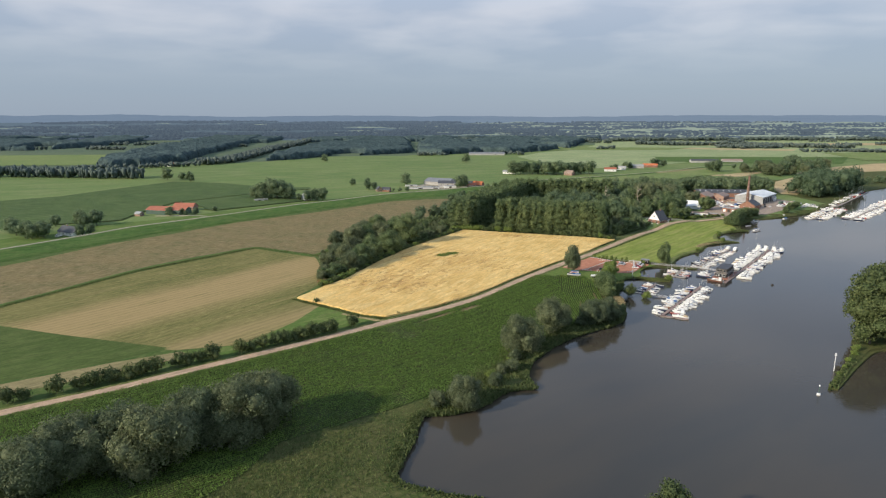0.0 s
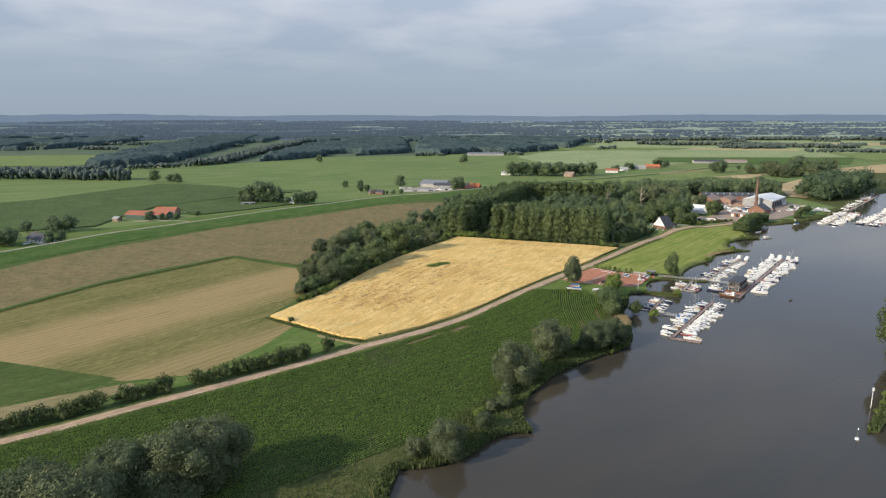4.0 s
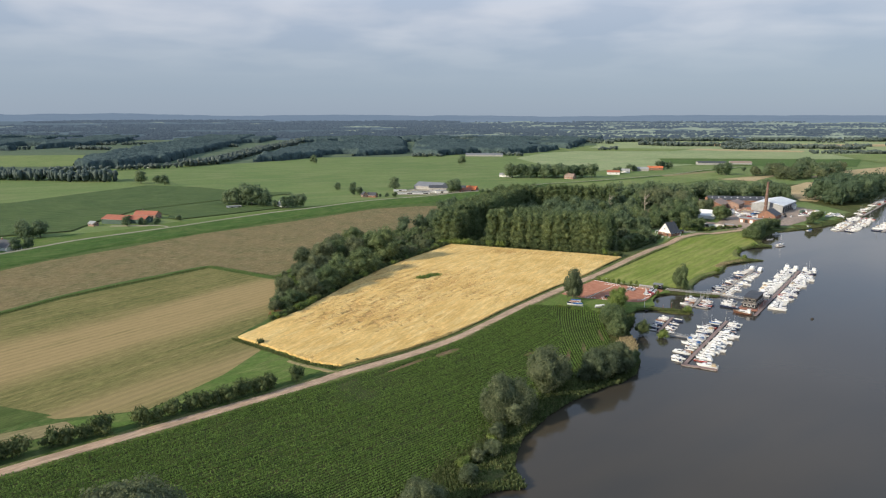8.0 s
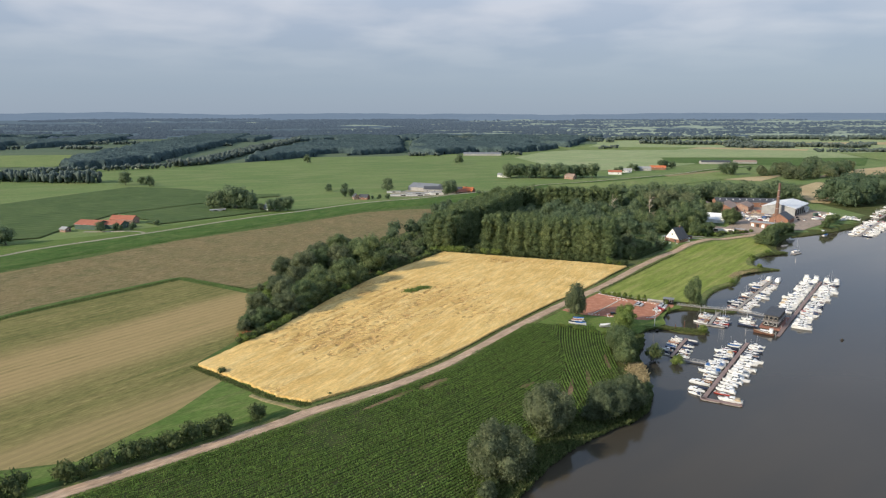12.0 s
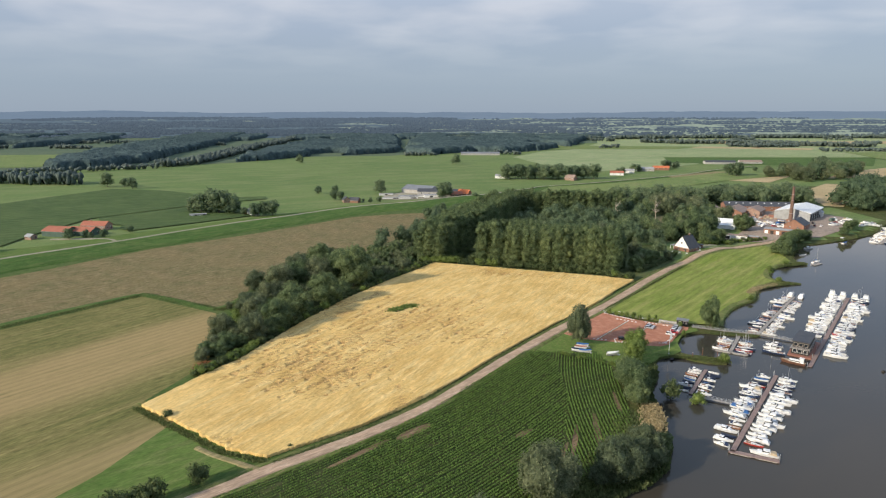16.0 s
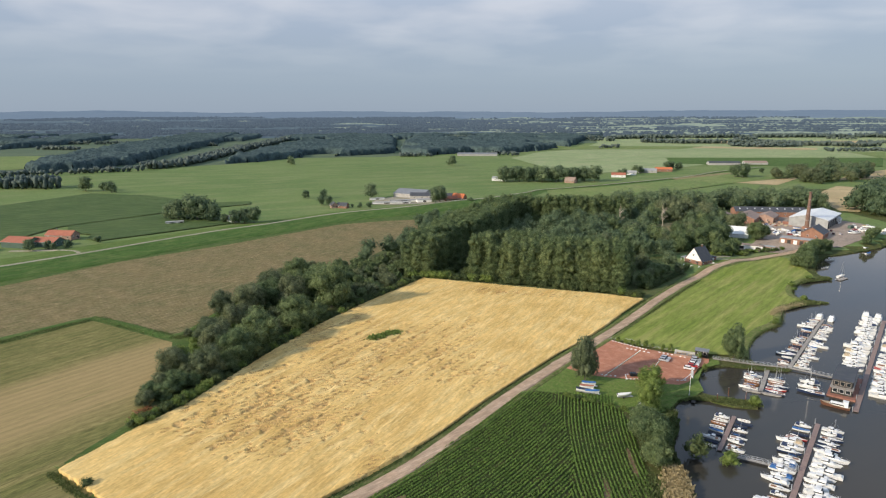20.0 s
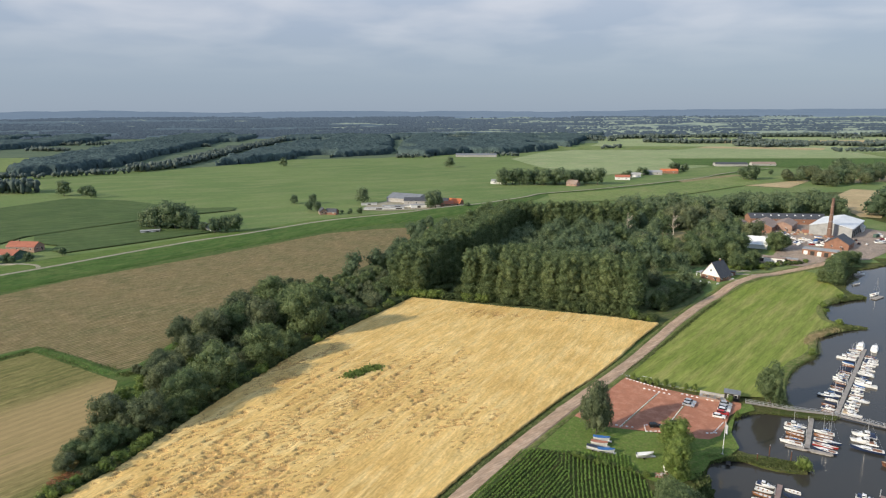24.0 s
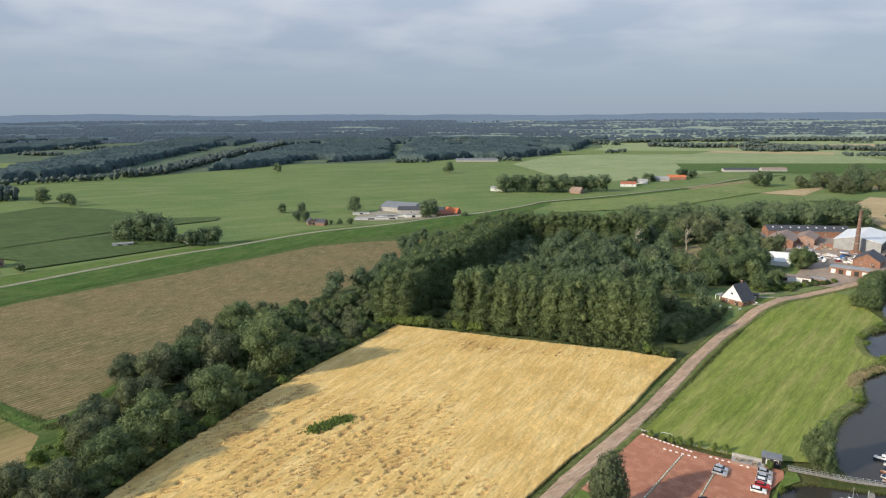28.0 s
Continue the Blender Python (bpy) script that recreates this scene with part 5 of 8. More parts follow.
# trees round the brickyard
for x, y, s in ((290, 689, 1.15), (296, 690, 0.9), (306, 643, 0.8), (314, 647, 0.9), (322, 653, 0.8), (285, 608, 0.85), (290, 616, 1.05), (296, 624, 1.05), (281, 613, 0.7), (302, 632, 0.85), (329, 658, 0.7), (372, 676, 0.6), (384, 690, 0.65), (392, 698, 0.6), (400, 706, 0.55)):
    put("oak", x, y, s, rng=R)
spots = []
for k in range(84):
    x = R.uniform(225, 462)
    y = 842 + (x - 225) * 0.16 + R.uniform(-10, 50)
    spots.append((x, y, R.uniform(1.1, 1.6)))
joined_wood("dark wood behind the brickyard", spots)
# wood beside the far moorings
spots = []
for k in range(50):
    x = R.uniform(486, 596)
    y = 808 + (x - 486) * 0.95 + R.uniform(-8, 55)
    spots.append((x, y, R.uniform(1.5, 2.3)))
joined_wood("tall dark wood beside the far moorings", spots)
for k in range(22):
    x = R.uniform(560, 800)
    put("far", x, 905 + (x - 560) * 0.58 + R.uniform(0, 40), R.uniform(0.5, 0.8), rng=R)
# trees of farms and pastures
for x, y, s in ((-236, 818, 1.2), (-226, 811, 1.5), (-216, 818, 1.75), (-206, 808, 1.75), (-198, 813, 1.6), (-189, 804, 1.35)):
    put("far", x, y, s, rng=R)
for x, y, s in ((-176, 796, 0.6), (-163, 788, 0.95), (-155, 792, 1.1), (-146, 793, 1.1), (-446, 1048, 1.5), (-421, 1046, 0.9), (-401, 1028, 1.1), (-359, 547, 1.05), (-349, 541, 0.95), (-342, 547, 1.05), (-352, 556, 0.9), (-317, 557, 0.75), (-313, 567, 0.7), (-332, 613, 1.05), (-345, 614, 0.95), (-351, 618, 1.0), (-340, 606, 0.8), (-366, 604, 0.8), (-375, 560, 1.0), (-385, 570, 1.1), (-286, 671, 0.7), (-275, 678, 0.5), (-262, 682, 0.5), (-270, 676, 0.4), (-248, 700, 0.45), (-51, 968, 1.35), (30, 926, 1.3), (35, 931, 1.45), (-102, 912, 0.75), (-93, 908, 0.8), (-55, 890, 0.45), (-64, 893, 0.3), (-45, 889, 0.5), (70, 924, 0.5), (-131, 968, 0.75), (-109, 968, 0.8), (-263, 1472, 1.2), (590, 1275, 0.6), (397, 900, 0.6)):
    put("far", x, y, s, rng=R)
for k in range(15):
    q = Vector((130, 1148)).lerp(Vector((268, 1150)), k / 14)
    put("far", q.x + R.uniform(-3, 3), q.y + R.uniform(-8, 8) + 8 * (k % 2), R.uniform(1.35, 1.75), rng=R)
for x, y, s in ((61, 1445, 1.5), (330, 1222, 0.8), (342, 1235, 0.9), (372, 1275, 1.0), (384, 1282, 0.9), (446, 1326, 1.2), (456, 1334, 1.1), (470, 1335, 1.0), (520, 1196, 1.5), (526, 1204, 1.6), (512, 1206, 1.4)):
    put("far", x, y, s, rng=R)
for k in range(34):
    x = R.uniform(565, 770)
    put("silver" if k % 3 else "far", x, 1078 + (x - 565) * 0.62 + R.uniform(0, 110), R.uniform(1.3, 1.9), rng=R)


def row_arrays(poly, pitch, low, high, seed=1, gaps=-9.0, lobes=4):
    """A distant row of single trees: uneven small crowns."""
    rng = np.random.default_rng(seed)
    P = np.array(poly, float)
    gx, gy = np.meshgrid(np.arange(P[:, 0].min(), P[:, 0].max(), pitch), np.arange(P[:, 1].min(), P[:, 1].max(), pitch))
    q = np.stack([gx.ravel(), gy.ravel()], 1)
    q = q + rng.uniform(-0.5, 0.5, q.shape) * pitch
    q = q[inside(poly, q[:, 0], q[:, 1])]
    q = np.array([s for s in q if noise.noise((s[0] * 0.006, s[1] * 0.004, seed)) > gaps])
    h = rng.uniform(low, high, len(q))
    z = np.array([ground_z(a, b) for a, b in q])
    V, F, base = [], [], 0
    for lobe in range(lobes):
        r = pitch * rng.uniform(0.36, 0.60, len(q)) * (1.0 if lobe == 0 else 0.75)
        off = np.zeros((len(q), 2)) if lobe == 0 else rng.normal(0, 0.28 * pitch, (len(q), 2))
        lift = (0.45 if lobe == 0 else 0.66) * h + rng.normal(0, 0.06, len(q)) * h
        tall = np.where(lobe == 0, 0.46 * h, 0.26 * h)
        v = ICO_V[None] * rng.uniform(0.75, 1.2, (len(q), 12, 1)) * np.stack([r, r, tall], 1)[:, None] + np.column_stack([q + off, z + lift])[:, None]
        V.append(v.reshape(-1, 3))
        F.append((np.arange(len(q))[:, None, None] * 12 + ICO_F[None]).reshape(-1, 3) + base)
        base += len(q) * 12
    return np.concatenate(V), np.concatenate(F)


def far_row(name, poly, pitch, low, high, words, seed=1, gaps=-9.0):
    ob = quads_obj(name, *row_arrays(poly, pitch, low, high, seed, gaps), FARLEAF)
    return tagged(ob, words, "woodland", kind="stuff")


def far_wood(name, poly, pitch, low, high, words, seed=1, gaps=-9.0):
    """A distant wood: one closed canopy of crowns with soft hollows and ragged edges."""
    rng = np.random.default_rng(seed)
    P = np.array(poly, float)
    step = pitch * 0.36
    gx, gy = np.meshgrid(np.arange(P[:, 0].min() - 20, P[:, 0].max() + 20, step), np.arange(P[:, 1].min() - 20, P[:, 1].max() + 20, step), indexing="ij")
    nx, ny = gx.shape
    px, py = gx.ravel(), gy.ravel()
    wob = np.array([noise.noise((a * 0.03, b * 0.03, seed)) + 0.6 * noise.noise((a * 0.11, b * 0.11, seed)) for a, b in zip(px, py)])
    mask = inside(poly, px + 14 * wob, py + 14 * wob[::-1])
    thin = np.array([noise.noise((a * 0.006, b * 0.004, seed)) > gaps if m else False for a, b, m in zip(px, py, mask)])
    mask = (mask & thin).reshape(nx, ny)
    dome = np.zeros(nx * ny)
    for k in np.flatnonzero(mask.ravel()):
        d = noise.voronoi((px[k] / pitch, py[k] / pitch, seed * 7.0))[0]
        dome[k] = 1.0 - min(1.0, d[0] / 0.7) ** 1.6
    age = np.array([noise.noise((a * 0.016, b * 0.016, 5)) for a, b in zip(px, py)])
    z = ((low + (high - low) * (0.5 + 0.7 * age)) * (0.80 + 0.22 * dome + rng.normal(0, 0.035, nx * ny))).reshape(nx, ny)
    inner = mask.copy()
    inner[1:-1, 1:-1] &= mask[:-2, 1:-1] & mask[2:, 1:-1] & mask[1:-1, :-2] & mask[1:-1, 2:]
    rim = mask & ~inner
    z[rim] *= rng.uniform(0.35, 0.8, rim.sum())
    base = np.array([ground_z(a, b) for a, b in zip(px, py)]).reshape(nx, ny)
    z += base
    outer = ~mask
    grown = mask.copy()
    for dx, dy in ((1, 0), (-1, 0), (0, 1), (0, -1), (1, 1), (-1, -1), (1, -1), (-1, 1)):
        grown |= np.roll(np.roll(mask, dx, 0), dy, 1)
    z[outer] = base[outer] - 0.5
    jx, jy = rng.uniform(-0.3, 0.3, (2, nx, ny)) * step
    toe = outer & grown
    near_x = np.where(np.roll(mask, 1, 0), -1, np.where(np.roll(mask, -1, 0), 1, 0)) * toe * 0.85 * step
    near_y = np.where(np.roll(mask, 1, 1), -1, np.where(np.roll(mask, -1, 1), 1, 0)) * toe * 0.85 * step
    verts = np.stack([gx + jx + near_x, gy + jy + near_y, z], -1).reshape(-1, 3)
    ids = np.arange(nx * ny).reshape(nx, ny)
    ok = mask[:-1, :-1] | mask[1:, :-1] | mask[:-1, 1:] | mask[1:, 1:]
    f = np.stack([ids[:-1, :-1], ids[1:, :-1], ids[1:, 1:], ids[:-1, 1:]], -1)[ok]
    used, f2 = np.unique(f, return_inverse=True)
    ob = quads_obj(name, verts[used], f2.reshape(f.shape), CANOPY)
    return tagged(ob, words, "woodland", kind="stuff")


def strip_of(line, width):
    """The outline of a strip along a line."""
    left, right = [], []
    for k, (x, y) in enumerate(line):
        a, b = Vector(line[max(k - 1, 0)]), Vector(line[min(k + 1, len(line) - 1)])
        d = (b - a).normalized() * width / 2
        left.append((x - d.y, y + d.x))
        right.append((x + d.y, y - d.x))
    return left + right[::-1]


WOODS = [
    (strip_of([(-1000, 1110), (-672, 1108), (-589, 1092), (-504, 1082)], 30), 9, 15, 22, "tall line of trees along the pastures", -9),
    (strip_of([(-1000, 1180), (-760, 1190), (-640, 1255), (-557, 1318), (-500, 1345)], 12), 8, 8, 13, "row of roadside trees", -0.2),
    ([(-670, 1285), (-612, 1325), (-590, 1480), (-640, 1809), (-705, 2364), (-760, 2760), (-960, 2760), (-890, 2240), (-870, 2000), (-800, 1671), (-740, 1400)], 11, 15, 23, "long dark belt of woodland", -9),
    (strip_of([(-512, 1375), (-475, 1450), (-480, 1620), (-497, 1861), (-503, 2244), (-520, 2600)], 34), 9, 11, 18, "narrow dark belt of trees", -9),
    ([(-403, 1490), (-345, 1557), (-290, 1674), (-183, 1718), (-80, 1813), (-104, 2247), (-150, 2720), (-400, 2720), (-420, 2004)], 11, 13, 20, "dark wood behind the pastures", -0.38),
    ([(-60, 1810), (5, 1725), (120, 1850), (195, 1790), (311, 1921), (430, 2107), (601, 2618), (300, 2720), (-40, 2720), (-70, 2200)], 12, 14, 21, "wide dark wood behind the long shed", -0.22),
    (strip_of([(-60, 1700), (60, 1690), (160, 1740), (230, 1730)], 14), 8, 7, 12, "low hedge of trees before the wood", -0.1),
    ([(-1233, 1930), (-1181, 2094), (-1162, 2404), (-1230, 2760), (-2200, 2760), (-2500, 2000), (-1700, 1960)], 14, 13, 20, "wide dark woodland", -0.15),
    ([(-1000, 2500), (-700, 2450), (-100, 2560), (600, 2560), (700, 2740), (-1100, 2740)], 13, 12, 19, "distant dark woodland", -0.05),
    (strip_of([(628, 2430), (825, 2266), (1018, 2262), (1167, 2123), (1270, 2060), (1421, 2120), (1900, 2100)], 40), 10, 11, 18, "tree line across far fields", -0.25),
    (strip_of([(560, 2560), (1121, 2640), (1600, 2660), (2200, 2560)], 60), 12, 11, 18, "tree line across far fields", -0.2),
    (strip_of([(1050, 1850), (1500, 1780), (1900, 1700)], 14), 9, 8, 13, "row of trees along a far road", -0.1),
    (strip_of([(1050, 1480), (1300, 1450), (1500, 1440)], 34), 9, 9, 15, "clump of trees by the river", -9),
]
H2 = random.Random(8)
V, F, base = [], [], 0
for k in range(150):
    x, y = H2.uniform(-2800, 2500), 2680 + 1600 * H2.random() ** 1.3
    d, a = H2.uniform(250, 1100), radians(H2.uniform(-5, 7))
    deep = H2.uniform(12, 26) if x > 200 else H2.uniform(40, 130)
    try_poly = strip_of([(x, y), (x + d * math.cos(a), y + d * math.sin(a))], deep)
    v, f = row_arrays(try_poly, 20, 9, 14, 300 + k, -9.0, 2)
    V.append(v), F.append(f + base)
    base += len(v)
tagged(quads_obj("backdrop", np.concatenate(V), np.concatenate(F), HAZEWOOD), "rows of far trees and woods with painted haze", "distance", kind="structure")
for k in range(46):
    x, y = H2.uniform(-1500, 2100), H2.uniform(1760, 2640)
    if -420 < x < 420 and y < 2300:
        continue
    d, a = H2.uniform(40, 170), radians(H2.uniform(-22, 40))
    WOODS.append((strip_of([(x, y), (x + d * math.cos(a), y + d * math.sin(a))], H2.uniform(8, 26)), 9, 8, 14, "hedgerow of trees among far fields", -9))
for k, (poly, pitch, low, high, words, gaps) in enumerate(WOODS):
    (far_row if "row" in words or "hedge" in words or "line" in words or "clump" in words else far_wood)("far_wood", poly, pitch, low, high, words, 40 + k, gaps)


LAND = [(x + 1.4, y - 1.2) for x, y in bank_line] + [(3600, 2500), (-3000, 2500), (-1500, -700), (420, -700)]


def tuft_strip(name, line, spread, count, size, mat, words, category, seed, lift=0.1, tall=1.0):
    """Grass or reed: upright blades in loose tufts along a line."""
    rng = np.random.default_rng(seed)
    P = np.array(line, float)
    seg = np.linalg.norm(np.diff(P, axis=0), axis=1)
    cum = np.concatenate([[0], np.cumsum(seg)])
    d = rng.uniform(0, cum[-1], count)
    j = np.clip(np.searchsorted(cum, d, side="right") - 1, 0, len(seg) - 1)
    q = P[j] + (P[j + 1] - P[j]) * ((d - cum[j]) / seg[j])[:, None]
    q = q + rng.normal(0, spread, q.shape)
    q = q[inside(LAND, q[:, 0], q[:, 1]) | inside(east_line, q[:, 0], q[:, 1])]
    count = len(q)
    h = size * rng.uniform(0.6, 1.3, count)
    a = rng.uniform(0, 6.283, count)
    dx = np.stack([np.cos(a), np.sin(a)], 1) * (h * 0.28)[:, None]
    bend = rng.normal(0, 0.22, (count, 2)) * h[:, None]
    z0 = np.full(count, lift)
    v = np.stack([np.column_stack([q - dx, z0]), np.column_stack([q + dx, z0]), np.column_stack([q + dx * 0.7 + bend, z0 + h * tall]), np.column_stack([q - dx * 0.5 + bend, z0 + h * tall * 0.85])], 1).reshape(-1, 3)
    k = np.arange(count)[:, None] * 4
    ob = quads_obj(name, v, np.concatenate([k + [0, 1, 2], k + [0, 2, 3]], 0), mat)
    return tagged(ob, words, category, kind="stuff")


near_bank = [q for q in bank_line if q[1] < 402 and -30 < q[0] < 118]
tuft_strip("reeds", near_bank, 1.5, 20000, 1.15, REED, "green reeds and rank grass along the water", "reeds", 1, -0.6)
tuft_strip("reeds", [q for q in bank_line if 420 <= q[1] < 660 and q[0] < 345], 0.8, 9000, 0.34, REED, "green reeds along the meadow's edge", "reeds", 2, -0.6)
tuft_strip("reeds", [(122, 410), (128, 409), (134, 407), (143, 405.5), (150, 403.5)], 1.2, 6000, 0.6, REED, "green reeds on the narrow spit", "reeds", 3, -0.5)
tuft_strip("dry_reeds", [(94, 338), (99, 345), (101, 352), (103, 359)], 1.7, 4200, 1.5, DRYREED, "straw-coloured dry reeds by the water", "reeds", 4, -0.3)
tuft_strip("reeds", [(245, 530), (235, 528), (225, 520)], 1.6, 2400, 0.9, REED, "green reeds on a spit", "reeds", 5, -0.5)
tuft_strip("dry_reeds", [(236, 527), (226, 521), (217, 516), (209, 506)], 1.1, 2600, 0.8, DRYREED, "straw-coloured dry growth along the meadow bank", "reeds", 15, -0.3)
for x, y, s in ((203, 492, 0.6), (206, 497, 0.45), (241, 533, 0.7), (246, 552, 0.6), (250, 562, 0.8), (270, 578, 0.7)):
    put("lightbush", x, y, s, rng=R)
tuft_strip("reeds", [(285, 582), (272, 577), (262, 572)], 1.6, 2400, 0.9, REED, "green reeds on a spit", "reeds", 6, -0.5)
tuft_strip("reeds", [(154, 238), (160, 245), (170, 256), (184, 271)], 0.8, 1800, 1.1, REED, "reeds on the point of the far bank", "reeds", 7, -0.6)
tuft_strip("ditch_reeds", [(-300, 250), (-246, 343), (-206, 430), (-147, 506), (-118, 489), (-92, 476), (-86, 500), (-82, 530), (-72, 568), (-58, 596)], 1.6, 14000, 0.6, REED, "rank green growth along the field ditch", "reeds", 8, 0.0)
tuft_strip("verge_growth", [(-85, 360), (-61, 342.5), (-42, 328.5), (-28, 323.8)], 0.7, 3000, 0.6, REED, "rank grass along the wheat's edge", "grass", 9)
tuft_strip("verge_growth", [(-25, 322.5), (0, 344), (20, 365), (52, 408), (86, 453), (128, 508), (150, 533)], 0.6, 11000, 0.5, REED, "rank verge grass between wheat and track", "grass", 10)
tuft_strip("meadow_edge", [(116, 476), (122.5, 483), (147.5, 513), (175.5, 548), (194.5, 570.5), (224, 599), (245, 615.5)], 0.6, 6000, 0.5, REED, "rank grass between track and meadow", "grass", 11)
tuft_strip("rough_grass", [(-90, 130), (-50, 170), (-25, 195), (-12, 205)], 14, 16000, 0.55, REED, "tussocks of rough bank grass", "grass", 12, 0.02)
tuft_strip("rough_grass", [(5, 225), (30, 262), (50, 295), (80, 322), (96, 350)], 4.0, 22000, 0.8, REED, "tussocks of rough bank grass", "grass", 13, 0.02)
tuft_strip("wheat_weeds", [(0, 471), (4.5, 474.5), (8, 478), (12, 480)], 1.2, 1800, 1.2, LIME, "patch of green weeds in the wheat", "weeds", 14, 0.5)

# ---------- boats ----------
def hull(L, B, H, fine=2.3, n=9):
    bm = BM()
    rows = []
    for k in range(n):
        s = k / (n - 1)
        b = B / 2 * (0.86 + 0.14 * min(1, s / 0.3)) * (1 - max(0, (s - 0.35) / 0.65) ** fine)
        b = max(b, 0.02)
        h = H * (0.95 + 0.38 * s * s)
        x = (s - 0.5) * L
        rake = 0.06 * L * max(0, s - 0.8) / 0.2
        rows.append([bm.verts.new(q) for q in ((x + rake, b, h), (x, b * 0.82, 0.12), (x, 0, -0.45), (x, -b * 0.82, 0.12), (x + rake, -b, h), (x + rake, -b * 0.9, h), (x + rake, b * 0.9, h))])
    for a, c in zip(rows, rows[1:]):
        for j in (0, 1, 2, 3, 4, 6):
            bm.faces.new((a[j], a[(j + 1) % 7], c[(j + 1) % 7], c[j]))
    bm.faces.new(rows[0][:5])
    bmesh.ops.recalc_face_normals(bm, faces=bm.faces[:])
    return bm


def deck(L, B, H, fine=2.3, n=9, sink=0.06):
    bm = BM()
    rows = []
    for k in range(n):
        s = k / (n - 1)
        b = max(0.02, B / 2 * 0.91 * (0.86 + 0.14 * min(1, s / 0.3)) * (1 - max(0, (s - 0.35) / 0.65) ** fine))
        x = (s - 0.5) * L + 0.06 * L * max(0, s - 0.8) / 0.2
        z = H * (0.95 + 0.38 * s * s) - sink
        rows.append([bm.verts.new((x, b, z)), bm.verts.new((x, 0, z + 0.04)), bm.verts.new((x, -b, z))])
    for a, c in zip(rows, rows[1:]):
        for j in range(2):
            bm.faces.new((a[j], a[j + 1], c[j + 1], c[j]))
    bmesh.ops.recalc_face_normals(bm, faces=bm.faces[:])
    return bm


def wedge(x0, x1, w, z0, z1, front=0.5, back=0.15, side=0.12):
    """A cabin: sloped front, slightly drawn-in sides."""
    bm = BM()
    vs = [bm.verts.new(q) for q in ((x0, -w, z0), (x1, -w * 0.9, z0), (x1, w * 0.9, z0), (x0, w, z0), (x0 + back, -w + side, z1), (x1 - front, -w * 0.9 + side, z1), (x1 - front, w * 0.9 - side, z1), (x0 + back, w - side, z1))]
    fs = [bm.faces.new([vs[k] for k in q]) for q in ((3, 2, 1, 0), (4, 5, 6, 7), (0, 1, 5, 4), (1, 2, 6, 5), (2, 3, 7, 6), (3, 0, 4, 7))]
    bmesh.ops.bevel(bm, geom=list({e for e in fs[1].edges}), offset=0.08, segments=1, affect="EDGES")
    return bm


def wire(bm, path, r, n=4):
    """A thin rod bent along a path, in one piece."""
    last = None
    for k, q in enumerate(path):
        d = (path[min(k + 1, len(path) - 1)] - path[max(k - 1, 0)])
        d = d.normalized() if d.length > 1e-4 else Vector((0, 0, 1))
        u = d.cross(Vector((0.31, 0.87, 0.23))).normalized()
        w = d.cross(u)
        ring = [bm.verts.new(q + r * (math.cos(6.2832 * j / n) * u + math.sin(6.2832 * j / n) * w)) for j in range(n)]
        if last:
            for j in range(n):
                bm.faces.new((last[j], last[(j + 1) % n], ring[(j + 1) % n], ring[j]))
        last = ring
    return bm


def rail(L, B, H, s0=0.55):
    path = []
    for side in (1, -1):
        for k in range(5)[::side]:
            s = s0 + (0.99 - s0) * k / 4
            b = B / 2 * 0.95 * (1 - max(0, (s - 0.35) / 0.65) ** 2.3)
            x, z = (s - 0.5) * L + 0.06 * L * max(0, s - 0.8) / 0.2, H * (0.95 + 0.38 * s * s)
            top, foot = Vector((x, side * b, z + 0.6)), Vector((x, side * b, z))
            path += [top, foot, top + Vector((0.01, 0, 0))]
    return wire(BM(), path, 0.028)


def cruiser(name, L, B, hullmat, cover, label, fly=False):
    e = empty(name)
    H = 0.105 * L
    part("hull", hull(L, B, H), hullmat, e)
    part("deck", deck(L, B, H), CREAM, e)
    z = H * 0.95
    part("cabin", wedge(-0.12 * L, 0.30 * L, B * 0.36, z, z + 0.75, 0.9), WHITE, e)
    part("wheelhouse", wedge(-0.20 * L, 0.10 * L, B * 0.38, z + 0.4, z + 1.45, 0.7, 0.05), WHITE, e)
    part("window_band", wedge(-0.19 * L, 0.095 * L, B * 0.385, z + 0.80, z + 1.22, 0.35, 0.03, 0.05), GLASS, e, "dark tinted cabin windows")
    part("rail", rail(L, B, H), ALLOY, e)
    if cover is not None:
        part("cockpit_cover", wedge(-0.46 * L, -0.16 * L, B * 0.40, z - 0.05, z + 1.05, 0.1, 0.5, 0.2), cover, e, "stretched canvas cockpit cover")
    else:
        part("cockpit", box(BM(), -0.45 * L, -B * 0.33, z - 0.05, -0.21 * L, B * 0.33, z + 0.08), CREAM if L > 9.5 else VARNISH, e, "open cockpit floor")
        part("seat", box(BM(), -0.44 * L, -B * 0.33, z + 0.09, -0.39 * L, B * 0.33, z + 0.45, 0.03), CREAM, e)
    if fly:
        part("flybridge", wedge(-0.22 * L, 0.05 * L, B * 0.36, z + 1.5, z + 2.05, 0.4, 0.0, 0.06), WHITE, e)
        part("windscreen", wedge(0.0, 0.06 * L, B * 0.3, z + 2.0, z + 2.4, 0.3, 0.25), GLASS, e)
        bm = BM()
        tube(bm, (-0.2 * L, -B * 0.3, z + 1.5), (-0.22 * L, -B * 0.28, z + 3.0), 0.05)
        tube(bm, (-0.2 * L, B * 0.3, z + 1.5), (-0.22 * L, B * 0.28, z + 3.0), 0.05)
        tube(bm, (-0.22 * L, -B * 0.28, z + 3.0), (-0.22 * L, B * 0.28, z + 3.0), 0.05)
        part("radar_arch", bm, WHITE, e)
    return tagged(e, label, "motor boat", "moored motor boats")


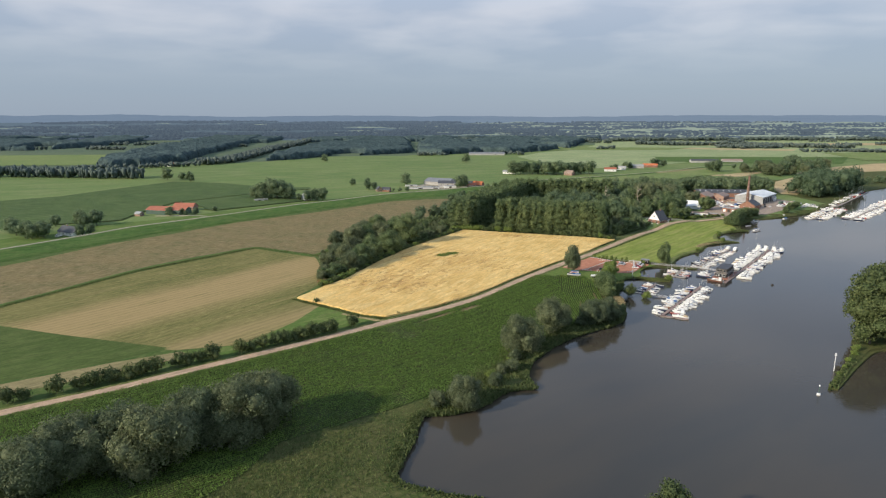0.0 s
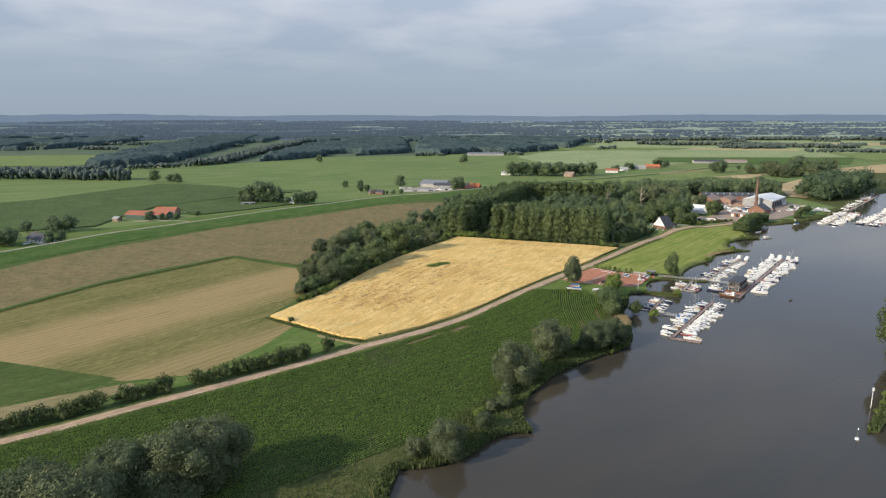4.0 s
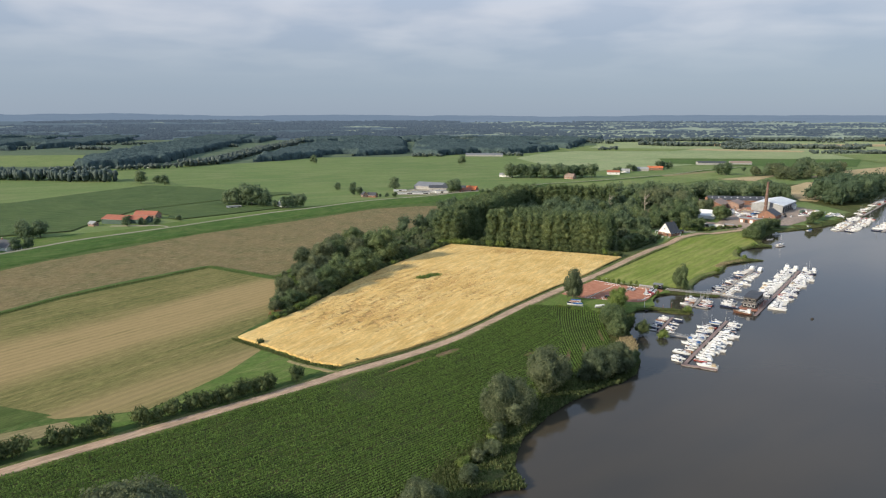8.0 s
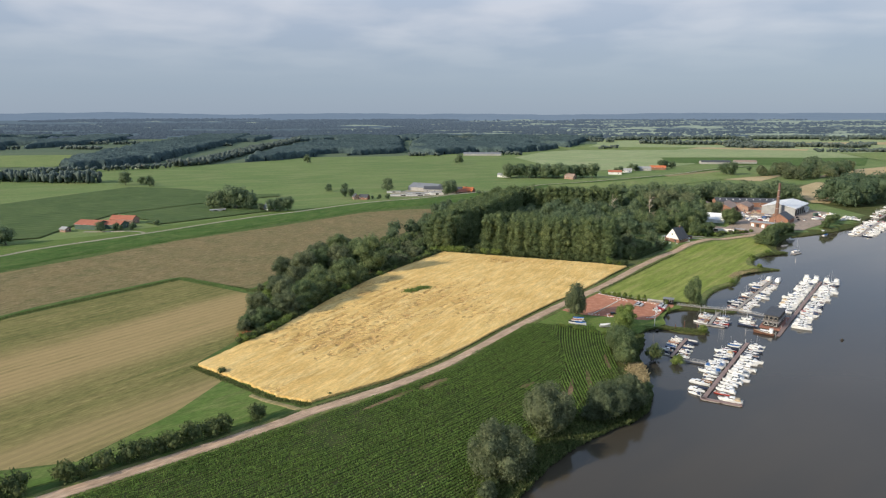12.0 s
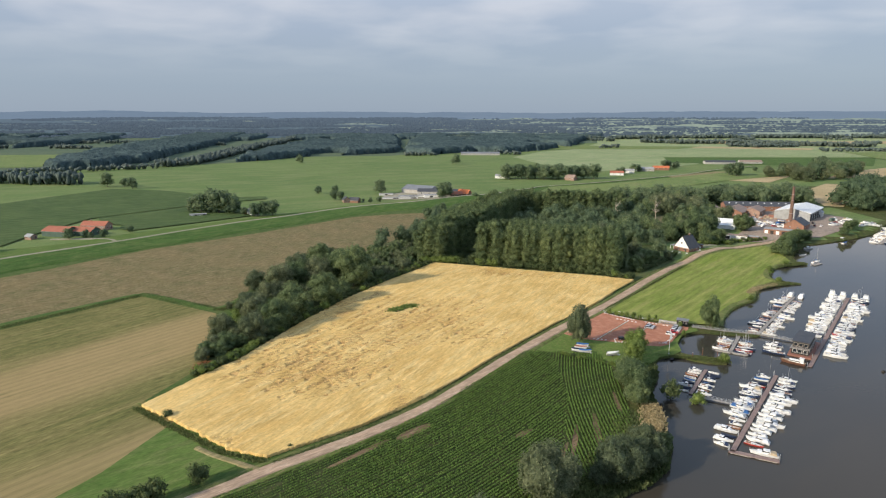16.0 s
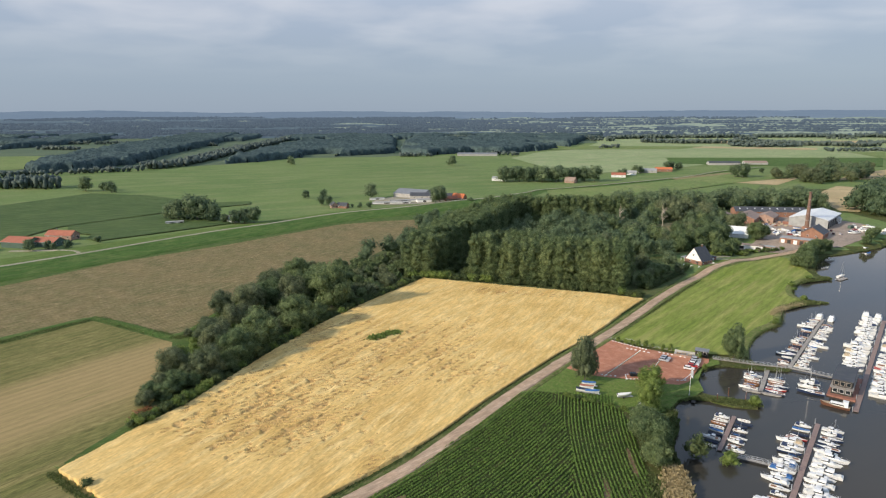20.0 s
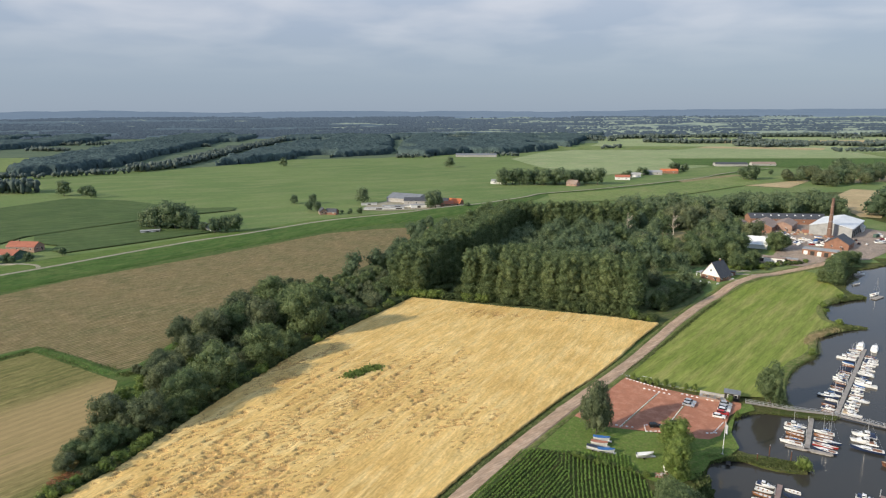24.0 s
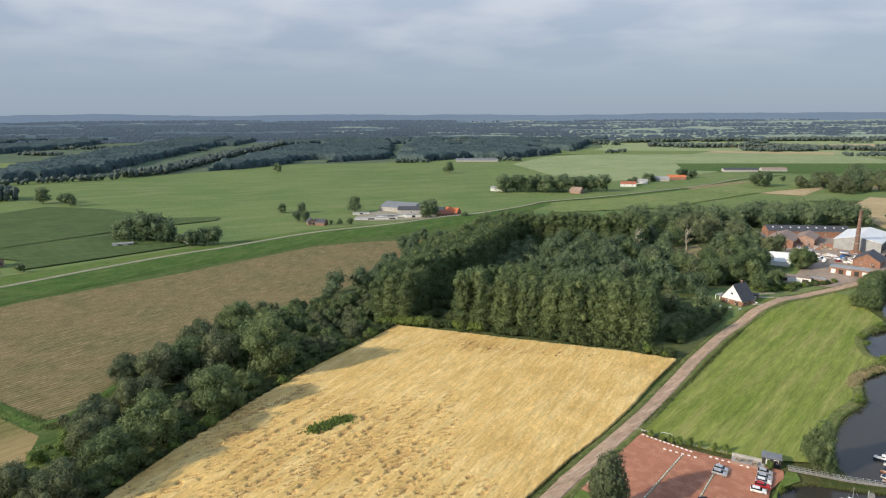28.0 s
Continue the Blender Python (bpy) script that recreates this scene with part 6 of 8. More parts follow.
def yacht(name, L, B, hullmat, cover, label):
    e = empty(name)
    H = 0.10 * L
    part("hull", hull(L, B, H, 1.9), hullmat, e)
    part("deck", deck(L, B, H, 1.9), CREAM, e)
    z = H * 0.95
    part("cabin", wedge(-0.12 * L, 0.24 * L, B * 0.28, z, z + 0.5, 0.6), WHITE, e)
    part("window_band", wedge(-0.10 * L, 0.19 * L, B * 0.286, z + 0.16, z + 0.36, 0.3, 0.03, 0.04), GLASS, e)
    part("cockpit", box(BM(), -0.42 * L, -B * 0.24, z - 0.04, -0.14 * L, B * 0.24, z + 0.07), VARNISH, e)
    part("mast", tube(BM(), (0.08 * L, 0, z), (0.08 * L, 0, z + 1.15 * L), 0.085, 0.05), ALLOY, e)
    part("boom", tube(BM(), (0.08 * L, 0, z + 1.3), (-0.32 * L, 0, z + 1.3), 0.06), ALLOY, e)
    part("sail_cover", wedge(-0.31 * L, 0.07 * L, 0.14, z + 1.32, z + 1.62, 0.05, 0.2, 0.05), cover, e, "furled sail under a canvas cover")
    bm = BM()
    for q in ((0.5 * L, 0), (-0.48 * L, 0), (0.04 * L, B * 0.46), (0.04 * L, -B * 0.46)):
        tube(bm, (q[0], q[1], z), (0.08 * L, 0, z + 1.1 * L), 0.018, n=3)
    part("rigging", bm, STEEL, e)
    return tagged(e, label, "sailing yacht", "moored sailing yachts")


def sloop(name, L, B, hullmat, cover, label, covered=True):
    e = empty(name)
    H = 0.12 * L
    part("hull", hull(L, B, H, 2.6), hullmat, e)
    z = H * 0.95
    if covered:
        bm = deck(L * 0.98, B * 1.06, H, 2.6, sink=-0.05)
        for q in bm.verts:
            if abs(q.co.y) < 0.01:
                q.co.z += 0.42
        part("cover", bm, cover, e, "taut canvas boat cover")
    else:
        part("floor", deck(L, B, H, 2.6, sink=0.25), CREAM, e)
        for x in (-0.3, -0.05, 0.2):
            part("bench", box(BM(), x * L - 0.2, -B * 0.36, z - 0.15, x * L + 0.2, B * 0.36, z - 0.07), VARNISH, e)
    part("engine", box(BM(), -0.53 * L, -0.18, z - 0.1, -0.48 * L, 0.18, z + 0.55, 0.04), DARKCLOTH, e, "dark outboard engine")
    return tagged(e, label, "open boat", "moored open boats")


def barge(name, L, B, label):
    e = empty(name)
    H = 1.1
    part("hull", hull(L, B, H, 3.2), BROWNPAINT, e)
    part("deck", deck(L, B, H, 3.2), TANCLOTH, e)
    part("saloon", wedge(-0.30 * L, 0.22 * L, B * 0.34, 1.0, 2.0, 0.3), WHITE, e)
    part("window_band", wedge(-0.28 * L, 0.20 * L, B * 0.345, 1.35, 1.75, 0.15, 0.02, 0.04), GLASS, e)
    part("wheelhouse", wedge(-0.42 * L, -0.24 * L, B * 0.34, 1.0, 2.9, 0.25), WHITE, e)
    part("wheelhouse_roof", box(BM(), -0.43 * L, -B * 0.37, 2.92, -0.23 * L, B * 0.37, 3.02), WHITE, e)
    return tagged(e, label, "barge")


FLEET = {
    "cruiser": [
        cruiser("motor_cruiser", 10.0, 3.4, WHITE, None, "white motor cruiser with dark windows at its mooring"),
        cruiser("motor_cruiser", 9.2, 3.2, WHITE, WHITE, "white motor cruiser with a white cockpit cover"),
        cruiser("motor_cruiser", 9.6, 3.3, WHITE, NAVY, "white motor cruiser with a dark blue cockpit cover"),
        cruiser("motor_cruiser", 10.6, 3.5, WHITE, TANCLOTH, "white motor cruiser with a tan cockpit cover"),
        cruiser("flybridge_cruiser", 11.6, 3.7, WHITE, None, "large white flybridge cruiser with a radar arch", True),
        cruiser("motor_cruiser", 9.8, 3.3, NAVY, None, "motor cruiser with navy hull and white cabin"),
        cruiser("motor_cruiser", 10.2, 3.4, GREYWHITE, GREYWHITE, "pale grey motor cruiser under canvas"),
    ],
    "small": [
        sloop("covered_boat", 6.6, 2.3, WHITE, BLUECLOTH, "small white boat under a blue cover"),
        sloop("covered_boat", 6.4, 2.3, NAVY, DARKCLOTH, "small navy boat under a dark cover"),
        sloop("open_boat", 6.0, 2.2, WHITE, None, "small white open boat with benches", False),
        cruiser("day_cruiser", 7.0, 2.5, WHITE, NAVY, "small white day cruiser with a navy cover"),
        cruiser("day_cruiser", 7.2, 2.6, WHITE, None, "small white day cruiser with open cockpit"),
        sloop("open_boat", 6.4, 2.3, VARNISH, None, "varnished wooden open boat", False),
        yacht("sailing_yacht", 7.4, 2.5, WHITE, BLUECLOTH, "small white sailing yacht with a blue sail cover"),
    ],
    "sail": [
        yacht("sailing_yacht", 9.6, 3.1, WHITE, BLUECLOTH, "white sailing yacht with a blue sail cover"),
        yacht("sailing_yacht", 9.0, 3.0, NAVY, WHITE, "navy sailing yacht with a white sail cover"),
        yacht("sailing_yacht", 9.4, 3.0, REDPAINT, WHITE, "red-hulled sailing yacht with furled sail"),
    ],
    "canopy": [
        cruiser("canopy_boat", 9.0, 3.3, WHITE, BLUECLOTH, "white cruiser under a bright blue canopy"),
    ],
}
BOATS_USED = set()
LONG = {}
for group in FLEET.values():
    for src in group:
        for child in src.children:
            if child.name.startswith("hull"):
                xs = [q.co.x for q in child.data.vertices]
                LONG[src.name] = max(xs) - min(xs)


def moor(src, x, y, turn, size=1.0):
    m = pose(x, y, -1.02, 0, 0, turn) @ Matrix.Scale(size, 4)
    if src.name not in BOATS_USED:
        BOATS_USED.add(src.name)
        src.matrix_basis = m
        return src
    return copy_thing(src, m @ Matrix.Diagonal([1 / v for v in src.scale] + [1]))


def pier(name, a, b, half, mat, label, fingers=0.0, piles=True, pitch=6.0):
    """A floating jetty: deck sections end to end on floats, mooring fingers and piles."""
    a, b = Vector(a), Vector(b)
    L = (b - a).length
    e = empty(name, a.x, a.y, -0.95, math.degrees(math.atan2((b - a).y, (b - a).x)))
    n = max(1, round(L / pitch))
    for k in range(n):
        x0, x1 = L * k / n + 0.03, L * (k + 1) / n - 0.03
        part("deck_section", box(BM(), x0, -half, 0.22, x1, half, 0.42, 0.0, 0.02), mat, e)
        part("float", box(BM(), x0 + 0.6, -half * 0.8, -0.35, x1 - 0.6, half * 0.8, 0.22), CONCRETE, e)
    if fingers:
        m = int(L / 8.6)
        for k in range(m):
            for s in (-1, 1):
                x = 4.3 + k * 8.6
                part("finger", box(BM(), x - 0.25, s * half, 0.2, x + 0.25, s * (half + fingers), 0.36), mat, e)
    if piles:
        for k in range(0, n + 1, 2):
            part("mooring_pole", tube(BM(), (L * k / n, half + 0.15, -2.0), (L * k / n, half + 0.15, 2.1), 0.13, n=8), STEEL, e)
    return tagged(e, label, "jetty")


def fill(a, b, side, start, stop, pitch, kinds, rng, gap=1.2, out=0.0, grow=1.0):
    """Boats side by side along one side of a jetty, bow or stern in."""
    a, b = Vector(a), Vector(b)
    d = (b - a).normalized()
    nrm = Vector((d.y, -d.x)) * side
    s = start
    while s < stop:
        src = rng.choice(FLEET[rng.choice(kinds)])
        size = rng.uniform(0.70, 0.92) * grow
        L = 1.06 * LONG[src.name] * size
        q = a + d * s + nrm * (gap + L / 2 + out + rng.uniform(0, 0.5))
        turn = math.degrees(math.atan2(nrm.y, nrm.x)) + (180 if rng.random() < 0.45 else 0) + rng.uniform(-2.5, 2.5)
        moor(src, q.x, q.y, turn, size)
        s += pitch * rng.uniform(0.93, 1.08)


M = random.Random(21)
A0, A1 = (119, 330), (164, 389)
pier("main_jetty", A0, A1, 0.78, PLANK, "long reddish-brown planked floating jetty", 0)
pier("jetty_head", (118, 330.5), (131, 324), 1.0, PLANK, "short cross-piece at the jetty's end")
fill(A0, A1, -1, 3, 30, 3.4, ["small", "small", "cruiser"], M, 0.9, 0.0, 0.80)
fill(A0, A1, -1, 31, 39, 3.3, ["canopy"], M, 0.9, 0.0, 0.85)
fill(A0, A1, -1, 40, 73, 3.8, ["cruiser", "small", "sail", "small"], M, 0.9, 0.0, 0.85)
fill(A0, A1, 1, 9, 74, 3.4, ["cruiser"] * 6 + ["sail"], M, 0.9, 0.0, 0.86)
moor(FLEET["cruiser"][3], 128.5, 328.5, 155, 0.75)
C0, C1 = (183, 398), (263, 498)
pier("main_jetty", C0, C1, 0.85, PLANK, "long brown floating jetty lined with white boats")
fill(C0, C1, -1, 44, 128, 3.9, ["cruiser"] * 7 + ["sail"], M)
fill(C0, C1, 1, 20, 126, 3.9, ["cruiser"] * 7 + ["sail"], M)
for k in range(4):
    moor(FLEET["cruiser"][4], 258 + k * 4.4, 505 - k * 3.4, 52 + M.uniform(-4, 4), 0.95)
D0, D1 = (179, 436), (233, 501)
pier("side_jetty", D0, D1, 0.75, GREYPLANK, "grey planked floating jetty with small boats")
fill(D0, D1, -1, 4, 83, 2.8, ["small"] * 5 + ["cruiser"], M, 0.7, 0.0, 0.76)
fill(D0, D1, 1, 6, 78, 3.0, ["small"] * 4 + ["cruiser"], M, 0.7, 0.0, 0.76)
for k in range(2):
    moor(FLEET["cruiser"][k], 233 + k * 4.5, 504 - k * 3.0, 50, 0.95)
E0, E1 = (122, 372), (137.5, 395)
pier("small_jetty", E0, E1, 0.7, PLANK, "short planked jetty with small boats")
fill(E0, E1, -1, 2, 26, 2.9, ["small"], M, 0.7, 0.0, 0.85)
fill(E0, E1, 1, 3, 27, 2.9, ["small"], M, 0.7, 0.0, 0.85)
G0, G1 = (156.5, 414.5), (172, 438)
pier("small_jetty", G0, G1, 0.75, GREYPLANK, "short grey jetty with small boats")
pier("jetty_head", (151, 417.5), (163, 411), 0.8, GREYPLANK, "grey cross-piece at the jetty's end", piles=False)
fill(G0, G1, -1, 2.5, 17, 3.3, ["small"], M, 0.7)
fill(G0, G1, 1, 2.5, 19, 3.3, ["small", "sail"], M, 0.7)
moor(barge("barge", 9.2, 3.0, "varnished brown barge with a white saloon"), 178.5, 402.5, 142)
moor(FLEET["sail"][1], 176, 414, 150)
moor(FLEET["small"][4], 178, 419, 150)
moor(FLEET["small"][3], 181, 423, 148)
# far moorings
for a, b, words in (((388, 652), (462, 730), "far floating jetty crowded with boats"), ((424, 648), (560, 780), "far floating jetty with large white boats")):
    pier("far_jetty", a, b, 1.4, GREYPLANK, words, piles=False, pitch=12.0)
    n = (Vector(b) - Vector(a)).length
    fill(a, b, -1, 2, n - 4, 6.2, ["cruiser", "cruiser", "sail"], M)
    fill(a, b, 1, 2, n - 4, 6.0, ["cruiser", "cruiser", "sail"], M)
pier("far_jetty", (470, 745), (600, 885), 1.2, GREYPLANK, "far floating jetty along the wooded bank", piles=False, pitch=12.0)
fill((470, 745), (600, 885), -1, 5, 185, 8.5, ["cruiser", "sail"], M)
# little raft with a yacht
pier("raft", (289, 578), (298, 584), 1.5, GREYPLANK, "small grey mooring raft in the river", pitch=3.0)
moor(FLEET["sail"][0], 297, 588, 30, 0.9)
moor(FLEET["small"][2], 300, 610, 20)
moor(FLEET["small"][4], 318, 634, 10)
moor(FLEET["cruiser"][0], 366, 668, 30)
moor(FLEET["small"][0], 360, 655, 30)


def gangway(name, a, b, za, zb, label):
    """A walkway between two lattice railings."""
    a, b = Vector((*a, za)), Vector((*b, zb))
    d = b - a
    L = d.length
    e = empty(name, a.x, a.y, a.z, math.degrees(math.atan2(d.y, d.x)))
    slope = (zb - za) / L
    bm = BM()
    box(bm, 0, -0.7, -0.12, L, 0.7, 0.0)
    for q in bm.verts:
        q.co.z += q.co.x * slope
    part("walkway", bm, GREYPLANK, e)
    for s in (-1, 1):
        bm = BM()
        n = max(3, round(L / 1.6))
        for k in range(n + 1):
            x = L * k / n
            tube(bm, (x, s * 0.7, x * slope), (x, s * 0.7, x * slope + 1.0), 0.045, n=4)
            if k < n:
                x2 = L * (k + 1) / n
                for zz in (0.5, 1.0):
                    tube(bm, (x, s * 0.7, x * slope + zz), (x2, s * 0.7, x2 * slope + zz), 0.04, n=4)
                tube(bm, (x, s * 0.7, x * slope), (x2, s * 0.7, x2 * slope + 1.0), 0.03, n=4)
        part("railing", bm, STEEL, e)
    return tagged(e, label, "gangway")


gangway("gangway", (125.5, 368), (140, 359.5), -0.3, -0.4, "pale steel gangway with lattice railings")
gangway("gangway", (152, 447), (166, 441), 0.1, 0.0, "wooden causeway with rails")
gangway("gangway", (166, 441), (180, 437), 0.0, -0.1, "wooden causeway with rails")
gangway("gangway", (180, 437), (192.6, 427.6), -0.1, -0.4, "pale steel gangway to the club ship")


def club_ship():
    """Dark two-storey floating clubhouse with white window frames."""
    e = empty("floating_clubhouse", 188.1, 407.6, -0.95, 51.3)
    part("pontoon", box(BM(), -1, -1, -0.4, 24, 8.5, 0.5), REDPLANK, e, "red-brown pontoon deck")
    part("lower_storey", box(BM(), 1.5, 0.5, 0.5, 21, 7.5, 3.2), DARKWOOD, e, "dark boarded lower storey")
    part("upper_storey", box(BM(), 2.5, 0.8, 3.35, 19, 7.2, 6.0), DARKWOOD, e, "dark boarded upper storey")
    part("balcony", box(BM(), 0.2, 0.2, 3.2, 21.5, 7.8, 3.35), GREYPLANK, e)
    part("roof", box(BM(), 2.0, 0.4, 6.0, 19.5, 7.6, 6.25), SLATE, e, "flat dark roof")
    for k in range(3):
        w = part("window", box(BM(), 1.43, 1.0 + k * 2.1, 1.2, 1.5, 2.7 + k * 2.1, 2.8), WHITE, e, "white-framed window")
        part("pane", box(BM(), 1.40, 1.15 + k * 2.1, 1.35, 1.43, 2.55 + k * 2.1, 2.65), GLASS, w)
        w = part("window", box(BM(), 2.43, 1.2 + k * 2.0, 3.9, 2.5, 2.8 + k * 2.0, 5.5), GREYPLANK, e, "grey-framed window")
        part("pane", box(BM(), 2.40, 1.35 + k * 2.0, 4.05, 2.43, 2.65 + k * 2.0, 5.35), GLASS, w)
    for k in range(5):
        w = part("window", box(BM(), 3.2 + k * 3.6, 0.44, 1.3, 5.2 + k * 3.6, 0.5, 2.7), WHITE, e, "white-framed window")
        part("pane", box(BM(), 3.35 + k * 3.6, 0.41, 1.45, 5.05 + k * 3.6, 0.44, 2.55), GLASS, w)
    bm = BM()
    for k in range(12):
        tube(bm, (0.4 + k * 1.9, 0.3, 3.35), (0.4 + k * 1.9, 0.3, 4.3), 0.03, n=4)
    tube(bm, (0.4, 0.3, 4.3), (21.3, 0.3, 4.3), 0.03, n=4)
    tube(bm, (0.4, 0.3, 4.3), (0.4, 7.7, 4.3), 0.03, n=4)
    part("railing", bm, STEEL, e)
    return tagged(e, "dark two-storey floating clubhouse with white window frames", "houseboat")


club_ship()


def buoy():
    e = empty("channel_buoy", 146, 233, -1.05)
    part("float", tube(BM(), (0, 0, -0.3), (0, 0, 0.7), 0.8, 0.6, 10), WHITE, e)
    part("mast", tube(BM(), (0, 0, 0.7), (0, 0, 3.6), 0.16, 0.1), GREENWALL, e, "green mast")
    part("topmark", tube(BM(), (0, 0, 3.6), (0, 0, 4.3), 0.3, 0.02), WHITE, e)
    tagged(e, "white and green channel buoy in the river", "buoy")
    p2 = empty("river_marker", 166, 256, -0.5)
    part("post", tube(BM(), (0, 0, -1), (0, 0, 7.5), 0.14, 0.12), WHITE, p2)
    part("board", box(BM(), -0.4, -0.05, 6.2, 0.4, 0.05, 7.4), WHITE, p2)
    tagged(p2, "tall white river marker post on the point", "marker")
    p3 = empty("mooring_post", 211, 393, -1.0)
    part("mooring_pole", tube(BM(), (0, 0, -1.5), (0, 0, 0.8), 0.55, 0.45, 8), DARKWOOD, p3)
    part("fender", box(BM(), -0.9, -0.3, -0.2, 0.9, 0.3, 0.35, 0.1), DARKWOOD, p3)
    tagged(p3, "dark mooring post standing in the river", "post")


buoy()

# ---------- buildings ----------
def gable_house(name, x, y, turn, w, l, eave, ridge, wall, roof, label, category="building", windows=0, doors=1, chimney=False, skylights=0, z=None, over=0.4, gable=None, hip=0.0, endwin=2, bays=0):
    """Walls with gables, two roof slopes, windows with panes, doors. The ridge runs along y; the front gable looks to -y."""
    zz = ground_z(x, y) if z is None else z
    e = empty(name, x, y, zz, turn)
    part("wall", prism(BM(), ((-w / 2, -0.6), (w / 2, -0.6), (w / 2, eave), (0, ridge), (-w / 2, eave)), -l / 2, l / 2), wall, e)
    if gable is not None:
        k = 0.93
        part("gable", prism(BM(), ((-w / 2 * k, eave - 0.2), (w / 2 * k, eave - 0.2), (w / 2 * k, eave + 0.05), (0, ridge - 0.25), (-w / 2 * k, eave + 0.05)), -l / 2 - 0.12, -l / 2 - 0.003), gable, e, "white boarded gable")
    rise = (ridge - eave) / (w / 2)
    for s in (-1, 1):
        prof = ((0, ridge + 0.02), (s * (w / 2 + over), eave - rise * over + 0.02), (s * (w / 2 + over), eave - rise * over + 0.22), (0, ridge + 0.24))
        r = part("roof", prism(BM(), prof, -l / 2 - over, l / 2 + over), roof, e)
        for k in range(skylights):
            yy = -l / 2 + l * (k + 0.7) / (skylights + 0.4)
            a = 0.42
            bm = BM()
            box(bm, -0.8, -0.55, 0, 0.8, 0.55, 0.1)
            ang = math.atan2(eave - ridge, w / 2) * s
            bmesh.ops.transform(bm, matrix=Matrix.Translation((s * w / 2 * a, yy, ridge + (eave - ridge) * a + 0.26)) @ Matrix.Rotation(-ang, 4, "Y"), verts=bm.verts[:])
            part("skylight", bm, WHITEROOF, r, "pale skylight")
        part("gutter", box(BM(), s * (w / 2 + over) - 0.07, -l / 2 - over, eave - rise * over - 0.10, s * (w / 2 + over) + 0.07, l / 2 + over, eave - rise * over + 0.03), STEEL, e)
    hgt = min(1.3, eave * 0.42)
    sill = eave * 0.38
    for s in (-1, 1):
        for k in range(windows):
            yy = -l / 2 + l * (k + 0.5) / windows
            x0, x1 = sorted((s * (w / 2 - 0.02), s * (w / 2 + 0.06)))
            f = part("window", box(BM(), x0, yy - 0.7, sill, x1, yy + 0.7, sill + hgt), WHITE, e, "white-framed window")
            x0, x1 = sorted((s * (w / 2 + 0.063), s * (w / 2 + 0.09)))
            part("pane", box(BM(), x0, yy - 0.58, sill + 0.1, x1, yy + 0.58, sill + hgt - 0.1), GLASS, f)
    for k in range(endwin):
        xx = (k - (endwin - 1) / 2) * w / (endwin + 0.6)
        f = part("window", box(BM(), xx - 0.6, -l / 2 - 0.06, sill, xx + 0.6, -l / 2 + 0.02, sill + hgt), WHITE, e, "white-framed window")
        part("pane", box(BM(), xx - 0.5, -l / 2 - 0.09, sill + 0.1, xx + 0.5, -l / 2 - 0.063, sill + hgt - 0.1), GLASS, f)
    for k in range(doors):
        xx = w * (0.27 if k == 0 else -0.27)
        d = part("door", box(BM(), xx - 0.55, -l / 2 - 0.10, 0.0, xx + 0.55, -l / 2 + 0.02, 2.1), DARKWOOD, e)
        part("handle", box(BM(), xx + 0.38, -l / 2 - 0.14, 1.0, xx + 0.46, -l / 2 - 0.10, 1.12), STEEL, d)
    for k in range(bays):
        yy = -l / 2 + l * (k + 0.5) / bays
        part("bay_door", box(BM(), w / 2 - 0.02, yy - l / bays * 0.36, 0.0, w / 2 + 0.08, yy + l / bays * 0.36, eave * 0.78), DARKWOOD, e, "large dark sliding door")
    if chimney:
        c = part("chimney", box(BM(), -0.45, l * 0.18, ridge - 0.9, 0.45, l * 0.18 + 0.8, ridge + 1.2), BRICK, e)
        part("chimney_cap", box(BM(), -0.52, l * 0.18 - 0.07, ridge + 1.203, 0.52, l * 0.18 + 0.87, ridge + 1.35), CONCRETE, c)
    return tagged(e, label, category)


def flat_shed(name, x, y, turn, w, l, h, wall, roof, label, category="shed", openings=3, z=None):
    zz = ground_z(x, y) if z is None else z
    e = empty(name, x, y, zz, turn)
    part("wall", box(BM(), -w / 2, -l / 2, -0.5, w / 2, l / 2, h), wall, e)
    part("roof", box(BM(), -w / 2 - 0.3, -l / 2 - 0.3, h, w / 2 + 0.3, l / 2 + 0.3, h + 0.25), roof, e)
    for k in range(openings):
        xx = -w / 2 + w * (k + 0.5) / openings
        part("door", box(BM(), xx - w / openings * 0.3, -l / 2 - 0.06, 0, xx + w / openings * 0.3, -l / 2 + 0.02, h * 0.75), DARKWOOD if k % 2 else WHITEWALL, e)
    return tagged(e, label, category)


# white-gabled house above the track
house = gable_house("house", 213, 614, -56, 13, 12, 3.0, 11.2, BRICK, SLATE, "brick house with white gable and steep dark roof", "house", 3, 1, True, gable=WHITE)
f = part("window", box(BM(), -0.6, -6.2, 5.6, 0.6, -6.125, 6.9), WHITE, house, "white-framed window")
part("pane", box(BM(), -0.5, -6.23, 5.7, 0.5, -6.203, 6.8), GLASS, f)
part("veranda_roof", box(BM(), -11.5, -4.0, 2.6, -5.7, 2.0, 2.8), GREYROOF, house)
part("veranda_wall", box(BM(), -11.2, 1.0, 0, -5.4, 1.8, 2.6), WHITEWALL, house)
for k in range(3):
    part("veranda_post", box(BM(), -11.3 + k * 2.6, -3.8, -0.3, -11.1 + k * 2.6, -3.6, 2.6), WHITE, house)
tagged(ribbon("drive", [(211, 614), (217, 612), (222, 609), (226, 607.5)], 1.2, 0.42, LANE), "pale gravel path from the house to the track", "path", kind="structure")
tagged(ribbon("drive", [(221, 617), (229, 623.5), (236, 622.5), (243, 621)], 1.1, 0.42, LANE), "pale gravel drive round the front lawn", "path", kind="structure")
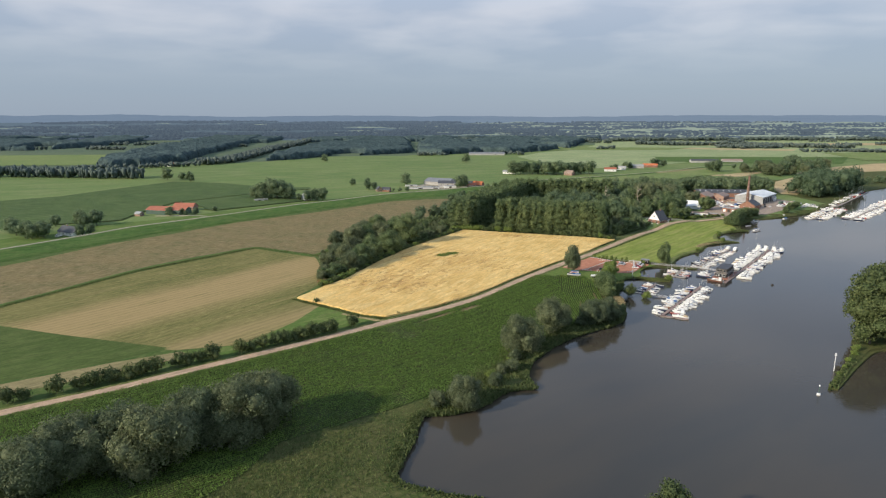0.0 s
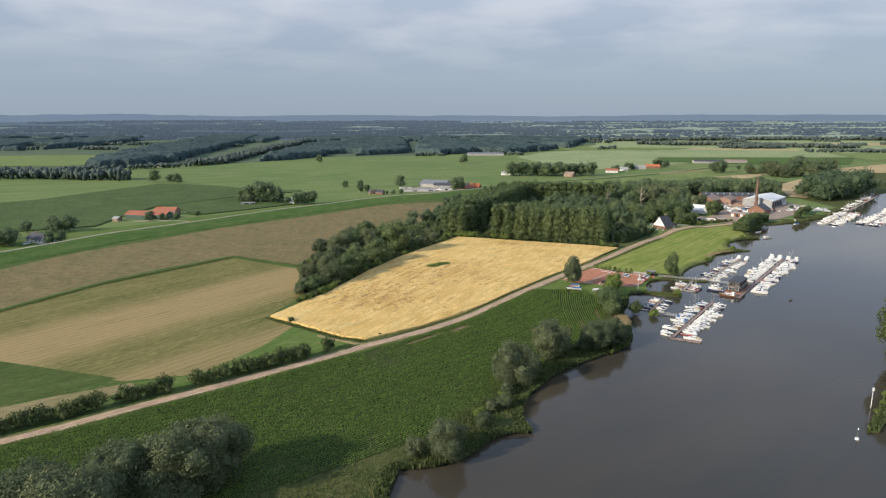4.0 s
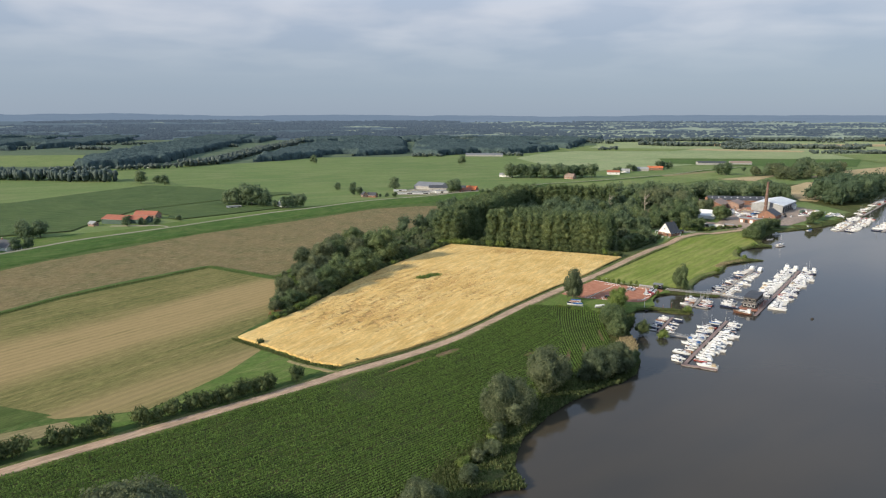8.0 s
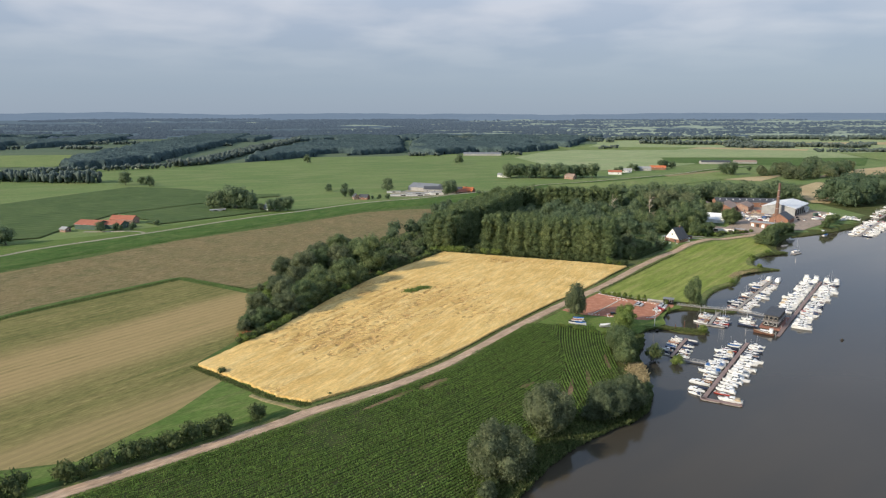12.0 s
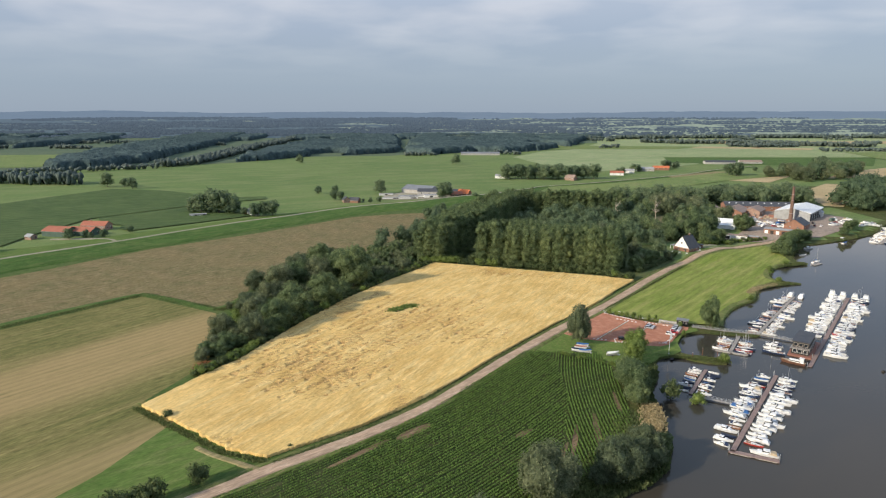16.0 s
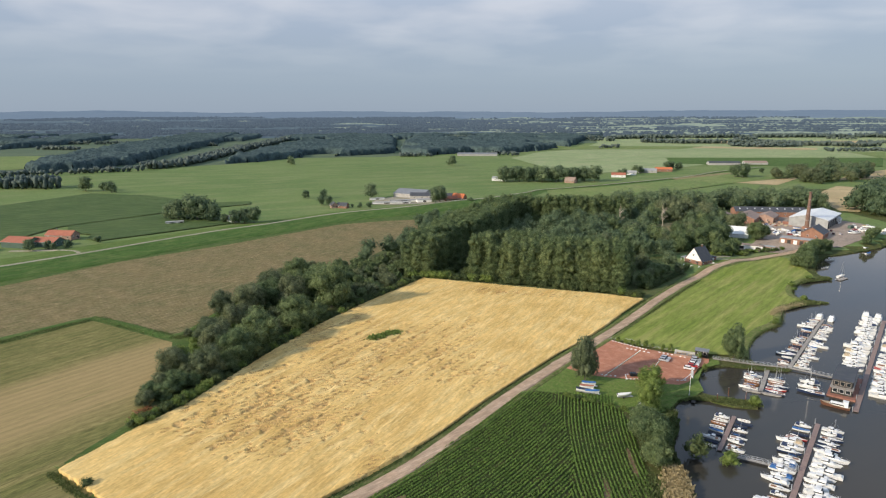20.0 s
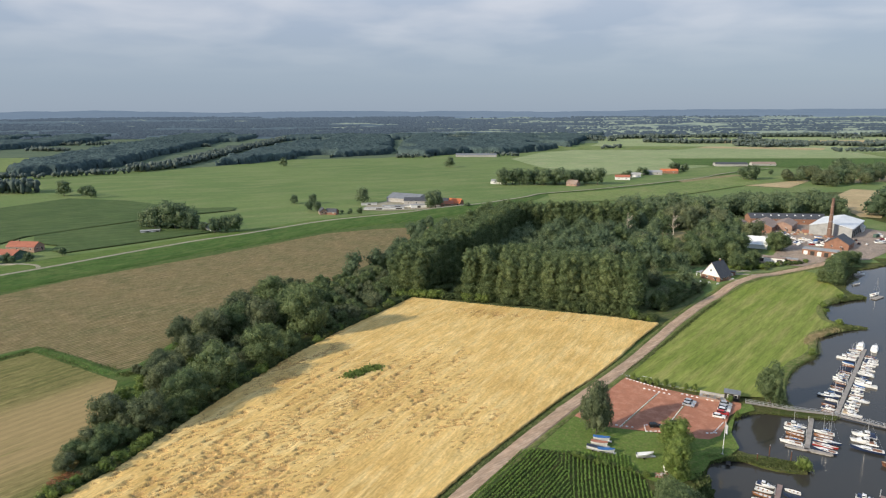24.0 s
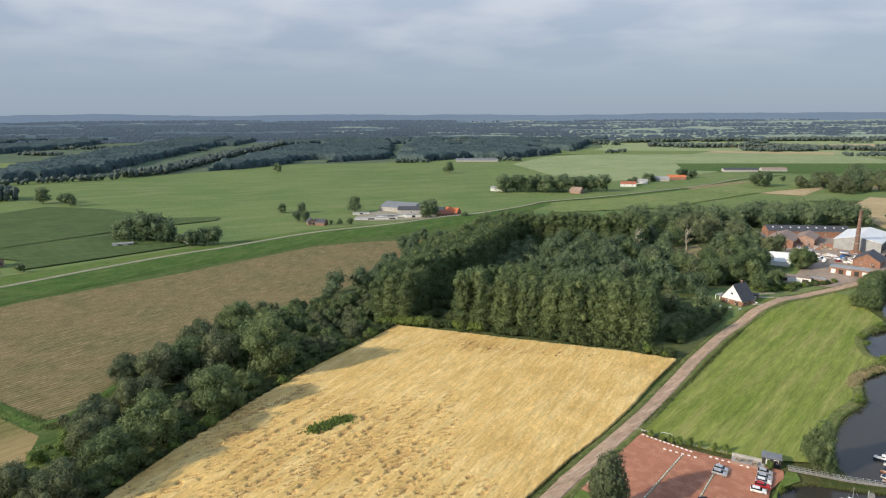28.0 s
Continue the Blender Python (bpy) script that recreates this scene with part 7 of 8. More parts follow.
tagged(sheet("front_lawn", [(219, 614), (224, 609.5), (229, 610), (239, 619), (236, 621.5), (229, 621.5)], LAWN, 0.36), "small mown lawn before the house", "lawn", kind="structure")
flat_shed("garden_shed", 226, 622, -28, 5, 4, 2.5, BRICK, SLATE, "small brick garden shed beside the house", openings=1)

# brickyard
# Wall shade put into grey sheet; dark panels stand for the hall's open side.
gable_house("boat_hall", 381, 762, -42, 31, 54, 8.0, 11.5, GREYROOF, WHITEROOF, "large white boat hall with dark open side", "hall", 0, 0, endwin=0, over=0.5, bays=6)
gable_house("brick_workshop", 344, 699, -43, 16, 20, 4.6, 9.4, BRICK, SLATE, "brick workshop with a dark pitched roof", "workshop", 2, 1)
gable_house("kiln_hall", 360, 806, 82, 16, 66, 5.5, 9.0, BRICK, SLATE, "long brick drying hall with dark roof and skylights", "hall", 5, 0, skylights=9)
gable_house("kiln_hall", 322, 772, -38, 20, 30, 5.5, 9.5, BRICK, BROWNROOF, "old brick kiln hall with brown roof", "hall", 3, 1)
gable_house("kiln_hall", 345, 778, -38, 15, 26, 5.0, 8.0, PALEBRICK, BROWNROOF, "brick side hall with brown roof", "hall", 3, 1)
gable_house("kiln_hall", 306, 786, -38, 12, 18, 4.5, 7.0, PALEBRICK, BROWNROOF, "low brick hall with brown roof", "hall", 2, 1)
flat_shed("low_shed", 273, 669, -36, 24, 6, 3.4, WHITEWALL, BROWNROOF, "low white shed with open doors", openings=4)
flat_shed("low_brick_shed", 316, 676, -40, 22, 9, 4.2, BRICK, GREYROOF, "long flat-roofed brick shed by the track", openings=5)
flat_shed("low_shed", 287, 664, -36, 10, 5, 2.8, PALEBRICK, GREYROOF, "low brick shed with grey roof", openings=3)
gable_house("small_house", 402, 764, -42, 7, 10, 4.5, 7.0, WHITEWALL, GREYROOF, "small white annex beside the boat hall", "annex", 2, 1)


def tall_chimney(x, y):
    e = empty("brick_chimney", x, y, ground_z(x, y))
    bm = BM()
    n, last = 16, None
    for k in range(12):
        s = k / 11
        r = 1.95 - 0.95 * s
        ring = [bm.verts.new((r * math.cos(6.2832 * j / n), r * math.sin(6.2832 * j / n), -0.5 + 33.5 * s)) for j in range(n)]
        if last:
            for j in range(n):
                bm.faces.new((last[j], last[(j + 1) % n], ring[(j + 1) % n], ring[j]))
        last = ring
    bm.faces.new(last)
    part("shaft", bm, SOOTBRICK, e)
    for z, r in ((31.2, 1.25), (32.6, 1.28)):
        part("collar", tube(BM(), (0, 0, z), (0, 0, z + 0.5), r, r, 16), SOOTBRICK, e)
    for z in (8, 14, 20, 26):
        r = 1.99 - 0.95 * z / 33
        part("steel_band", tube(BM(), (0, 0, z), (0, 0, z + 0.18), r, r, 16), STEEL, e)
    part("plinth", box(BM(), -2.6, -2.6, -0.5, 2.6, 2.6, 2.2, 0.15), BRICK, e)
    return tagged(e, "tall tapering old brick factory chimney", "chimney")


tall_chimney(358, 735)


gable_house("storage_hall", 282, 706, 62, 17, 19, 3.2, 8.0, WHITEROOF, WHITEROOF, "white sheet-roofed storage hall beside trees", "hall", 0, 0, endwin=0, bays=1)

# farms behind the dike
tagged(sheet("farmyard", [(-46, 914), (-20, 910), (12, 916), (48, 930), (62, 952), (40, 985), (10, 1005), (-22, 985), (-44, 950)], LANE, 0.42), "pale concrete farmyard behind the dike", "yard", kind="structure")
gable_house("barn", -303, 690, 76, 17, 24, 4.2, 7.2, GREENWALL, REDROOF, "green-walled barn with red tiled roof", "barn", 0, 1, bays=2, z=0.5)
gable_house("barn", -284, 692, 80, 13, 22, 3.6, 6.4, GREENWALL, REDROOF, "low barn with red tiled roof", "barn", 2, 1, z=0.5)
gable_house("farmhouse", -287, 718, 82, 11, 24, 3.8, 7.0, PALEBRICK, REDROOF, "pale farmhouse with open front and red roof", "farmhouse", 4, 1, True, z=0.5)
gable_house("small_house", -318, 672, 70, 6, 7, 2.4, 4.0, PALEBRICK, GREYROOF, "small brick outhouse with grey roof", "house", 2, 1, z=0.5)
gable_house("farmhouse", -328, 563, 62, 11, 22, 3.0, 7.4, WHITEWALL, SLATE, "long farmhouse with dark roof under trees by the dike", "farmhouse", 4, 1, True, z=0.5)
gable_house("cottage", -168, 800, 40, 9, 12, 3.0, 7.5, WHITEWALL, GREYROOF, "cottage with grey roof beside trees", "house", 3, 1, True, z=0.5)
gable_house("cottage", -176, 806, 30, 7, 10, 3.0, 5.5, BRICK, SLATE, "brick cottage among trees", "house", 2, 1, z=0.5)
flat_shed("low_shed", -222, 792, 20, 16, 6, 1.6, CONCRETE, GREYROOF, "low grey shed beside the maize", openings=4, z=0.5)
gable_house("cattle_barn", 2, 985, 62, 30, 42, 4.5, 9.0, CONCRETE, SHEETROOF, "big pale cattle barn with grey roof", "barn", 0, 0, bays=5, endwin=0, z=0.5)
gable_house("cattle_barn", 14, 960, 84, 15, 30, 4.5, 7.5, CONCRETE, SLATE, "low dark-roofed cattle barn", "barn", 3, 0, endwin=0, z=0.5)
flat_shed("silage_wall", -22, 922, 6, 44, 6, 1.5, WHITEWALL, CONCRETE, "long low white silage clamp", openings=4, z=0.5)
flat_shed("silage_wall", -8, 938, 6, 34, 5, 1.6, CONCRETE, GREYROOF, "low grey silage clamp", openings=3, z=0.5)
flat_shed("low_shed", 16, 934, 8, 18, 8, 3.0, WHITEWALL, GREYROOF, "white farm shed with grey roof", openings=3, z=0.5)
gable_house("farmhouse", 58, 944, 60, 10, 15, 3.8, 8.2, BRICK, ORANGEROOF, "brick farmhouse with bright orange roof", "farmhouse", 3, 1, True, z=0.5)
gable_house("farmhouse", 48, 940, 100, 9, 14, 3.2, 6.0, BRICK, REDROOF, "brick farm annex with red roof", "annex", 3, 1, z=0.5)
gable_house("barn", 40, 955, 80, 12, 20, 4.0, 7.5, DARKWOOD, SLATE, "dark boarded barn by the farmyard", "barn", 2, 1, z=0.5)
flat_shed("low_shed", -42, 956, 10, 18, 4, 1.6, WHITEWALL, CONCRETE, "low white farm wall and shed", openings=3, z=0.5)
gable_house("cottage", -84, 892, 20, 8, 10, 2.8, 6.2, PALEBRICK, SLATE, "white cottage with dark roof behind the dike", "house", 2, 1, z=0.5)
gable_house("cottage", -74, 890, 70, 7, 12, 2.6, 5.6, BRICK, SLATE, "brick cottage wing with dark roof", "house", 2, 1, z=0.5)
gable_house("farmhouse", 232, 1135, 50, 10, 16, 3.6, 8.0, PALEBRICK, BROWNROOF, "brick farmhouse among trees", "farmhouse", 3, 1, True, z=0.5)
gable_house("barn", 128, 1165, 70, 10, 22, 3.5, 6.0, WHITEWALL, GREYROOF, "white barn at the end of the tree row", "barn", 2, 1, z=0.5)
for x, y, turn, w, l, roof, wall, words in (
    (326, 1214, 78, 9, 22, REDROOF, WHITEWALL, "low white farm building with red roof"), (358, 1250, 70, 8, 16, GREYROOF, WHITEWALL, "white farmhouse with grey roof"),
    (398, 1290, 80, 12, 30, GREYROOF, CONCRETE, "grey-roofed barn beside a farm"), (434, 1312, 78, 14, 28, ORANGEROOF, BRICK, "brick barn with orange roof"), (600, 1445, 84, 18, 60, SLATE, CONCRETE, "long dark-roofed cattle barn"),
    (665, 1450, 84, 16, 44, BROWNROOF, CONCRETE, "long barn with brown sheet roof"), (128, 1720, 86, 18, 95, SHEETROOF, CONCRETE, "long low grey shed far off"),
    (-560, 1340, 70, 8, 14, REDROOF, WHITEWALL, "small farmhouse at a row of trees"), (-900, 2030, 70, 10, 24, REDROOF, WHITEWALL, "pale farmhouse far off among trees"),
    (-760, 2420, 80, 10, 26, GREYROOF, WHITEWALL, "pale farmhouse far off among trees"), (860, 2400, 80, 10, 30, GREYROOF, WHITEWALL, "pale farmhouse far off among trees"),
):
    gable_house("far_farm", x, y, turn, w, l, 4.0, 7.0, wall, roof, words, "farm building", 2, 1, z=0.3)

# ---------- car park, lawn and small things ----------
def car(name, paint, label, estate=False):
    e = empty(name)
    bm = BM()
    prof = ((-2.1, 0.35), (2.1, 0.35), (2.15, 0.7), (1.95, 0.92), (0.95, 1.0), (-2.0, 1.02), (-2.15, 0.75))
    prism(bm, prof, -0.88, 0.88)
    part("body", bm, paint, e)
    top = ((1.0, 1.0), (0.35, 1.45), (-1.5 if not estate else -1.9, 1.47), (-2.0, 1.02))
    part("glazing", prism(BM(), top, -0.78, 0.78), GLASS, e)
    part("roof", prism(BM(), ((0.4, 1.455), (0.3, 1.52), (-1.45, 1.53), (-1.6, 1.475)), -0.74, 0.74), paint, e)
    for x in (-1.3, 1.35):
        for s in (-1, 1):
            w = part("wheel", tube(BM(), (x, s * 0.9, 0.32), (x, s * 0.68, 0.32), 0.32, 0.32, 12), TYRE, e)
            part("rim", tube(BM(), (x, s * 0.915, 0.32), (x, s * 0.903, 0.32), 0.19, 0.19, 8), ALLOY, w)
    for s in (-1, 1):
        part("headlight", box(BM(), 2.08, s * 0.62 - 0.16, 0.68, 2.17, s * 0.62 + 0.16, 0.82), WHITE, e)
        part("tail_light", box(BM(), -2.17, s * 0.68 - 0.1, 0.72, -2.1, s * 0.68 + 0.1, 0.9), CARRED, e)
    return tagged(e, label, "car", "parked cars")


def park(src, x, y, turn, first=False):
    m = pose(x, y, 0.16, 0, 0, turn)
    if first:
        src.matrix_basis = m
        return src
    return copy_thing(src, m)


silver = car("car", CARSILVER, "silver hatchback parked on red clay")
black = car("car", CARBLACK, "black car parked on red clay", True)
red = car("car", CARRED, "red car parked on red clay")
white = car("car", WHITE, "white car parked on red clay", True)
park(silver, 131, 446.5, -35, True)
park(silver, 129.5, 444.2, -35)
park(silver, 143.5, 444.5, -28)
park(silver, 142, 441.8, -28)
park(white, 140.6, 439.6, -28, True)
park(red, 139.2, 437.4, -28, True)
park(white, 136.8, 435, -28)
park(black, 112, 428.5, -5, True)
park(black, 119.5, 430, 0)
van = copy_thing(white, pose(-331, 549, 1.0, 0, 0, 40) @ Matrix.Diagonal((1.2, 1.15, 1.45, 1)))
tagged(van, "white van parked beside the farmhouse")


def marker_block():
    bm = box(BM(), -0.42, -0.14, -0.05, 0.42, 0.14, 0.3, 0.03, 0.03)
    e = part("marker_block", bm, WHITE, None)
    return tagged(e, "low white-painted block marking the car park", "block", "white marker blocks")


for a, b in (((122, 455), (100, 429)), ((132, 450), (114, 426))):
    tagged(ribbon("grass_strip", [a, b], 0.10, 0.18, DRYGRASS, 3.0, 0.1), "narrow pale grass strip across the car park", "verge", kind="structure")
wp, first = marker_block(), True
for a, b, n in (((122, 455), (100, 429), 21), ((132, 450), (114, 426), 19), ((114, 468.5), (126, 457.5), 12), ((118, 459), (126, 454), 6), ((131, 454), (140, 448), 7), ((136.5, 431), (130.5, 424.5), 7), ((128, 424), (131, 424), 3), ((108, 425.5), (117, 425.5), 7), ((108, 426.5), (108.5, 429.5), 3), ((109.5, 430), (114, 430), 4), ((99, 430), (104, 428.5), 4)):
    for k in range(n):
        s = k / (n - 1)
        m = pose(a[0] + (b[0] - a[0]) * s, a[1] + (b[1] - a[1]) * s, 0.16, 0, 0, math.degrees(math.atan2(b[1] - a[1], b[0] - a[0])) + R.uniform(-6, 6))
        if first:
            wp.matrix_basis, first = m, False
        else:
            copy_thing(wp, m)


def terrace():
    e = empty("harbour_hut", 148.5, 450.5, 0.1, -27)
    part("wall", box(BM(), -2.6, -1.8, -0.2, 2.6, 1.8, 2.5), DARKWOOD, e, "dark boarded walls")
    part("roof", box(BM(), -2.9, -2.1, 2.5, 2.9, 2.1, 2.7), SHEETROOF, e)
    w = part("window", box(BM(), 0.6, -1.87, 1.0, 1.9, -1.78, 2.2), WHITE, e, "white-framed window")
    part("pane", box(BM(), 0.72, -1.90, 1.1, 1.78, -1.873, 2.1), GLASS, w)
    part("door", box(BM(), -1.6, -1.87, 0.0, -0.6, -1.78, 2.1), WHITE, e)
    tagged(e, "dark boarded harbour hut with white door", "hut")
    s = empty("terrace", 141.5, 450.5, 0.12, -27)
    part("paving", box(BM(), -5, -2.5, -0.1, 4.4, 2.5, 0.15), CONCRETE, s)
    part("wall", box(BM(), -5, -2.7, -0.1, 4.4, -2.503, 0.9), PALEBRICK, s)
    part("back_wall", box(BM(), -5, 2.503, -0.1, 4.4, 2.7, 1.1), CONCRETE, s)
    tagged(s, "pale paved terrace with low walls", "terrace")
    for dx, dy in ((-3, 0.2), (-0.8, 0.6), (1.6, -0.2)):
        q = pose(141.5, 450.5, 0.28, 0, 0, -27) @ Vector((dx, dy, 0))
        b = empty("picnic_table", q.x, q.y, q.z, -27 + dx * 5)
        part("tabletop", box(BM(), -0.9, -0.4, 0.7, 0.9, 0.4, 0.76), TANCLOTH, b)
        for sgn in (-1, 1):
            part("bench", box(BM(), -0.9, sgn * 0.75 - 0.14, 0.4, 0.9, sgn * 0.75 + 0.14, 0.45), TANCLOTH, b)
            part("leg", box(BM(), sgn * 0.6 - 0.05, -0.8, 0, sgn * 0.6 + 0.05, 0.8, 0.7, 0.02), VARNISH, b)
        tagged(b, "wooden picnic table on the terrace", "table", "picnic tables")


terrace()


def flagpole():
    e = empty("flagpole", 127.5, 411, 0.1)
    part("pole", tube(BM(), (0, 0, -0.2), (0, 0, 11.5), 0.11, 0.06, 8), WHITE, e)
    bm = BM()
    last = None
    for k in range(7):
        x = 0.08 + k * 0.28
        yy = 0.16 * math.sin(k * 1.3)
        pair = bm.verts.new((x * 0.6, yy, 7.4 - k * 0.16)), bm.verts.new((x * 0.6, yy, 10.8 - k * 0.22))
        if last:
            bm.faces.new((last[0], pair[0], pair[1], last[1]))
        last = pair
    part("flag", bm, FLAGCLOTH, e, "limp pale flag")
    part("base", tube(BM(), (0, 0, -0.1), (0, 0, 0.25), 0.4, 0.35, 10), CONCRETE, e)
    tagged(e, "white flagpole with a limp pale flag", "flagpole")


flagpole()


def goal(x, y, turn):
    e = empty("goal_frame", x, y, 0.1, turn)
    for s in (-1, 1):
        part("post", tube(BM(), (s * 1.8, 0, 0), (s * 1.8, 0, 1.5), 0.06), WHITE, e)
        part("stay", tube(BM(), (s * 1.8, 0, 1.5), (s * 1.8, 1.0, 0), 0.04), WHITE, e)
    part("crossbar", tube(BM(), (-1.8, 0, 1.5), (1.8, 0, 1.5), 0.06), WHITE, e)
    part("ground_bar", tube(BM(), (-1.8, 1.0, 0.05), (1.8, 1.0, 0.05), 0.04), WHITE, e)
    tagged(e, "white metal football goal on the meadow's edge", "goal")


goal(121.5, 467, -30)


for k in range(11):
    q = Vector((79, 411.5)).lerp(Vector((99, 399)), k / 10)
    put("lightbush" if k % 3 else "bush", q.x + R.uniform(-0.6, 0.6), q.y + R.uniform(-0.6, 0.8), R.uniform(0.28, 0.5), rng=R)


def trailer(x, y, turn, cover, words):
    e = empty("boat_trailer", x, y, 0.12, turn)
    part("chassis", box(BM(), -2.6, -0.5, 0.35, 3.4, 0.5, 0.47), STEEL, e)
    for s in (-1, 1):
        part("wheel", tube(BM(), (-0.5, s * 0.95, 0.3), (-0.5, s * 0.75, 0.3), 0.3, 0.3, 10), TYRE, e)
    tagged(e, "steel boat trailer standing on the lawn", "trailer")
    src = sloop("trailed_boat", 5.2, 2.0, WHITE, cover, words)
    src.matrix_basis = pose(x, y, 1.02, 0, 0, turn)


for x, y, turn, cover, words in ((91, 419.5, -20, BLUECLOTH, "small boat under a blue cover on a trailer"), (89.5, 416.5, -25, REDPLANK, "small boat under a rust-red cover on a trailer"), (87.5, 413.5, -30, DARKCLOTH, "small boat under a dark cover on a trailer"), (90.5, 412, -15, BLUECLOTH, "small boat under a blue cover at the lawn's edge"), (102, 409, 5, WHITE, "small boat under a white cover on a trailer")):
    trailer(x, y, turn, cover, words)
for x, y, turn in ((108.7, 405.2, 30), (107.6, 403.4, 20), (107, 401.6, 35)):
    upturned = sloop("dinghy", 3.4, 1.5, WHITE, WHITE, "small white dinghy lying on the lawn")
    upturned.matrix_basis = pose(x, y, 0.5, 0, 0, turn)


def rubble(x, y):
    """A low heap of broken bricks and slabs."""
    rng = random.Random(4)
    e = empty("rubble_heap", x, y, 0.12)
    for k in range(34):
        a, r = rng.uniform(0, 6.28), 1.6 * math.sqrt(rng.random())
        bm = box(BM(), -0.35, -0.22, -0.12, 0.35, 0.22, 0.12, 0.03)
        bmesh.ops.transform(bm, matrix=pose(r * math.cos(a) * 1.3, r * math.sin(a), 0.12 + 0.35 * (1 - r / 1.7), rng.uniform(-25, 25), rng.uniform(-25, 25), rng.uniform(0, 180)), verts=bm.verts[:])
        part("block", bm, rng.choice((PALEBRICK, CONCRETE, BRICK)), e)
    tagged(e, "low heap of broken bricks on the lawn", "rubble heap")


rubble(104, 399)
for x, y in ((143, 412), (148, 408.5), (136.5, 407)):
    e = empty("rusty_pole", x, y, -1.0)
    part("pole", tube(BM(), (0, 0, -2), (0, 0, 3.4), 0.16, 0.14, 8), BROWNPAINT, e)
    part("cap", tube(BM(), (0, 0, 3.4), (0, 0, 3.55), 0.18, 0.06, 8), STEEL, e)
    tagged(e, "rust-brown mooring pole standing in the water", "pole", "rusty poles")
# boats and stacks in the brickyard
for k in range(26):
    x, y = R.uniform(318, 354), R.uniform(700, 754)
    if math.hypot(x - 358, y - 735) < 7:
        continue
    src = R.choice(FLEET["cruiser"][:4] + FLEET["small"][:5])
    q = copy_thing(src, pose(x, y, ground_z(x, y) + 0.7, 0, 0, R.uniform(0, 360)) @ Matrix.Diagonal([0.8 / v for v in src.scale] + [1]))
for k in range(20):
    x, y = R.uniform(385, 428), R.uniform(708, 745)
    src = R.choice(FLEET["cruiser"][:4])
    copy_thing(src, pose(x, y, ground_z(x, y) + 0.7, 0, 0, R.uniform(0, 360)) @ Matrix.Diagonal([0.85 / v for v in src.scale] + [1]))
for k in range(26):
    x, y = R.uniform(318, 352), R.uniform(745, 768)
    e = empty("brick_stack", x, y, ground_z(x, y), R.uniform(-45, -35))
    part("bricks", box(BM(), -1.2, -0.8, -0.1, 1.2, 0.8, 1.6, 0, 0.03), R.choice((BRICK, PALEBRICK, TANCLOTH)), e)
    part("pallet", box(BM(), -1.3, -0.9, -0.1, 1.3, 0.9, 0.14), PLANK, e)
    tagged(e, "pallet stack of bricks in the yard", "brick stack", "brick stacks")


yard_cars = [copy_thing(R.choice((silver, white, black, red)), pose(x, y, ground_z(x, y) + 0.36, 0, 0, turn)) for x, y, turn in ((362, 712, 48), (366, 709, 48), (370, 706, 50), (392, 722, 20), (396, 726, 20), (330, 684, 30), (336, 700, 70), (328, 707, 10), (344, 690, 45), (372, 722, 48), (404, 742, 60), (408, 748, 60))]
for q in yard_cars:
    tagged(q, "car parked in the brickyard")


def container(x, y, turn, mat, words):
    e = empty("storage_container", x, y, ground_z(x, y) + 0.35, turn)
    part("body", box(BM(), -3.0, -1.2, 0.1, 3.0, 1.2, 2.6, 0, 0.04), mat, e)
    for s in (-1, 1):
        part("door", box(BM(), 3.003, s * 0.6 - 0.55, 0.25, 3.06, s * 0.6 + 0.55, 2.45), mat, e)
    for k in range(9):
        for s in (-1, 1):
            part("rib", box(BM(), -2.7 + k * 0.66, s * 1.2 - 0.04, 0.3, -2.45 + k * 0.66, s * 1.2 + 0.04, 2.4), mat, e)
    tagged(e, words, "container", "storage containers")


container(336, 716, 50, BLUECLOTH, "blue storage container in the brickyard")
container(352, 757, -40, REDPLANK, "rust-red storage container in the brickyard")
container(398, 736, 30, GREENWALL, "dark green storage container in the brickyard")
container(318, 724, 50, GREYWHITE, "pale grey storage container in the brickyard")


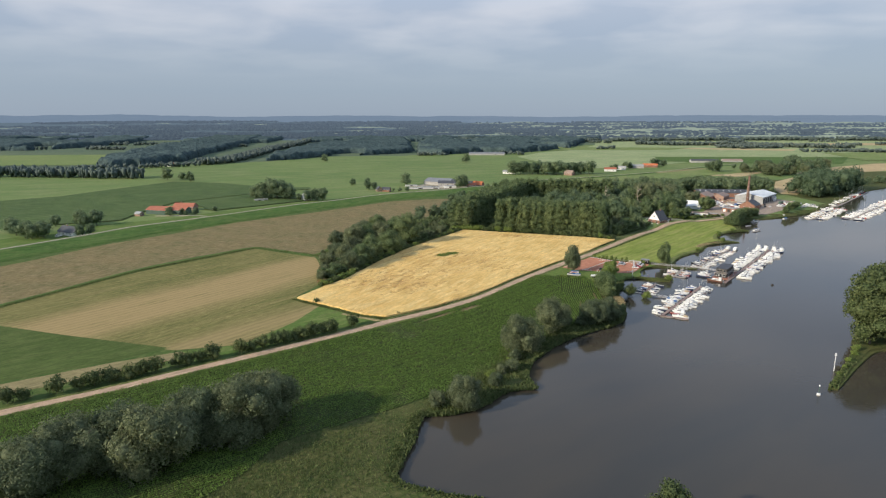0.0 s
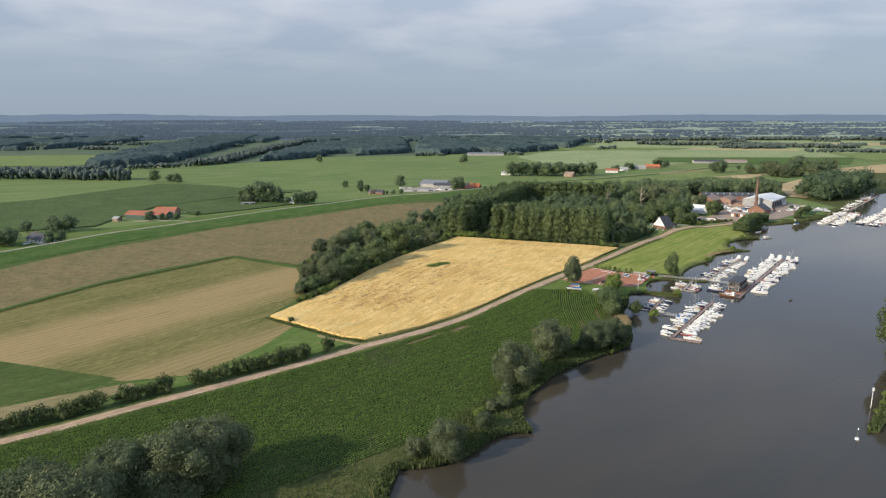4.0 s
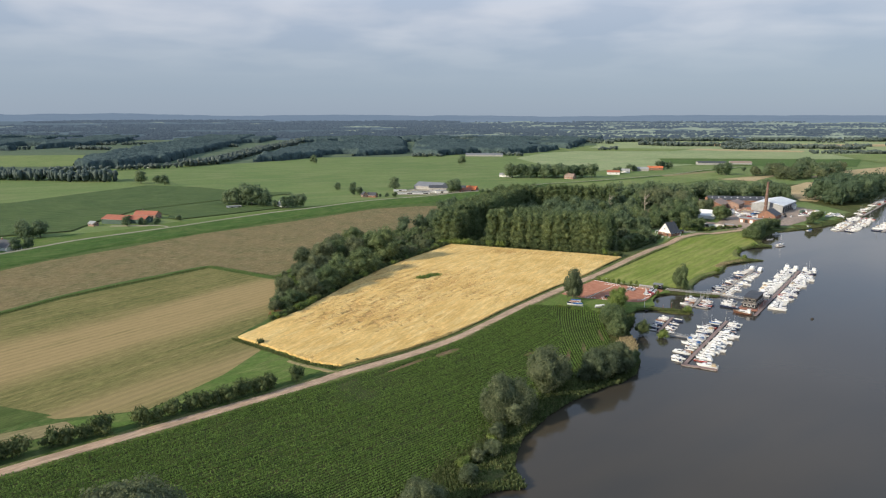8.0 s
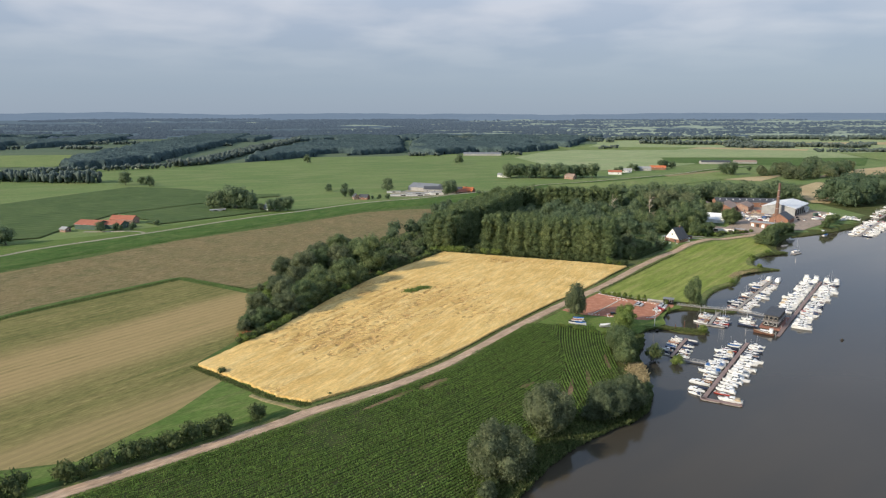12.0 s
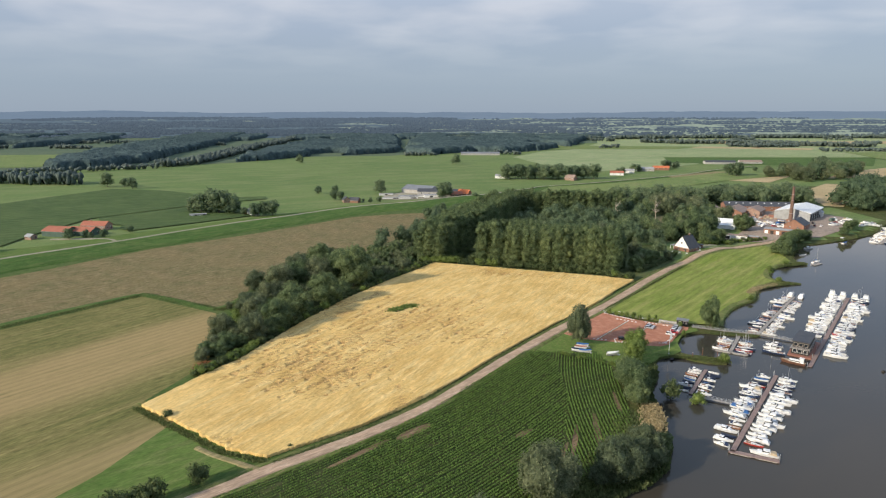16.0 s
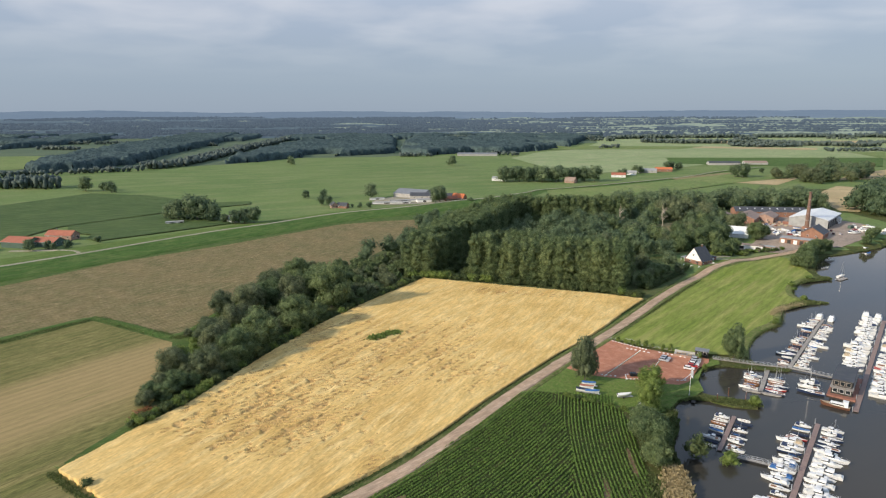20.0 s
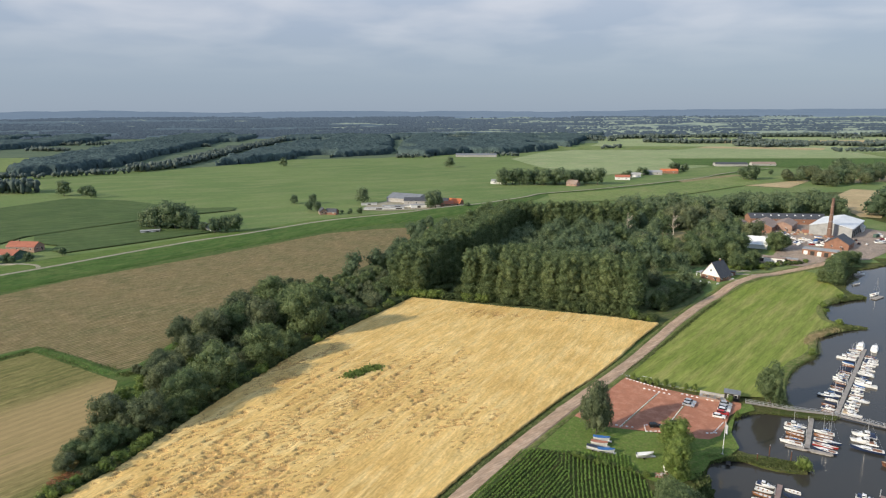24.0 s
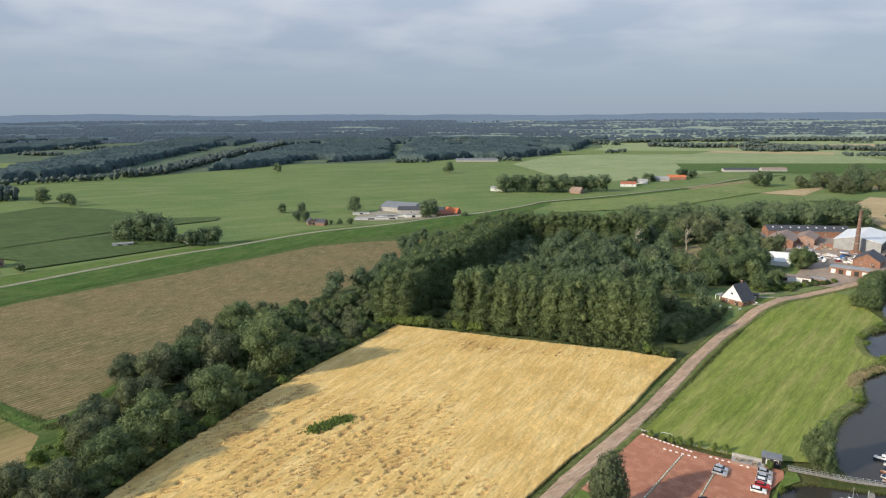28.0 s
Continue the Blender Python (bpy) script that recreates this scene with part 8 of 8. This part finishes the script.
def garden_bench(x, y, turn):
    e = empty("garden_bench", x, y, ground_z(x, y) + 0.1, turn)
    part("seat", box(BM(), -0.8, -0.25, 0.4, 0.8, 0.25, 0.47), WHITE, e)
    part("backrest", box(BM(), -0.8, 0.22, 0.55, 0.8, 0.28, 0.95), WHITE, e)
    for s in (-0.7, 0.7):
        part("leg", box(BM(), s - 0.05, -0.22, 0, s + 0.05, 0.25, 0.4), WHITE, e)
    tagged(e, "white wooden garden bench on the lawn", "bench", "garden benches")


for x, y, turn in ((204, 603, 20), (208, 600, 20), (200, 606, 40), (222, 611, -60)):
    garden_bench(x, y, turn)


def brush_pile(x, y):
    """Rust-brown heap of cut branches and bark."""
    rng = random.Random(9)
    bm = BM()
    for k in range(150):
        a, r = rng.uniform(0, 6.28), 3.4 * math.sqrt(rng.random())
        px, py, pz = r * math.cos(a) * 1.5, r * math.sin(a), rng.uniform(0, 1.5 * (1 - (r / 3.5) ** 2) + 0.2)
        b = rng.uniform(0, 6.28)
        tube(bm, (px, py, pz), (px + math.cos(b) * 1.3, py + math.sin(b) * 1.3, pz + rng.uniform(-0.2, 0.4)), 0.12, 0.06, 4)
    e = empty("brush_pile", x, y, 0.05, 40)
    part("brushwood", bm, VARNISH, e, "heap of rust-brown cut branches")
    tagged(e, "rust-brown brush pile at the end of the tree belt", "brush pile")


brush_pile(-74, 399)


def small_dock():
    e = empty("small_dock", 128.5, 409, -1.0, 65)
    part("deck", box(BM(), -4, -0.7, 0.55, 0.5, 0.7, 0.68), DARKWOOD, e)
    for x in (-3.8, -1.8, 0.2):
        for s in (-0.6, 0.6):
            part("mooring_pole", tube(BM(), (x, s, -2), (x, s, 0.8), 0.1), DARKWOOD, e)
    tagged(e, "small dark wooden landing stage", "dock")


small_dock()


def wire_fence():
    e = empty("fence")
    line = curve([(112, 473), (124, 463), (137, 456)], 3.0)
    for k, (x, y) in enumerate(line):
        part("post", box(BM(), x - 0.06, y - 0.06, -0.1, x + 0.06, y + 0.06, 1.1), PLANK, e)
    for z in (0.5, 0.95):
        part("wire", wire(BM(), [Vector((x, y, z)) for x, y in line], 0.025), STEEL, e)
    tagged(e, "low wire fence between car park and meadow", "fence")


wire_fence()
